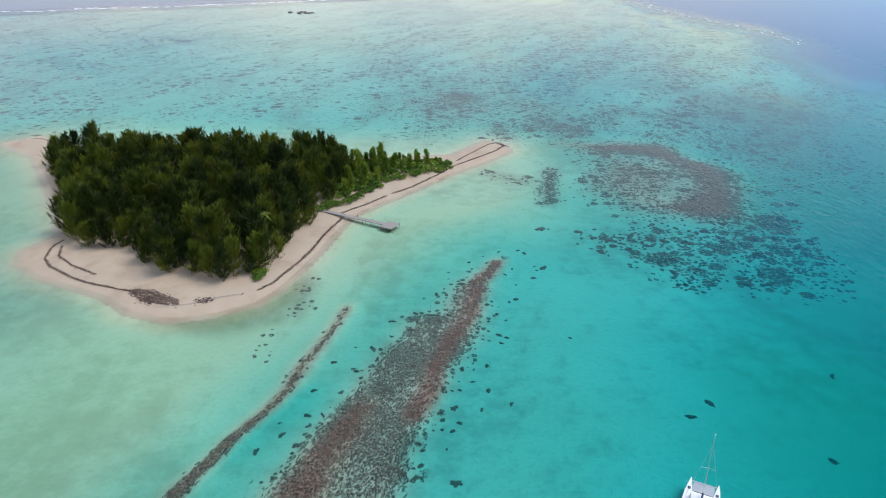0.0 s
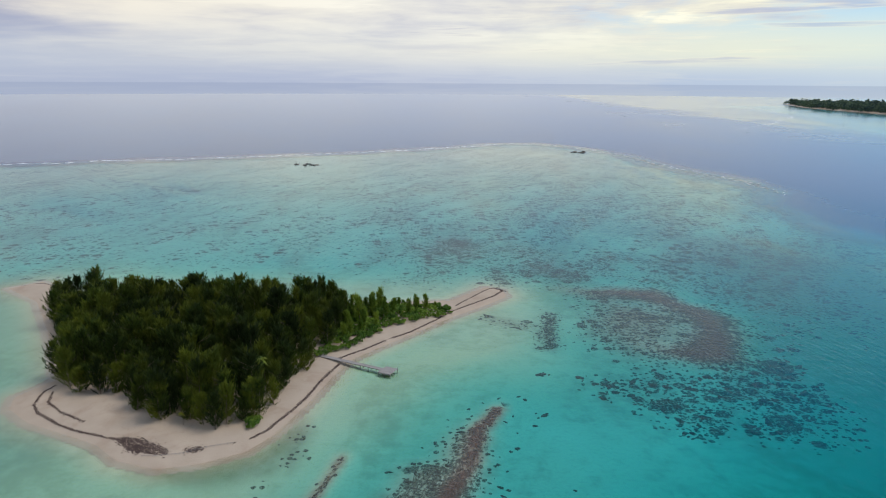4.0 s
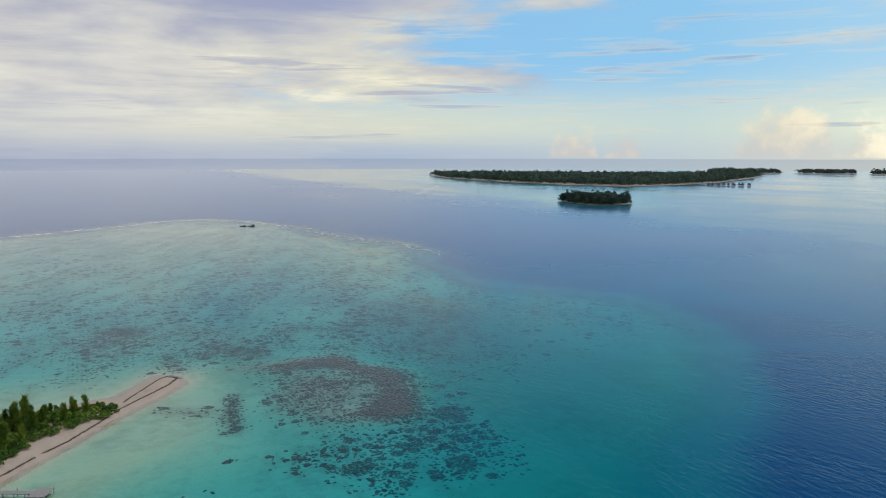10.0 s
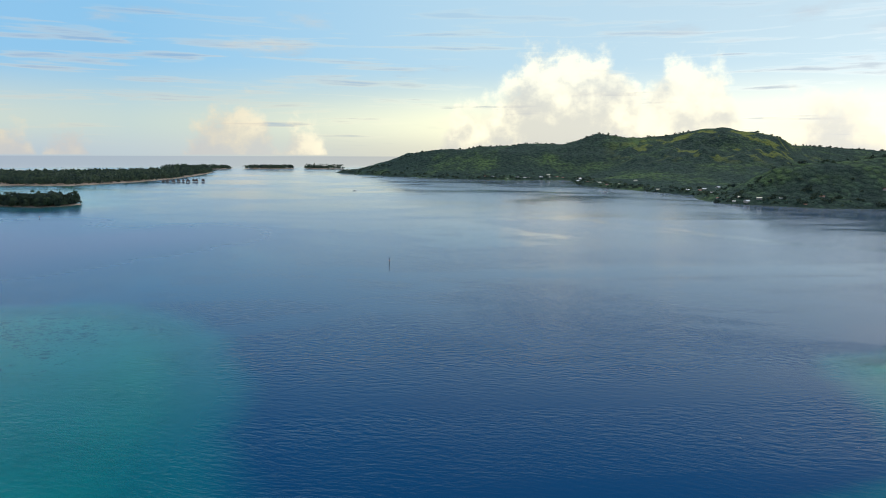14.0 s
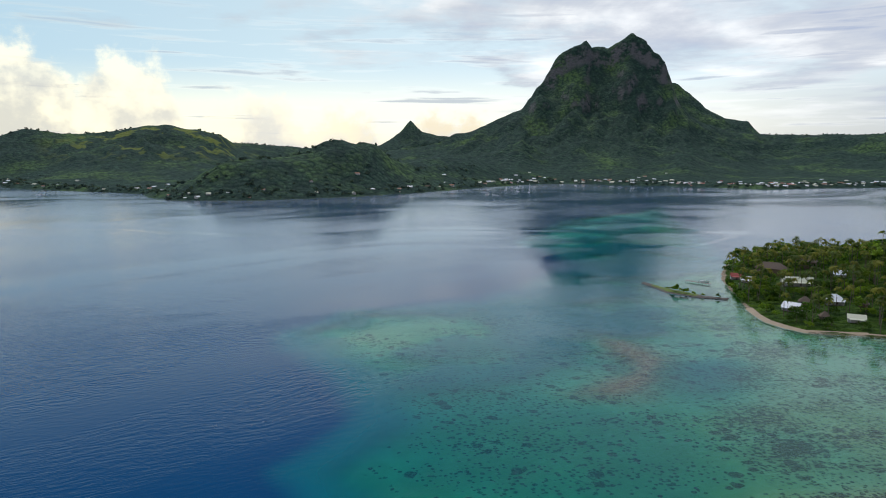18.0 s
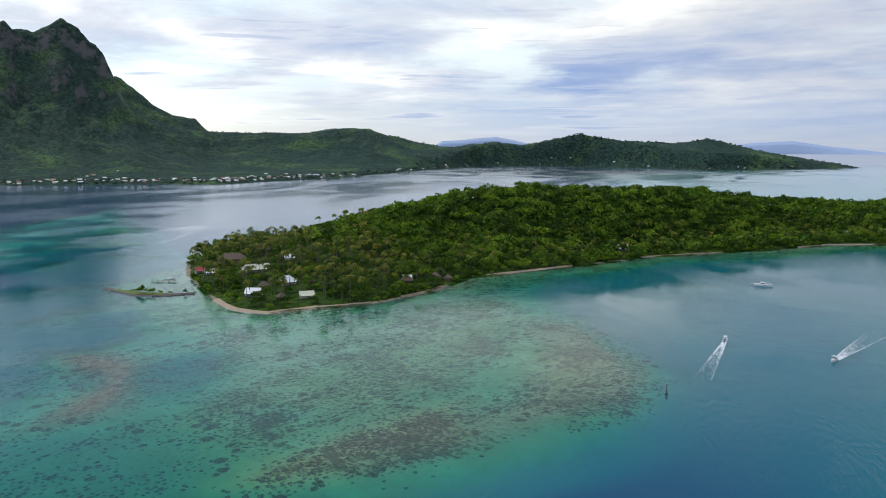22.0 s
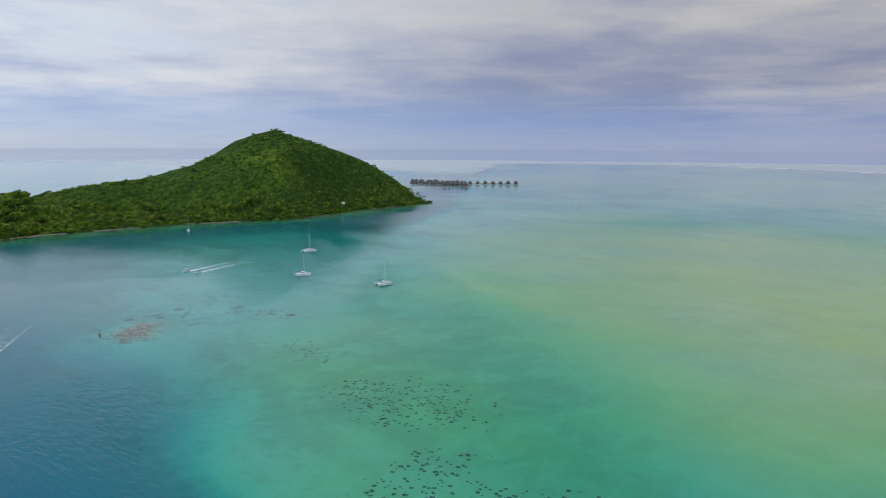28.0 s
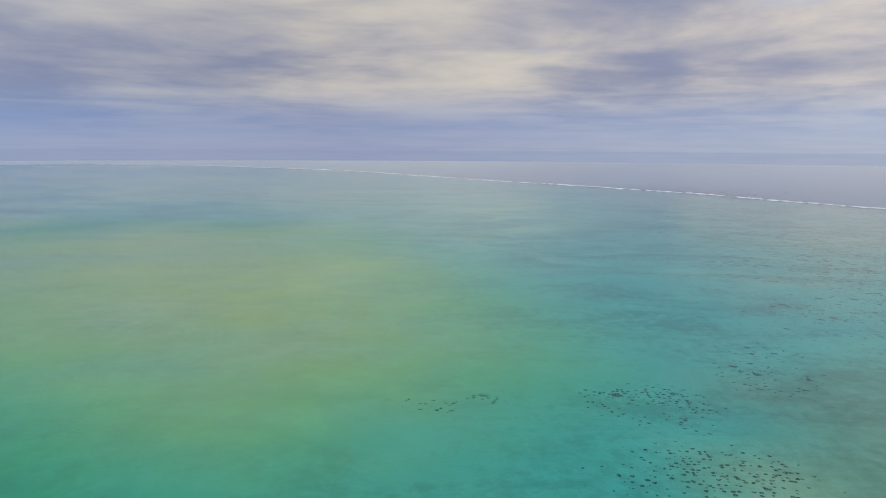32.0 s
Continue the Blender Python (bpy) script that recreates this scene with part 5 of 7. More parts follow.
def build_jetty():
    a, b = Vector((-47, 241, 1.45)), Vector((-21, 228.0, 1.25))
    d = (b - a).normalized()
    side = Vector((-d.y, d.x, 0)).normalized()
    L = (b - a).length
    turn = math.degrees(math.atan2(d.y, d.x))
    j = thing("jetty", "grey weathered wooden jetty with a square landing platform over turquoise water", "jetty")
    n = int(L / 0.42)
    plank = bpy.data.meshes.new("plank")
    bm, _ = box("weathered_plank", (0, 0, 0, 0.38, 1.9, 0.06))
    bm.to_mesh(plank)
    bm.free()
    plank.materials.append(MATS["weathered_plank"])
    for k in range(n):
        ob = part("plank", plank, j)
        ob.matrix_basis = pose(*(a + d * (k + 0.5) * L / n), 0, 0, turn + lr.normal(0, 0.5))
    for s in (-0.8, 0.8):
        part("beam", rod("weathered_plank", a + side * s - Vector((0, 0, 0.15)), b + side * s - Vector((0, 0, 0.15)), 0.1, 0.1, 4), j)
    for k in range(9):
        p = a + d * (L * (k + 0.4) / 9)
        for s in (-0.95, 0.95):
            q = p + side * s
            part("pile", rod("weathered_plank", q + Vector((0, 0, -2.2)), q + Vector((0, 0, 0.95 if (k % 2 and s > 0) else 0.12)), 0.11, 0.1, 7), j)
    c = b + d * 2.4
    plat = bpy.data.meshes.new("platform_plank")
    bm, _ = box("weathered_plank", (0, 0, 0, 0.38, 5.6, 0.06))
    bm.to_mesh(plat)
    bm.free()
    plat.materials.append(MATS["weathered_plank"])
    for k in range(12):
        ob = part("plank", plat, j)
        ob.matrix_basis = pose(*(c + d * (k - 5.5) * 0.42 - Vector((0, 0, 0.02))), 0, 0, turn)
    for s in (-2.72, 2.72):
        part("fascia", box("weathered_plank", (*(c + side * s - Vector((0, 0, 0.22))), 5.1, 0.12, 0.34, turn)), j)
        for t in (-2.3, 0, 2.3):
            q = c + side * s * 0.93 + d * t
            part("pile", rod("weathered_plank", q + Vector((0, 0, -2.4)), q + Vector((0, 0, -0.06)), 0.13, 0.12, 7), j)
    for s in (-1, 1):
        q = c + side * 2.5 * s + d * 2.3
        part("mooring_post", rod("weathered_plank", q, q + Vector((0, 0, 0.8)), 0.09, 0.08, 7), j)
    for s in (-0.6, 0.6):
        p = c + side * s + d * 2.62
        part("ladder_rail", rod("alloy", p - Vector((0, 0, 1.4)), p + Vector((0, 0, 0.7)), 0.03, 0.03, 5), j)


build_jetty()


# ---------------------------------------------------------------- coral heads
def coral_kinds():
    out = []
    r = np.random.default_rng(17)
    for i in range(5):
        rings, k = 4, 16
        wob = np.clip(0.9 + 0.28 * np.sin(np.arange(k) * 2 * np.pi * 2 / k + i) + 0.3 * r.normal(0, 1, k), 0.35, 1.5)
        vs = [(0, 0, 1.0)]
        for j in range(1, rings + 1):
            t = j / rings
            for q in range(k):
                a = q / k * 2 * np.pi + 0.2 * j
                rad = t * wob[q] * r.uniform(0.88, 1.12)
                vs.append((rad * math.cos(a), rad * math.sin(a), (1 - t ** 2.4) * r.uniform(0.8, 1.1) - (0.3 if j == rings else 0)))
        fs, ts = [], []
        for q in range(k):
            ts.append((0, 1 + q, 1 + (q + 1) % k))
        for j in range(rings - 1):
            o = 1 + j * k
            for q in range(k):
                fs.append((o + q, o + k + q, o + k + (q + 1) % k, o + (q + 1) % k))
        out.append(mesh_np("coral_head", np.array(vs), fs, ts, mat="coral_rock"))
    return out


CORAL_SPOTS = [(-5, 106), (3, 105), (9, 128), (16, 130), (62, 131), (81, 112), (17, 158), (34, 158), (56, 126), (11, 135),
               (11, 145), (28, 192), (22, 198), (96, 142), (0, 124), (-4, 114), (-8, 107), (61, 218), (58, 220), (52, 222),
               (47, 227), (67, 226), (53, 212), (72, 221)]
CORAL_EAST = [(236, -99), (189, -110), (232, -90), (165, -130), (157, -146), (136, -149), (158, -133), (181, -142),
              (177, -198), (199, -203), (195, -175), (170, -116), (219, -78), (328, 296), (333, 291)]
CORAL_SOUTH = [(-144, -165), (-181, -192), (-149, -213), (-139, -208), (-150, -253), (-172, -237)]


HEAD_CLUSTERS = [(66, 206), (73, 208), (100, 214), (125, 235), (120, 240), (58, 220), (84, 224), (109, 211), (100, 192), (74, 190), (120, 208)]
HEAD_SPOTS = [(48, 227), (53, 222), (58, 220), (53, 211), (66, 224), (72, 222), (76, 220), (90, 227), (85, 218), (110, 224),
              (109, 211), (117, 212), (100, 195), (100, 189), (113, 197), (93, 189), (74, 188), (81, 199), (73, 196), (84, 231),
              (103, 235), (128, 222), (32, 199), (35, 229)]


def build_corals():
    r = np.random.default_rng(23)
    kinds = coral_kinds()
    spots = [(x, y, r.uniform(0.6, 1.15)) for x, y in CORAL_SPOTS + CORAL_EAST + CORAL_SOUTH]
    for cx, cy in HEAD_CLUSTERS:
        for _ in range(7):
            spots.append((cx + r.normal(0, 4.6), cy + r.normal(0, 3.4), r.choice((0.4, 0.7, 1.0, 1.4), p=(0.35, 0.3, 0.2, 0.15))))
    for x, y in HEAD_SPOTS:
        spots.append((x, y, r.uniform(0.9, 1.6)))
        for _ in range(2):
            spots.append((x + r.normal(0, 2.2), y + r.normal(0, 2.0), r.uniform(0.35, 0.8)))
    # strays along the dark thicket and on the pale flats
    for poly, gap, keep, lo, hi, out in ((THICKET, 4.5, 0.4, 0.35, 0.95, -9), (RING, 8, 0.6, 0.8, 2.0, -16), (FLAT_SPECK, 13, 0.5, 0.6, 1.6, 0),
                                         (FLAT_DARK, 9, 0.6, 0.8, 2.2, -22), (SOUTH_PATCHES[1][1], 8, 0.5, 0.5, 1.2, 0), (SOUTH_PATCHES[0][1], 7, 0.6, 0.5, 1.4, 0),
                                         (SOUTH_PATCHES[3][1], 6, 0.5, 0.6, 1.3, 0), (SOUTH_PATCHES[4][1], 7, 0.5, 0.6, 1.5, 0)):
        p = np.array(poly, float)
        lo_, hi_ = p.min(0) + out, p.max(0) - out
        sx, sy = scatter([(lo_[0], lo_[1]), (hi_[0], lo_[1]), (hi_[0], hi_[1]), (lo_[0], hi_[1])], gap, r)
        d = inside(sx, sy, poly)
        spots += [(x, y, r.uniform(lo, hi)) for x, y, q in zip(sx, sy, d) if q > out and r.random() < keep]
    spots = spots[:300]
    depth = sea_depth(np.array([s[0] for s in spots]), np.array([s[1] for s in spots]))
    for i, (x, y, s) in enumerate(spots):
        ob = tagged(new("coral_head", kinds[i % 5]), "dark brown coral head on the sandy lagoon floor", "coral", "coral heads")
        ob.matrix_basis = pose(x, y, bed_level(depth[i]) - 0.02, 0, 0, r.uniform(0, 360)) @ Matrix.Diagonal((s * r.uniform(0.8, 1.5), s * r.uniform(0.7, 1.1), min(0.5 * s, -bed_level(depth[i]) * 0.75), 1))


build_corals()


# ---------------------------------------------------------------- surf, rocks
def surf(name, label, line, strands, width, spread, r, size=9.0):
    vs, fs, at = [], [], 0
    for (ax, ay), (bx, by) in zip(line, line[1:]):
        L = math.hypot(bx - ax, by - ay)
        nx, ny = -(by - ay) / L, (bx - ax) / L
        n = max(2, int(L / size))
        for _ in range(strands):
            for k in range(n):
                if r.random() < 0.35:
                    continue
                t0, t1 = k / n, (k + r.uniform(0.6, 1.2)) / n
                o = r.normal(0, spread) + 3 * math.sin(t0 * 9)
                m = 5
                for q in range(m):
                    t = t0 + (t1 - t0) * q / (m - 1)
                    w = width * math.sin(math.pi * (0.08 + 0.84 * q / (m - 1))) * r.uniform(0.4, 1.2)
                    oo = o + r.normal(0, 0.4)
                    x, y = ax + (bx - ax) * t, ay + (by - ay) * t
                    vs += [(x + nx * (oo + w), y + ny * (oo + w), 0.05), (x + nx * oo, y + ny * oo, 0.05 + 0.35 * w), (x + nx * (oo - w), y + ny * (oo - w), 0.05)]
                for q in range(m - 1):
                    b = at + 3 * q
                    fs += [(b, b + 3, b + 4, b + 1), (b + 1, b + 4, b + 5, b + 2)]
                at += 3 * m
    me = mesh_np(name, np.array(vs), np.array(fs), mat="sea_foam")
    return tagged(new(name, me), label, "surf", kind="stuff")


sr = np.random.default_rng(31)
surf("surf", "thin white line of surf breaking on the outer reef", [(-900, 742)] + REEF_WEST[1:9], 3, 0.6, 3, sr, 12)
surf("surf", "white surf curling over the end of the reef", [(150, 1130), (202, 1066), (244, 962), (272, 809), (304, 725), (312, 643), (292, 622)], 2, 0.55, 4, sr, 8)
surf("surf", "long white line of breakers on the southern barrier reef", REEF_SOUTH[1:], 3, 3.2, 4, sr, 26)
surf("surf", "white surf on the reef beside the northern pass", [(1191, 2930), (1130, 2465), (983, 2017), (798, 1721), (615, 1493)], 2, 1.3, 5, sr, 18)


def build_rocks():
    r = np.random.default_rng(41)
    for cx, cy, n, spread in ((-164, 834, 9, 9.0), (193, 998, 7, 9.0)):
        for i in range(n):
            bm = bmesh.new()
            bmesh.ops.create_icosphere(bm, subdivisions=2, radius=1.0)
            for v in bm.verts:
                v.co *= 0.8 + 0.5 * noise.noise(v.co * 1.7 + Vector((i * 3.1, cx, 0)))
            me = bpy.data.meshes.new("reef_rock")
            bm.to_mesh(me)
            bm.free()
            me.materials.append(MATS["dark_stone"])
            ob = tagged(new("reef_rock", me), "dark jagged rock standing out of the reef flat", "rock", "reef rocks")
            ob.matrix_basis = pose(cx + r.normal(0, spread), cy + r.normal(0, spread * 0.7), 0.1, 0, 0, r.uniform(0, 360)) @ Matrix.Diagonal((r.uniform(2, 5), r.uniform(1.2, 2.6), r.uniform(0.8, 1.8), 1))


build_rocks()


# ---------------------------------------------------------------- houses
def gable(bm, w, d, z0, z1, over=0.5, thick=0.18):
    """Two sloping roof slabs over a w by d plan; the ridge runs along x."""
    for s in (-1, 1):
        half = d / 2 + over
        a = math.atan2(z1 - z0, d / 2)
        L = half / math.cos(a)
        bm_box(bm, 0, s * half / 2, z1 - half / 2 * math.tan(a), w + 2 * over, L, thick, 0, -s * math.degrees(a))


def hip(w, d, z0, z1, over=0.6):
    bm = bmesh.new()
    x, y, q = w / 2 + over, d / 2 + over, max(0.0, (w - d) / 2) + 0.15
    v = [bm.verts.new(p) for p in ((-x, -y, z0), (x, -y, z0), (x, y, z0), (-x, y, z0), (-q, -0.1, z1), (q, -0.1, z1), (q, 0.1, z1), (-q, 0.1, z1))]
    for f in ((0, 1, 5, 4), (1, 2, 6, 5), (2, 3, 7, 6), (3, 0, 4, 7), (4, 5, 6, 7), (3, 2, 1, 0)):
        bm.faces.new([v[i] for i in f])
    return bm


def house(label, w, d, h, roof, wall="wall_paint", style="gable", rise=2.0, porch=True, group=""):
    t = thing("house", label, "house", group=group)
    part("wall", box(wall, (0, 0, h / 2 - 0.5, w, d, h + 1.0)), t)
    if style == "gable":
        bm = bmesh.new()
        gable(bm, w, d, h, h + rise)
        part("roof", (bm, roof), t)
        for s in (-1, 1):
            bm = bmesh.new()
            a, b = ([bm.verts.new(p) for p in ((x, -d / 2, h), (x, d / 2, h), (x, 0, h + rise))] for x in (s * (w / 2 - 0.2), s * (w / 2 - 0.02)))
            bm.faces.new(a)
            bm.faces.new(b[::-1])
            for k in range(3):
                bm.faces.new((a[k], b[k], b[(k + 1) % 3], a[(k + 1) % 3]))
            bmesh.ops.recalc_face_normals(bm, faces=bm.faces[:])
            part("gable_end", (bm, wall), t)
    else:
        part("roof", (hip(w, d, h - 0.1, h + rise, 0.9), roof), t)
    part("door", box("wood_wall", (0.1 * w, -d / 2 - 0.03, 1.05, 0.95, 0.08, 2.1)), t)
    for x in (-0.32, 0.36):
        win = part("window", box("white_hull", (x * w, -d / 2 - 0.03, 1.6, 1.5, 0.08, 1.2)), t)
        part("pane", box("dark_glass", (x * w, -d / 2 - 0.08, 1.6, 1.3, 0.04, 1.0)), win)
    if porch:
        part("porch_deck", box("weathered_plank", (0, -d / 2 - 1.2, 0.1, w * 0.8, 2.3, 0.25)), t)
        for x in (-0.38, 0.38):
            part("porch_post", rod("white_hull", (x * w, -d / 2 - 2.2, 0), (x * w, -d / 2 - 2.2, h - 0.3), 0.08), t)
        part("porch_roof", box(roof, (0, -d / 2 - 1.3, h - 0.25, w * 0.86, 2.6, 0.12, 0, 8)), t)
    return t


def at_land(x, y, fn):
    return float(fn(np.array([float(x)]), np.array([float(y)]))[0])


def facing(x, y):
    """Turn that points a front (its -y side) to the middle of the lagoon."""
    return -math.degrees(math.atan2(x, y)) 


NEAR_HOUSES = [  # x, y, width, depth, wall height, roof, style, rise, turn, label
    (373, -430, 21, 9, 3.4, "pale_roof", "gable", 2.4, 10, "long hall with a pale yellow metal roof among palms"),
    (361, -459, 8, 6, 2.8, "white_roof", "gable", 1.6, 0, "small house with a pale roof behind palms"),
    (316, -398, 11, 8, 3.2, "white_roof", "hip", 2.8, 15, "white house with a bright white hipped roof and porch"),
    (315, -361, 10, 7, 2.8, "white_roof", "gable", 2.0, -25, "white beach house with a white metal roof"),
    (279, -371, 9, 6, 2.8, "pale_roof", "gable", 1.2, 5, "beach house with a pale yellow roof on the shore"),
    (413, -411, 7, 5, 2.6, "red_roof", "gable", 1.5, 10, "boat house with a red roof by the inlet"),
    (399, -408, 7, 5, 2.6, "white_roof", "gable", 1.3, -8, "small white-roofed house by the inlet"),
    (132, -674, 10, 8, 3.0, "white_roof", "gable", 2.4, 10, "white house with a pale roof on the lawn by the shore"),
    (-68, -884, 6.5, 5, 2.4, "white_roof", "gable", 1.8, 0, "small white shore house under the trees"),
    (-109, -912, 6.5, 5, 2.4, "pale_roof", "gable", 1.8, 6, "small pale shore house under the trees"),
    (-555, -936, 4.5, 3.6, 2.0, "pale_roof", "gable", 1.8, 0, "small white house on the wooded point"),
    (247, -452, 6, 5, 2.6, "white_roof", "gable", 1.4, 0, "small white house beside a thatched hut"),
]
NEAR_HUTS = [(325, -383, 6, 0), (291, -360, 5, 20), (300, -404, 5, 0), (243, -444, 7, 0), (229, -463, 7, 12), (235, -481, 8, -10), (222, -470, 5, 0)]
HILL_HALLS = [(*polar(137.3, 612), 22, 10, -12), (*polar(139.6, 640), 14, 8, -12)]
CLEAR = [(h[0], h[1], 0.75 * h[2] + 5) for h in NEAR_HOUSES] + [(x, y, 6) for x, y, *_ in NEAR_HUTS] + [(x, y, 14) for x, y, *_ in HILL_HALLS]


def build_near_houses():
    for x, y, w, d, h, roof, style, rise, turn, label in NEAR_HOUSES:
        t = house(label, w, d, h - 0.5, roof, style=style, rise=rise + 0.7)
        t.matrix_basis = pose(x, y, at_land(x, y, toop_height) + 0.4, 0, 0, facing(x, y) + turn)
    kind = None
    for x, y, s, turn in NEAR_HUTS:
        m = pose(x, y, at_land(x, y, toop_height) + 0.3, 0, 0, facing(x, y) + turn)
        if kind is None:
            kind = house("thatched hut with a steep brown palm-leaf roof", 6, 5, 2.0, "thatch", "wood_wall", "hip", 3.2, False, "thatched huts")
            kind.matrix_basis = m @ Matrix.Scale(s / 6, 4)
        else:
            copy_thing(kind, Matrix.Identity(4)).matrix_basis = m @ Matrix.Scale(s / 6, 4)
    for x, y, w, d, turn in HILL_HALLS:
        t = house("long thatched hall on the wooded rise above the point", w, d, 4.6, "thatch", "wood_wall", "hip", 4.5, False)
        t.matrix_basis = pose(x, y, at_land(x, y, toop_height) + 1.5, 0, 0, facing(x, y) + turn)


build_near_houses()


def shore_strip(name, label, poly, fn, width, mat, r, lift=0.12):
    """A narrow uneven beach along an open shore line."""
    vs, fs = [], []
    pts = []
    for (ax, ay), (bx, by) in zip(poly, poly[1:]):
        n = max(1, int(math.hypot(bx - ax, by - ay) / 8))
        pts += [(ax + (bx - ax) * k / n, ay + (by - ay) * k / n) for k in range(n)]
    pts.append(poly[-1])
    p = np.array(pts, float)
    tan = np.gradient(p, axis=0)
    nrm = np.stack([-tan[:, 1], tan[:, 0]], 1)
    nrm /= np.linalg.norm(nrm, axis=1)[:, None]
    wide = width * (0.45 + 0.9 * fbm(p[:, 0], p[:, 1], 45, 3, 77))
    rows = []
    for k, (off, z) in enumerate(((-0.6, -0.25), (0.1, 0.25), (0.55, 0.7), (1.0, 0.95))):
        q = p + nrm * (off * wide)[:, None]
        rows.append(np.column_stack([q, np.full(len(q), z) + (0.06 * r.normal(0, 1, len(q)) if k > 1 else 0)]))
    v = np.concatenate(rows)
    f = grid_faces(4, len(p))
    me = mesh_np(name, v, f, mat=mat)
    return tagged(new(name, me), label, "beach", kind="structure")


br = np.random.default_rng(61)
shore_strip("ground_point_beach", "narrow pale brown sand beach round the point", [(335, -344), (318, -334), (303, -327), (290, -326), (277, -328), (268, -340), (258, -355)], toop_height, 3.6, "shore_sand", br)


for line in ([(262, -351), (248, -366), (235, -381)], [(226, -405), (219, -426), (217, -450)], [(205, -506), (190, -528), (170, -558), (156, -580)],
             [(112, -654), (80, -687), (60, -706)], [(-20, -790), (-49, -825), (-90, -848), (-135, -871)]):
    shore_strip("ground_shore_beach", "narrow brown sand strip under the shore palms", line, toop_height, 1.5, "shore_sand", br)


def build_breakwater():
    line = [(432, -339), (415, -337), (397, -336), (374, -343), (360, -356)]
    vs = []
    pts = []
    for (ax, ay), (bx, by) in zip(line, line[1:]):
        pts += [(ax + (bx - ax) * k / 8, ay + (by - ay) * k / 8) for k in range(8)]
    p = np.array(pts)
    tan = np.gradient(p, axis=0)
    nrm = np.stack([tan[:, 1], -tan[:, 0]], 1)
    nrm /= np.linalg.norm(nrm, axis=1)[:, None]
    w = 3.0 + 4.2 * np.exp(-((p[:, 0] - 392) / 16) ** 2)
    rows = []
    for off, z in ((-1.0, -0.6), (-0.75, 0.5), (0, 0.95), (0.75, 0.5), (1.0, -0.6)):
        q = p + nrm * (off * w)[:, None]
        rows.append(np.column_stack([q, z + 0.12 * br.normal(0, 1, len(q))]))
    tagged(new("ground_breakwater", mesh_np("breakwater", np.concatenate(rows), grid_faces(5, len(p)), mat="dark_stone")),
           "low stony breakwater with grass beside the inlet", "breakwater", kind="structure")
    rows = [np.column_stack([p[6:24] + nrm[6:24] * (o * w[6:24])[:, None], np.full(18, z)]) for o, z in ((-0.6, 0.75), (0, 1.15), (0.6, 0.75))]
    tagged(new("ground_breakwater_grass", mesh_np("grass_strip", np.concatenate(rows), grid_faces(3, 18), mat="garden_lawn")),
           "strip of green grass along the breakwater", "grass", kind="structure")
    for k in range(26):
        i = int(br.integers(0, len(p)))
        bm = bmesh.new()
        bmesh.ops.create_icosphere(bm, subdivisions=1, radius=1.0)
        for v in bm.verts:
            v.co *= 0.8 + 0.4 * br.random()
        me = bpy.data.meshes.new("stone")
        bm.to_mesh(me)
        bm.free()
        me.materials.append(MATS["dark_stone"])
        s = br.choice((-1, 1))
        ob = tagged(new("shore_stone", me), "dark stone on the edge of the breakwater", "stone", "breakwater stones")
        ob.matrix_basis = pose(p[i, 0] + s * nrm[i, 0] * w[i] * 0.85, p[i, 1] + s * nrm[i, 1] * w[i] * 0.85, 0.15, 0, 0, br.uniform(0, 360)) @ Matrix.Diagonal((br.uniform(0.5, 1.2), br.uniform(0.5, 0.9), 0.5, 1))
    dock = thing("boat_dock", "small wooden dock with piles by the inlet", "dock")
    a, b = Vector((424, -373, 1.0)), Vector((406, -380, 1.0))
    d = (b - a).normalized()
    for k in range(24):
        c = a + d * (k + 0.5) * (b - a).length / 24
        part("plank", box("weathered_plank", (*c, 0.72, 3.0, 0.1, math.degrees(math.atan2(d.y, d.x)))), dock)
    for k in range(5):
        c = a + d * k * (b - a).length / 4.2
        for s in (-1.3, 1.3):
            q = c + Vector((-d.y, d.x, 0)) * s
            part("pile", rod("weathered_plank", q - Vector((0, 0, 2)), q + Vector((0, 0, 0.8)), 0.14), dock)


build_breakwater()


# ---------------------------------------------------------------- forest of the near island
def free_of_houses(x, y):
    ok = np.ones(len(x), bool)
    r = np.hypot(x, y)
    for hx, hy, rad in CLEAR:
        hr = math.hypot(hx, hy)
        ux, uy = hx / hr, hy / hr
        along = x * ux + y * uy - hr
        side = np.abs(-x * uy + y * ux)
        ok &= ~((side < rad * 0.8) & (along > -rad - 4) & (along < rad))
    return ok


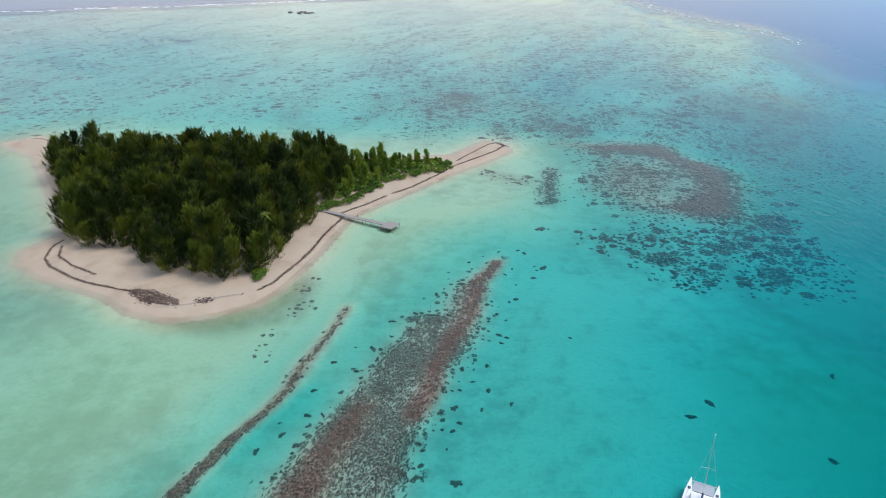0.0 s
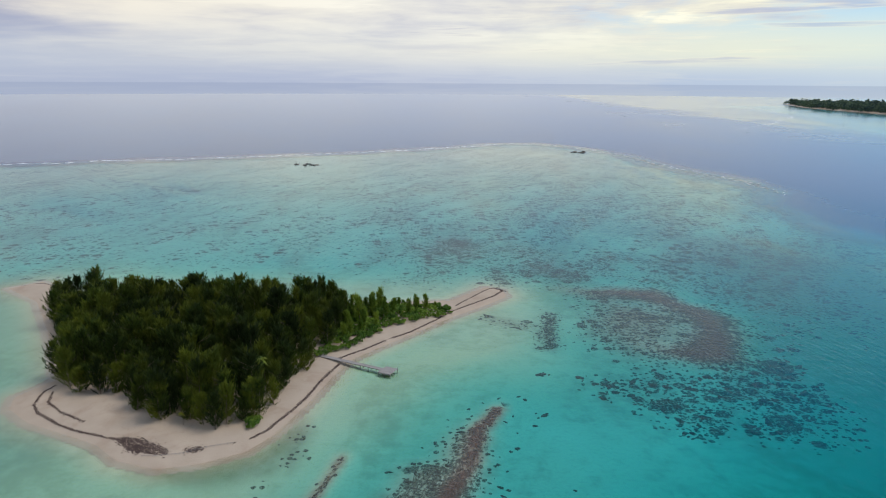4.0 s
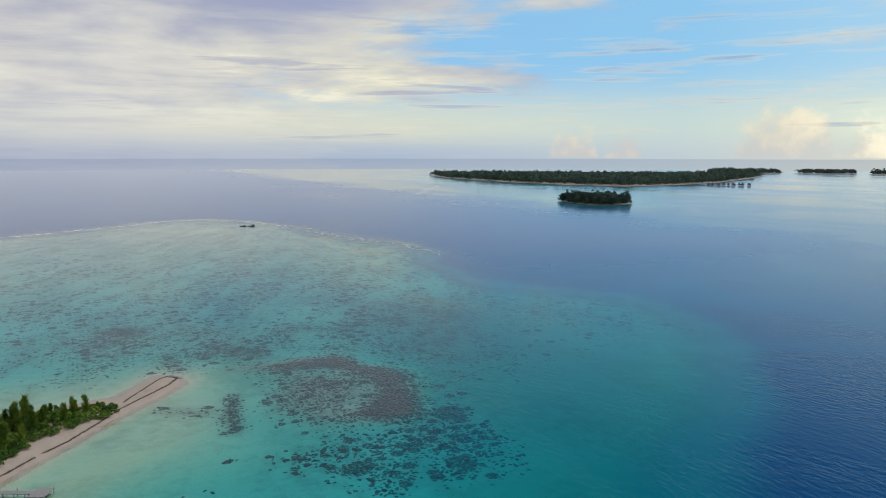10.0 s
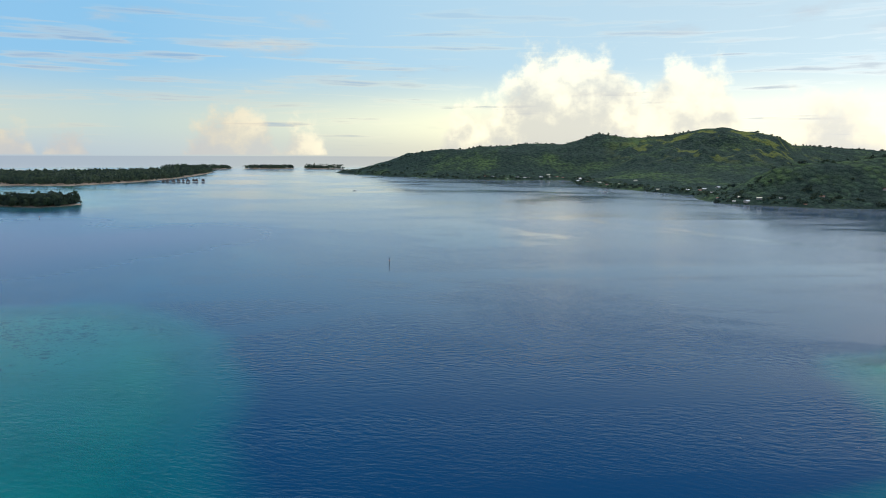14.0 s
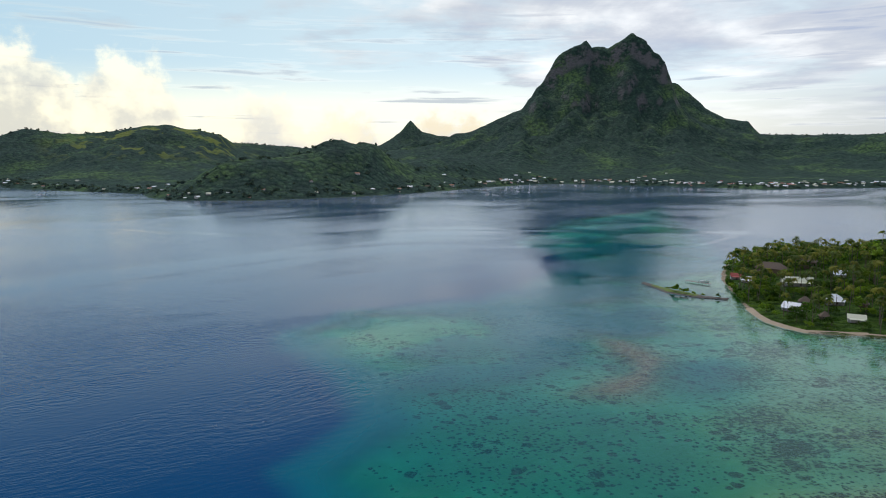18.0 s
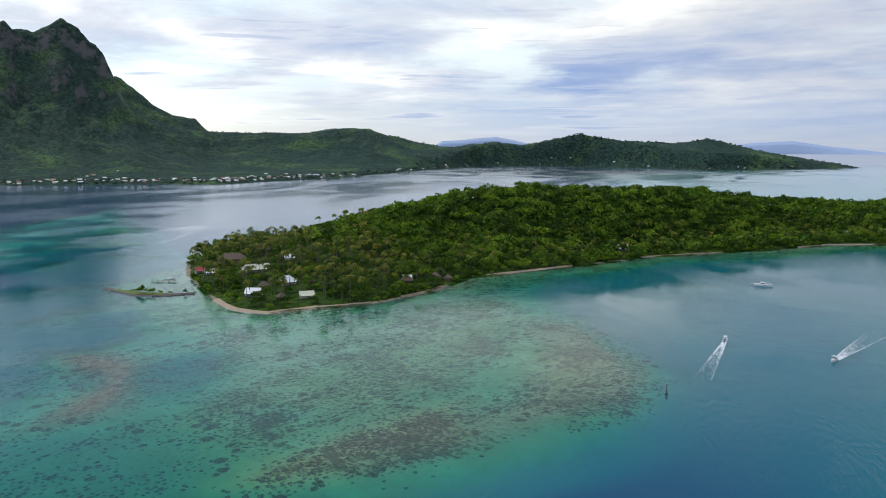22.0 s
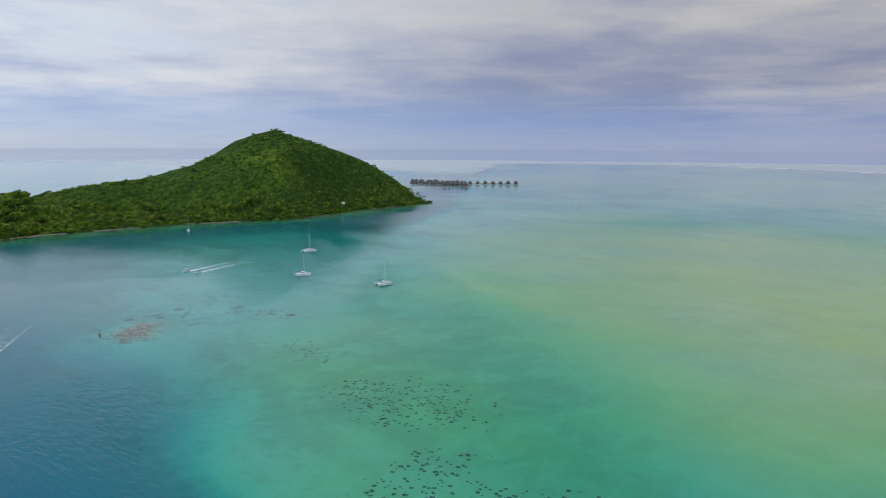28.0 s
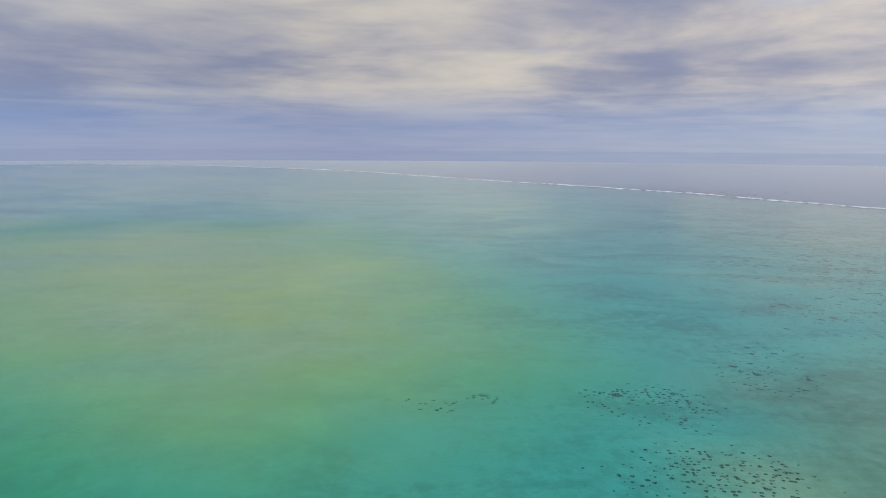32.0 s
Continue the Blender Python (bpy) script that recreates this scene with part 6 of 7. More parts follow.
def build_near_forest():
    r = np.random.default_rng(71)
    x, y = scatter(TOOP_SHORE, 7.2, r, 3.0)
    az = np.degrees(np.arctan2(x, y)) % 360
    dist = np.hypot(x, y)
    ridge = ridge_xyz(TOOP_RIDGE)
    rd = np.interp(az, [q[0] for q in TOOP_RIDGE], [q[2] for q in TOOP_RIDGE])
    keep = (dist < rd + np.where(az < 148, 190, 70)) & free_of_houses(x, y)
    x, y, dist, az = x[keep], y[keep], dist[keep], az[keep]
    z = toop_height(x, y)
    shore = inside(x, y, TOOP_SHORE)
    lawn = np.hypot((x - 318) / 1.3, y + 372) < 26
    keep = ~lawn | (r.random(len(x)) < 0.45)
    x, y, z, dist, az, shore = x[keep], y[keep], z[keep], dist[keep], az[keep], shore[keep]
    lowland = (z < 16) | (shore < 28)
    coco = lowland & (r.random(len(x)) < np.where(az < 150, 0.60, 0.26))
    # palms
    order = np.argsort(dist)
    pi = [i for i in order if coco[i]]
    for k, i in enumerate(pi[:230]):
        palm(int(r.integers(0, 4)), x[i], y[i], z[i] - 0.2, r.uniform(0.75, 1.2) * (1.1 if az[i] < 152 else 0.95), r.uniform(0, 360))
    for k in range(40):     # palms standing out on the rise and the far side of the point
        a = 130 + 19 * r.random()
        px_, py_ = polar(a, 545 + 105 * r.random())
        if inside(np.array([px_]), np.array([py_]), TOOP_SHORE)[0] < 6:
            continue
        palm(k, px_, py_, at_land(px_, py_, toop_height) + 1.5, r.uniform(1.0, 1.3), r.uniform(0, 360))
    kinds = [palm_leaves(r, 12, 3.8) for _ in range(4)]
    spots = [(x[i], y[i], z[i] + r.uniform(9, 14), r.uniform(0.8, 1.2), r.uniform(0, 6.28)) for i in pi[230:]]
    if spots:
        tagged(new("palm_belt", stamp(kinds, spots, "palm_belt", "palm_leaf")), "belt of coconut palms along the foot of the hill", "palms", kind="stuff")
    # bushes hanging over the waterline
    line = np.array([q for q in TOOP_SHORE[1:18]], float)
    bushes = [dome_leaves(r, 2.4, 3.2, 6, 12, 0.7) for _ in range(6)]
    spots = []
    for (ax, ay), (bx, by) in zip(line, line[1:]):
        for k in range(int(math.hypot(bx - ax, by - ay) / 2.6)):
            u = r.random()
            qx, qy = ax + (bx - ax) * u, ay + (by - ay) * u
            if fbm(np.array([qx]), np.array([qy]), 60, 3, 14)[0] < 0.42 or (250 < qx < 345):
                continue
            off = r.uniform(1.0, 7.0)
            nx, ny = polar(math.degrees(math.atan2(qx, qy)), off)
            if not free_of_houses(np.array([qx + nx]), np.array([qy + ny]))[0]:
                continue
            spots.append((qx + nx, qy + ny, at_land(qx + nx, qy + ny, toop_height) - 0.4, r.uniform(0.6, 1.5), r.uniform(0, 6.28)))
    spots += [(bx_, by_, 0.75, bs_, 0.5 * bx_) for bx_, by_, bs_ in ((392, -337, 1.5), (397, -337, 0.9), (386, -339, 1.1), (403, -337, 0.6), (380, -341, 0.7), (374, -344, 0.6), (366, -350, 0.8))]
    for _ in range(120):    # garden bushes between the houses on the point
        qx, qy = r.uniform(225, 420), r.uniform(-450, -335)
        if inside(np.array([qx]), np.array([qy]), TOOP_SHORE)[0] > 5 and free_of_houses(np.array([qx]), np.array([qy]))[0]:
            spots.append((qx, qy, at_land(qx, qy, toop_height) - 0.3, r.uniform(0.7, 1.9), r.uniform(0, 6.28)))
    tagged(new("shore_bushes", stamp(bushes, spots, "shore_bushes", "broad_leaf")), "low green bushes hanging over the waterline", "bushes", kind="stuff")
    # broad-leaved trees: the nearest as trees of their own, the rest as one wood
    bi = [i for i in order if not coco[i]]
    near = []
    for i in range(6):
        h, rad = r.uniform(6.5, 10), r.uniform(4.8, 6.6)
        t = make_tree("rain_tree", "broad green tree with a rounded leafy crown", trunk_mesh(r, h * 0.75, 0.3, limbs=6, reach=0.35),
                      leaf_mesh("crown", dome_leaves(r, rad, h, 15, 20, 0.75), "broad_leaf"), h * 0.15, "trees on the near island")
        near.append([t, False])
    for k, i in enumerate(bi[:260]):
        q = near[int(r.integers(0, 6))]
        m = pose(x[i], y[i], z[i] - 0.3, 0, 0, r.uniform(0, 360)) @ Matrix.Scale(r.uniform(0.55, 1.2) * (0.75 if shore[i] < 15 else 1.0) * (0.85 if az[i] < 150 else 1.0), 4)
        if q[1]:
            copy_thing(q[0], Matrix.Identity(4)).matrix_basis = m
        else:
            q[0].matrix_basis, q[1] = m, True
    crowns = [dome_leaves(r, r.uniform(4.8, 7.2), r.uniform(6.5, 9.5), 8, 11, 1.1) if k % 2 else dome_leaves(r, r.uniform(6.5, 9.0), 9.0, 9, 11, 1.1, 0.28) for k in range(12)]
    hill = az > 188
    open_ = (fbm(x, y, 75, 3, 33) > 0.515) & hill & (z > 18)
    bi = [i for i in bi if not open_[i] or r.random() < 0.10]
    spots = [(x[i], y[i], z[i] + r.uniform(-1.0, 0.8) - (2.2 if hill[i] else 0), r.uniform(0.5, 1.4) * ((0.5 if z[i] > 25 else 0.75) if hill[i] else 1.1), r.uniform(0, 6.28)) for i in bi[260:]]
    tagged(new("hill_forest", stamp(crowns, spots, "hill_forest", "broad_leaf")), "dense green forest canopy over the near island's hills", "forest", kind="stuff")
    return len(bi), len(pi)


build_near_forest()


# ---------------------------------------------------------------- low wooded islands beyond
def flat_island(name, label, poly, gap, size, r, trees=8.0, quads=(7, 8), leaf="needle_leaf", front=None):
    p = np.array(poly, float)
    lo, hi = p.min(0) - 20, p.max(0) + 20
    st = max(4.0, (hi - lo).max() / 160)

    def height(px, py):
        s = inside(px, py, poly)
        return np.clip(s * 0.12, -1.5, 2.5)

    tagged(rect_land("ground_" + name, (lo[0], hi[0], lo[1], hi[1]), st, height, -0.5, "beach_sand"), label, "island", kind="structure")
    x, y = scatter(poly, gap, r, size * 0.45)
    if front is not None:
        k = seg_dist(x, y, front, False)[0] < 800
        x, y = x[k], y[k]
    crowns = [dome_leaves(r, size, trees, quads[0], quads[1], size * 0.26, 0.75) for _ in range(6)]
    spots = [(a, b, 1.0 + r.uniform(0, 1.5) - 0.32 * trees, r.uniform(0.75, 1.25), r.uniform(0, 6.28)) for a, b in zip(x, y)]
    tagged(new(name + "_woods", stamp(crowns, spots, name + "_woods", leaf)), "dense dark green woods on a low sandy island", "forest", kind="stuff")


fr = np.random.default_rng(81)
AHUNA = [(925, 1262), (908, 1256), (900, 1206), (898, 1150), (905, 1122), (937, 1104), (985, 1110), (1012, 1140), (990, 1210), (955, 1255)]
flat_island("small_motu", "small sandy islet in the channel", AHUNA, 7.5, 6.5, fr, 24, (13, 14), "wood_leaf")
TEV_FRONT = [(1387, 2746), (1369, 2254), (1429, 1952), (1527, 1750), (1792, 1766), (2067, 1855), (2589, 2143)]
TEV = TEV_FRONT + [(2900, 2350), (2700, 2500), (2300, 2500), (1900, 2900), (1500, 3150)]
flat_island("long_motu", "long low sandy island with a pale beach", TEV, 19, 14, fr, 26, (6, 6), "wood_leaf", front=TEV_FRONT)
NORTH_MOTUS = [[polar(47.0, 4300), polar(49.5, 4200), polar(52.3, 4300), polar(52.2, 4450), polar(48, 4600)],
               [polar(53.0, 4350), polar(55.5, 4250), polar(57.3, 4350), polar(56.8, 4480), polar(54, 4520)],
               [polar(57.7, 4330), polar(59.5, 4280), polar(61.2, 4330), polar(60.4, 4450), polar(58, 4470)]]
for q in NORTH_MOTUS:
    flat_island("north_motu", "distant low wooded island on the northern reef", q, 22, 14, fr, 26, (6, 6), "wood_leaf")


def distant_ridge(name, pts, r=4890):
    a0, a1 = pts[0][0], pts[-1][0]
    az = np.linspace(a0, a1, 90)
    el = np.interp(az, [q[0] for q in pts], [q[1] for q in pts]) + 0.05 * (fbm(az * 3, az * 0, 1.0, 4, 6) - 0.5)
    rows = []
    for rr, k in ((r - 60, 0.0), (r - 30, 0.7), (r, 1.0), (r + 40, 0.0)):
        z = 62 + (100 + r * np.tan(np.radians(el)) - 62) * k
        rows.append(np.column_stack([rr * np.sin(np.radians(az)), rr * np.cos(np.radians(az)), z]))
    tagged(new(name, mesh_np(name, np.concatenate(rows), grid_faces(4, 90), mat="haze_blue")), "mountain island on the horizon, distance haze in its faint blue colour", "mountain", kind="structure")


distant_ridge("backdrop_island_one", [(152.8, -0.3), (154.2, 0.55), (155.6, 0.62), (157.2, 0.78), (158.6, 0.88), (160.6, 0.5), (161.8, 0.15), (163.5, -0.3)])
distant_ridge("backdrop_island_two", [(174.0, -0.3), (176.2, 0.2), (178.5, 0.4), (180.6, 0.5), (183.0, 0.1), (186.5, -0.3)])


# trees along the shore and lower slopes of the main island
def build_main_trees():
    r = np.random.default_rng(91)
    strip = MAIN_SHORE[0:27]
    vs = []
    for (ax, ay), (bx, by) in zip(strip, strip[1:]):
        L = math.hypot(bx - ax, by - ay)
        n = int(L / 5.5)
        for k in range(n):
            t = (k + r.random()) / n
            off = abs(r.normal(0, 45)) + 4
            nx, ny = -(by - ay) / L, (bx - ax) / L
            vs.append((ax + (bx - ax) * t + nx * off, ay + (by - ay) * t + ny * off))
    v = np.array(vs)
    s = inside(v[:, 0], v[:, 1], MAIN_SHORE)
    v = v[s > 6]
    z = main_height(v[:, 0], v[:, 1])
    crowns = [dome_leaves(r, r.uniform(4.5, 7), 9, 7, 7, 1.9) for _ in range(8)]
    spots = [(a, b, c - 6, r.uniform(0.7, 1.3), r.uniform(0, 6.28)) for (a, b), c in zip(v, z)]
    tagged(new("shore_woods", stamp(crowns, spots, "shore_woods", "wood_leaf")), "dark green trees along the main island's shore and cape", "forest", kind="stuff")
    # trees breaking the skyline of the ridges
    spots = []
    for ridge in (RIDGE_NORTH, RIDGE_SOUTH, RIDGE_CAPE):
        pts = ridge_xyz(ridge)
        for a, b in zip(pts, pts[1:]):
            if max(a[2], b[2]) > 200:
                continue
            n = int(math.hypot(b[0] - a[0], b[1] - a[1]) / 14)
            for k in range(n):
                t = (k + r.random()) / n
                qx, qy = a[0] + (b[0] - a[0]) * t + r.normal(0, 8), a[1] + (b[1] - a[1]) * t + r.normal(0, 8)
                spots.append((qx, qy, at_land(qx, qy, main_height) - 5, r.uniform(0.6, 1.3), r.uniform(0, 6.28)))
    tagged(new("ridge_trees", stamp(crowns, spots, "ridge_trees", "wood_leaf")), "dark trees along the ridges of the main island", "forest", kind="stuff")


build_main_trees()


def build_village():
    r = np.random.default_rng(101)
    looks = [("white_roof", "small white village house with a pale roof by the shore"), ("pale_roof", "village house with a cream roof by the shore"),
             ("rust_roof", "village house with a rusty brown roof by the shore"), ("red_roof", "village house with a red roof by the shore")]
    kinds = [house(label, 13, 9, 4.0, roof, rise=2.4, porch=False, group="village houses") for roof, label in looks]
    used = [False] * 4
    spots = []
    for i0, i1, n, deep in ((10, 13, 12, 40), (13, 15, 34, 60), (15, 20, 150, 110), (20, 24, 24, 18), (2, 6, 26, 50), (6, 10, 14, 40), (24, 27, 8, 14)):
        seg = MAIN_SHORE[i0:i1 + 1]
        for k in range(n):
            u = r.random() * (len(seg) - 1)
            j = int(u)
            (ax, ay), (bx, by) = seg[j], seg[j + 1]
            L = math.hypot(bx - ax, by - ay)
            off = 12 + abs(r.normal(0, deep * 0.4)) * (1 if r.random() < 0.75 else 3)
            spots.append((ax + (bx - ax) * (u - j) - (by - ay) / L * off, ay + (by - ay) * (u - j) + (bx - ax) / L * off))
    for x, y in spots:
        if inside(np.array([x]), np.array([y]), MAIN_SHORE)[0] < 6:
            continue
        k = int(r.choice(4, p=(0.45, 0.3, 0.17, 0.08)))
        m = pose(x, y, at_land(x, y, main_height) - 2.5, 0, 0, facing(x, y) + r.normal(0, 30)) @ Matrix.Scale(r.uniform(0.45, 0.95), 4)
        if used[k]:
            copy_thing(kinds[k], Matrix.Identity(4)).matrix_basis = m
        else:
            kinds[k].matrix_basis, used[k] = m, True
    t = house("large thatched pier restaurant with a pointed roof", 26, 16, 4.0, "thatch", "wood_wall", "hip", 9.0, False)
    x, y = 1672, -628
    t.matrix_basis = pose(x, y, 1.2, 0, 0, facing(x, y))


build_village()


# ---------------------------------------------------------------- overwater bungalows
def build_bungalows():
    r = np.random.default_rng(111)

    def bungalow():
        t = thing("overwater_bungalow", "overwater bungalow on stilts with a steep grey thatched roof", "bungalow", group="overwater bungalows")
        part("wall", box("wood_wall", (0, 0, 3.6, 8, 8, 3.2)), t)
        part("roof", (hip(8, 8, 4.8, 10.5, 1.4), "grey_thatch"), t)
        part("deck", box("weathered_plank", (0, -2.5, 1.9, 10, 14, 0.3)), t)
        for x in (-4, 4):
            for y in (-8, 0, 4):
                part("stilt", rod("weathered_plank", (x, y, -2), (x, y, 1.8), 0.22), t)
        part("door", box("dark_glass", (0, -4.05, 3.2, 2.4, 0.1, 2.3)), t)
        return t

    kind, first = bungalow(), True
    spots = []
    for k in range(30):
        az = 216.3 + 4.3 * (k % 15) / 14 + r.normal(0, 0.05)
        spots.append((az, (1830 if k < 15 else 1910) + r.normal(0, 12) - 6 * (k % 15)))
    for k in range(7):
        spots.append((221.0 + 0.62 * k, 1830))
    for k in range(9):
        spots.append((52.3 - 0.35 * k + r.normal(0, 0.05) - 2.2, 2480 + r.normal(0, 25)))
    for az, d in spots:
        x, y = polar(az, d)
        m = pose(x, y, 0, 0, 0, facing(x, y) + r.normal(0, 12)) @ Matrix.Scale(r.uniform(0.95, 1.15), 4)
        if first:
            kind.matrix_basis, first = m, False
        else:
            copy_thing(kind, Matrix.Identity(4)).matrix_basis = m
    pier = thing("pier_walkway", "long wooden walkway linking the overwater bungalows", "pier")
    a, b = polar(216.3, 1870), polar(224.7, 1842)
    part("deck", rod("weathered_plank", (*a, 1.9), (*b, 1.9), 0.9, 0.9, 4), pier)
    for k in range(20):
        x, y = a[0] + (b[0] - a[0]) * k / 19, a[1] + (b[1] - a[1]) * k / 19
        part("pile", rod("weathered_plank", (x, y, -2), (x, y, 1.8), 0.25), pier)


build_bungalows()


# ---------------------------------------------------------------- boats
def hull_sections(L, B, H, bow=0.0, stern=0.75, n=7):
    out = []
    for i in range(n):
        t = i / (n - 1)
        w = B / 2 * (stern + (1 - stern) * math.sin(min(1, t * 2) * math.pi / 2)) * (1 - max(0, (t - 0.45) / 0.55) ** 1.8 * 0.97)
        x = L * (t - 0.5)
        sheer = H * (0.9 + 0.25 * t * t)
        keel = -0.35 + 0.3 * max(0, t - 0.7)
        out.append([(x, -w, sheer), (x, -w * 0.92, 0.1), (x, -w * 0.45, keel), (x, w * 0.45, keel), (x, w * 0.92, 0.1), (x, w, sheer)])
    return out


def shifted(sections, dy):
    return [[(x, y + dy, z) for x, y, z in s] for s in sections]


def catamaran(label, L=12.0, B=6.8, mast=17.5, cover="navy_cloth", rig=True):
    t = thing("catamaran", label, "catamaran", group="moored boats")
    for s in (-1, 1):
        h = part("hull", loft("white_hull", shifted(hull_sections(L, 1.7, 1.35), s * (B / 2 - 0.85))), t)
        part("hatch", box("dark_glass", (L * 0.25, s * (B / 2 - 0.85), 1.52, 0.6, 0.5, 0.05)), h)
        part("hull_window", box("dark_glass", (L * 0.05, s * (B / 2 - 0.03), 1.0, 1.8, 0.06, 0.3)), h)
    part("bridge_deck", box("white_hull", (-L * 0.1, 0, 1.05, L * 0.62, B - 2.6, 0.5), bevel=0.06), t)
    part("trampoline", box("grey_deck", (L * 0.32, 0, 1.22, L * 0.24, B - 2.9, 0.05)), t, "grey net between the bows")
    part("front_beam", rod("alloy", (L * 0.44, -B / 2 + 0.85, 1.3), (L * 0.44, B / 2 - 0.85, 1.3), 0.11), t)
    cabin = part("cabin", loft("white_hull", [[(x, -w, 1.2), (x, -w * 0.9, z), (x, w * 0.9, z), (x, w, 1.2)] for x, w, z in
                                              ((-L * 0.16, B * 0.31, 2.6), (0.0, B * 0.31, 2.65), (L * 0.12, B * 0.28, 2.3), (L * 0.2, B * 0.24, 1.5))]), t)
    part("windscreen", box("dark_glass", (L * 0.155, 0, 2.0, 0.1, B * 0.46, 0.55, 0, 0, -50)), cabin)
    for s in (-1, 1):
        part("side_window", box("dark_glass", (-L * 0.03, s * B * 0.300, 2.05, L * 0.2, 0.06, 0.45)), cabin)
    part("bimini", box(cover, (-L * 0.27, 0, 3.05, L * 0.2, B * 0.55, 0.1), bevel=0.03), t, "cloth sun cover")
    for s in (-1, 1):
        for x in (-0.35, -0.19):
            part("bimini_post", rod("alloy", (L * x, s * B * 0.24, 1.2), (L * x, s * B * 0.24, 3.0), 0.03, None, 5), t)
    if rig:
        m = part("mast", rod("alloy", (L * 0.06, 0, 2.3), (L * 0.05, 0, mast), 0.13, 0.08, 8), t)
        for s in (-1, 1):
            part("spreader", rod("alloy", (L * 0.058, 0, mast * 0.55), (L * 0.03, s * 1.3, mast * 0.56), 0.04, 0.03, 5), m)
        part("masthead", box("white_hull", (L * 0.05, 0, mast + 0.1, 0.5, 0.12, 0.15)), m)
        bo = part("boom", rod("alloy", (L * 0.05, 0, 3.3), (-L * 0.38, 0, 3.5), 0.09, 0.08, 6), t)
        part("furled_sail", rod(cover, (L * 0.02, 0, 3.55), (-L * 0.36, 0, 3.72), 0.2, 0.13, 7), bo, "furled sail under a cloth cover")
        part("forestay", rod(cover, (L * 0.44, 0, 1.4), (L * 0.06, 0, mast * 0.9), 0.07, 0.05, 5), t, "rolled foresail")
        for s in (-1, 1):
            part("shroud", rod("alloy", (-L * 0.02, s * (B / 2 - 0.3), 1.5), (L * 0.05, 0, mast * 0.88), 0.02, None, 4), t)
    for s in (-1, 1):
        for k in range(4):
            part("stanchion", rod("alloy", (L * (0.35 - 0.2 * k), s * (B / 2 - 0.15), 1.4), (L * (0.35 - 0.2 * k), s * (B / 2 - 0.15), 2.0), 0.025, None, 4), t)
    part("dinghy", loft("grey_deck", [[(x, y + 0, z + 0.2) for x, y, z in s] for s in
                                      [[(q[0] * 1.0 - L * 0.56, q[1], q[2] * 0.5 + 0.6) for q in sec] for sec in hull_sections(2.8, 1.4, 0.7)]]), t, "grey rubber dinghy")
    return t


def sailboat(label, L=11.0, mast=15.0):
    t = thing("sailboat", label, "sailboat", group="moored boats")
    part("hull", loft("white_hull", hull_sections(L, 3.5, 1.3, stern=0.7)), t)
    part("deck", box("grey_deck", (-L * 0.05, 0, 1.3, L * 0.7, 2.0, 0.06)), t)
    c = part("cabin", box("white_hull", (L * 0.03, 0, 1.55, L * 0.36, 1.7, 0.5), bevel=0.1), t)
    for s in (-1, 1):
        part("window", box("dark_glass", (L * 0.03, s * 0.86, 1.6, L * 0.22, 0.04, 0.22)), c)
    part("mast", rod("alloy", (L * 0.1, 0, 1.5), (L * 0.1, 0, mast), 0.11, 0.07, 8), t)
    b = part("boom", rod("alloy", (L * 0.1, 0, 2.5), (-L * 0.28, 0, 2.6), 0.08, 0.07, 6), t)
    part("furled_sail", rod("navy_cloth", (L * 0.07, 0, 2.72), (-L * 0.26, 0, 2.8), 0.17, 0.11, 7), b)
    part("forestay", rod("alloy", (L * 0.47, 0, 1.4), (L * 0.1, 0, mast * 0.95), 0.05, 0.04, 5), t)
    part("backstay", rod("alloy", (-L * 0.48, 0, 1.3), (L * 0.1, 0, mast * 0.98), 0.02, None, 4), t)
    return t


def speedboat(label, L=7.0, top=True):
    t = thing("speedboat", label, "speedboat", group="small motor boats")
    part("hull", loft("white_hull", hull_sections(L, 2.4, 0.95, stern=0.85)), t)
    part("cockpit", box("grey_deck", (-L * 0.1, 0, 0.85, L * 0.55, 1.7, 0.12)), t)
    part("console", box("white_hull", (0, 0, 1.2, 0.8, 0.9, 0.8), bevel=0.08), t)
    part("windscreen", box("dark_glass", (0.45, 0, 1.75, 0.06, 0.9, 0.35, 0, 0, -25)), t)
    part("outboard_motor", box("black_rubber", (-L * 0.52, 0, 0.75, 0.5, 0.55, 1.1), bevel=0.08), t, "black outboard motor")
    part("seat", box("navy_cloth", (-L * 0.25, 0, 1.05, 0.6, 1.4, 0.35), bevel=0.05), t)
    if top:
        part("sun_roof", box("white_hull", (-0.2, 0, 2.5, 2.2, 1.8, 0.08)), t)
        for x in (-1.1, 0.7):
            for s in (-0.75, 0.75):
                part("roof_post", rod("alloy", (x, s, 0.9), (x, s, 2.46), 0.03, None, 5), t)
    return t


def put_boat(t, x, y, heading, tilt=0.0):
    """heading: bearing of the bow, clockwise from +y."""
    t.matrix_basis = pose(x, y, 0.0, 0, -tilt, 90 - heading)
    return t


put_boat(catamaran("white sailing catamaran with a grey bow net at anchor", 12.5, 6.8, 17.0), 48.2, 97.3, 26)
put_boat(catamaran("white sailing catamaran with a tall bare mast at anchor", 14, 7.4, 21), -314, -594, 262)
put_boat(catamaran("white sailing catamaran with a dark sun cover at anchor", 11.5, 6.5, 17), -251, -485, 300)
put_boat(catamaran("white catamaran with a green sun cover at anchor", 12, 6.5, 16, "teal_cloth"), -280, -416, 275)
put_boat(catamaran("distant white sailing catamaran on the pale lagoon", 14, 7.5, 19), -925, -780, 250)
put_boat(catamaran("low white motor catamaran at anchor off the wooded shore", 13, 6, 1, rig=False), 7, -556, 265)
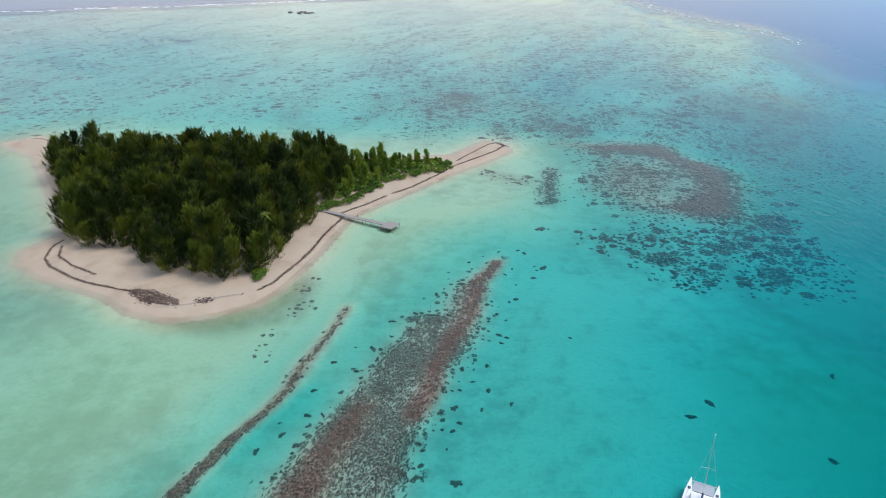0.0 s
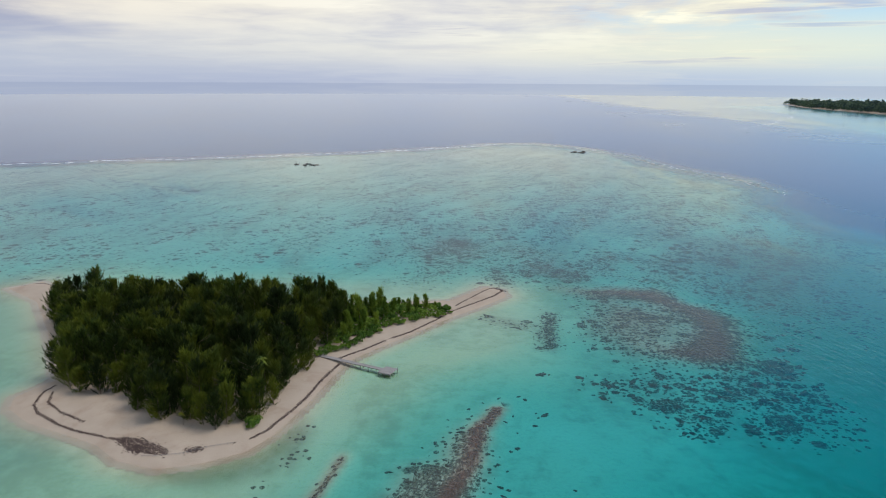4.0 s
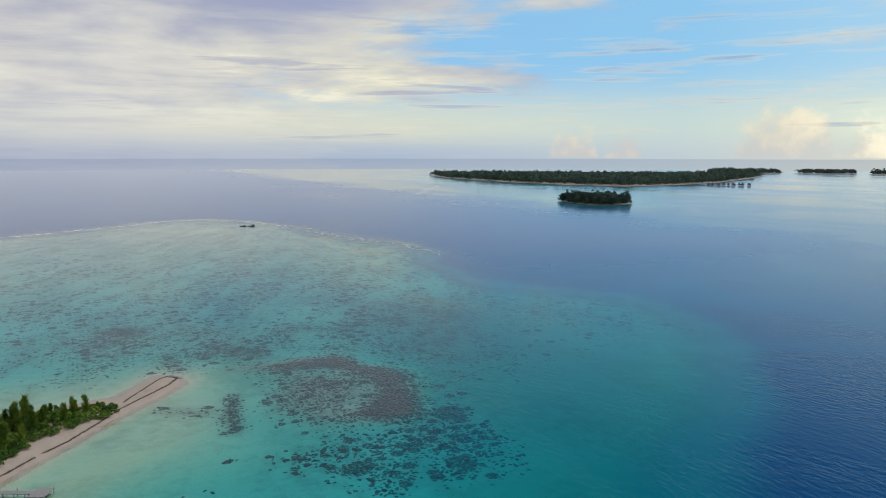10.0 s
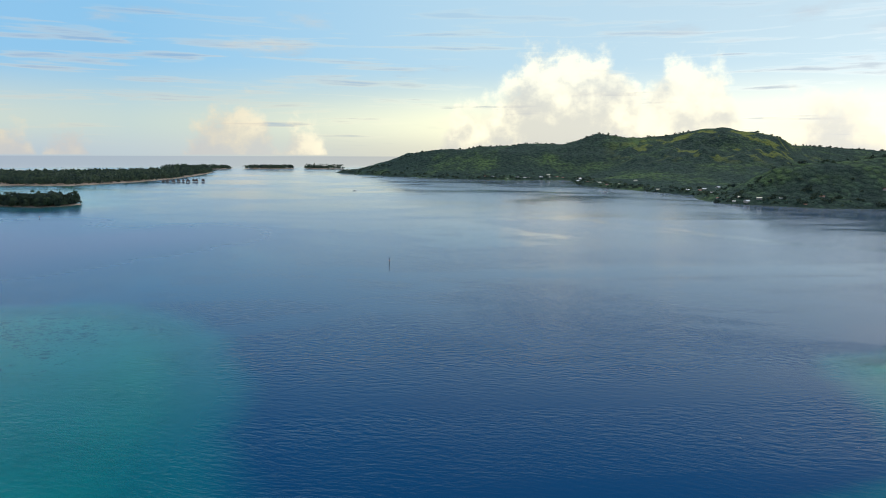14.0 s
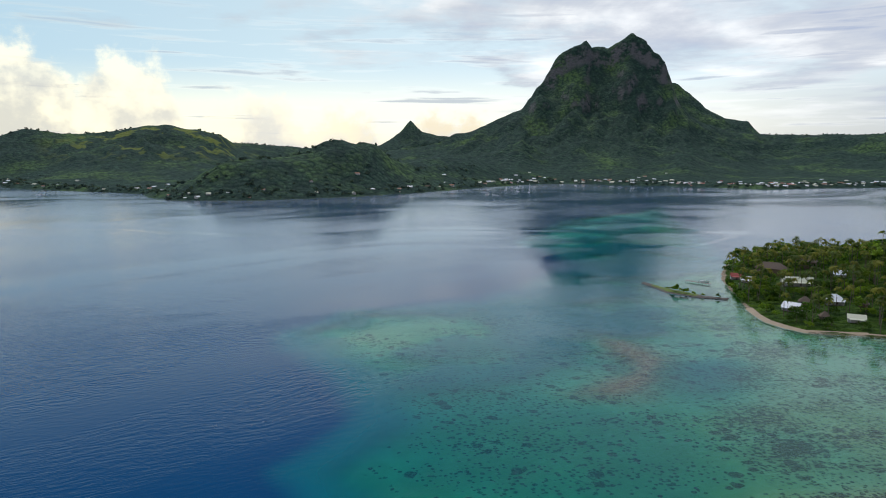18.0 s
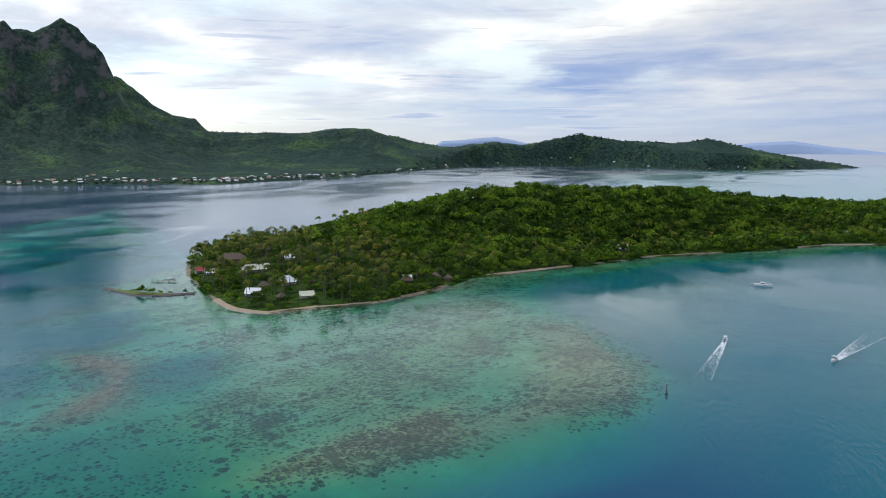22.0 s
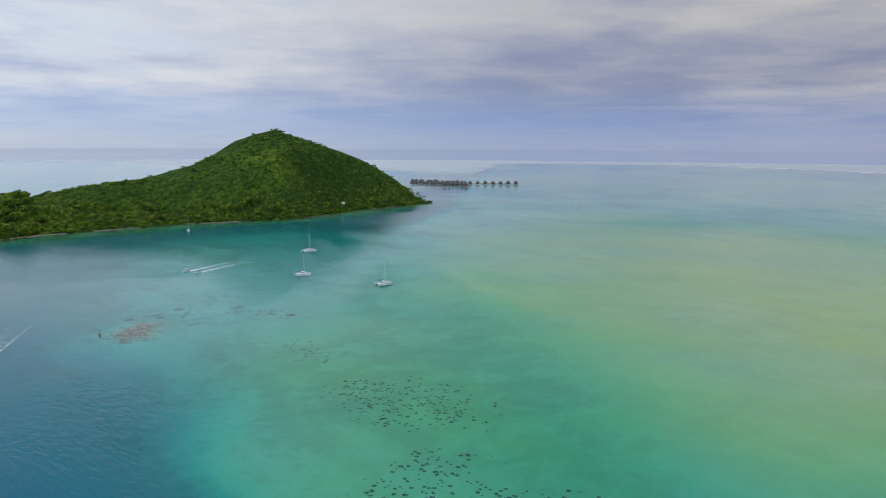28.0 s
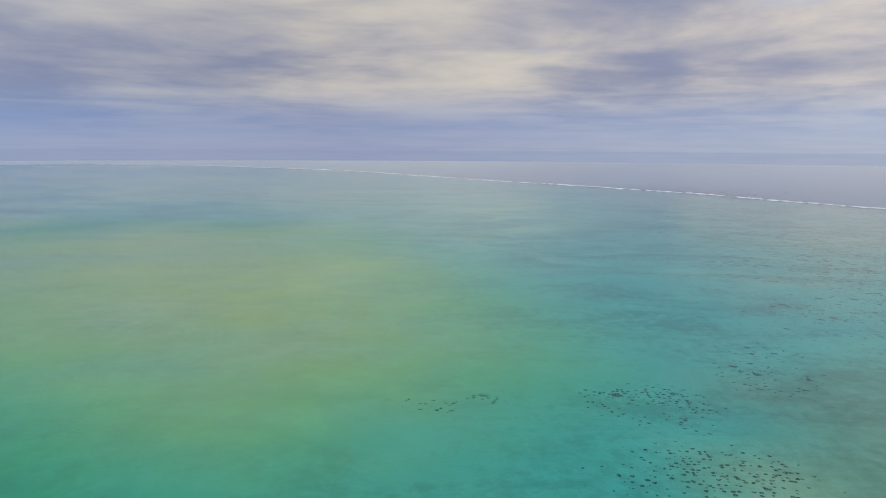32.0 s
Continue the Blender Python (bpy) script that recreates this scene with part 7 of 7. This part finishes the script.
put_boat(sailboat("white sailing boat moored close under the wooded hill", 11, 15), -277, -819, 200)
put_boat(sailboat("distant white yacht sailing outside the barrier reef", 16, 22), -1680, 650, 330)
for k, (x, y) in enumerate([(1550, -731), (1440, -706), (1549, -822), (1513, -834), (1640, -690), (1605, -665)]):
    put_boat(sailboat("white sailing boat moored off the village", 16, 24), x, y, 40 * k + 15)
put_boat(catamaran("big white tour catamaran moored off the village", 18, 9, 5, rig=False), 1470, -700, 120)
put_boat(catamaran("white ferry catamaran lying off the northern bay", 26, 9, 5, rig=False), 1850, 262, 60)
put_boat(speedboat("dark small launch crossing the channel", 12), 1630, 874, 350)
for x, y, hd in ((-28, -369, 20), (21, -385, 184), (-183, -552, 62), (-188, -542, 62)):
    put_boat(speedboat("small white speedboat running over the lagoon", 7.5), x, y, hd, 3)
for x, y in ((418, -385), (396, -398), (285, -352)):
    put_boat(speedboat("small white launch tied up by the shore", 6.5, False), x, y, br.uniform(0, 360))


def wake(x, y, heading, length, width, r):
    """Torn white ribbons of foam behind a running boat: two diverging lines and a churned middle."""
    a = radians(heading)
    ux, uy = -math.sin(a), -math.cos(a)
    vx, vy = -uy, ux
    vs, fs, at = [], [], 0
    for lane in (-1, -0.93, -0.8, -0.6, -0.35, -0.1, 0.1, 0.3, 0.55, 0.78, 0.92, 1):
        n = int(length / 0.7)
        last = False
        drift = r.normal(0, 0.1)
        for k in range(n + 1):
            t = k / n
            d = 2.5 + t * length
            off = lane * (0.8 + width * t ** 0.8) + drift * t * 6 + r.normal(0, 0.07 + 0.12 * t)
            w = (0.20 * (1 - t) + 0.06) * r.uniform(0.3, 1.4)
            cx, cy = x + ux * d, y + uy * d
            vs += [(cx + vx * (off - w), cy + vy * (off - w), 0.03), (cx + vx * off, cy + vy * off, 0.05 + 0.25 * w), (cx + vx * (off + w), cy + vy * (off + w), 0.03)]
            here = r.random() > (0.03 + 0.40 * t if abs(lane) > 0.9 else 0.10 + 0.62 * t)
            if k and last and here:
                fs += [(at - 3, at, at + 1, at - 2), (at - 2, at + 1, at + 2, at - 1)]
            last = here
            at += 3
    return tagged(new("boat_wake", mesh_np("boat_wake", np.array(vs), np.array(fs), mat="sea_foam", smooth_shade=False)),
                  "white foaming wake spreading behind a speedboat", "wake", kind="stuff")


wr = np.random.default_rng(121)
wake(-28, -369, 20, 75, 5, wr)
wake(21, -385, 184, 68, 2.2, wr)
wake(-183, -552, 62, 60, 3, wr)
wake(-188, -542, 62, 60, 3, wr)
wake(1630, 874, 350, 120, 6, wr)


# ---------------------------------------------------------------- channel marks
def channel_mark(x, y, h, colour="orange_paint"):
    t = thing("channel_marker", "thin channel marker post standing in the lagoon", "marker", group="channel markers")
    part("pole", rod("black_rubber", (0, 0, -3), (0, 0, h), 0.05 * h, 0.035 * h, 8), t)
    part("collar", rod(colour, (0, 0, h * 0.55), (0, 0, h * 0.75), 0.07 * h, 0.07 * h, 8), t, "painted band")
    part("top_mark", rod("black_rubber", (0, 0, h), (0, 0, h * 1.2), 0.1 * h, 0.02, 8), t)
    part("footing", rod("dark_stone", (0, 0, -2.5), (0, 0, 0.4), 0.7, 0.55, 8), t)
    t.location = (x, y, 0)


for x, y, h in ((37, -289, 3.2), (-84, -394, 2.2), (564, 268, 5.5), (823, 748, 3.0), (743, 920, 6.5), (1095, 1840, 8), (960, 1700, 7)):
    channel_mark(x, y, h)
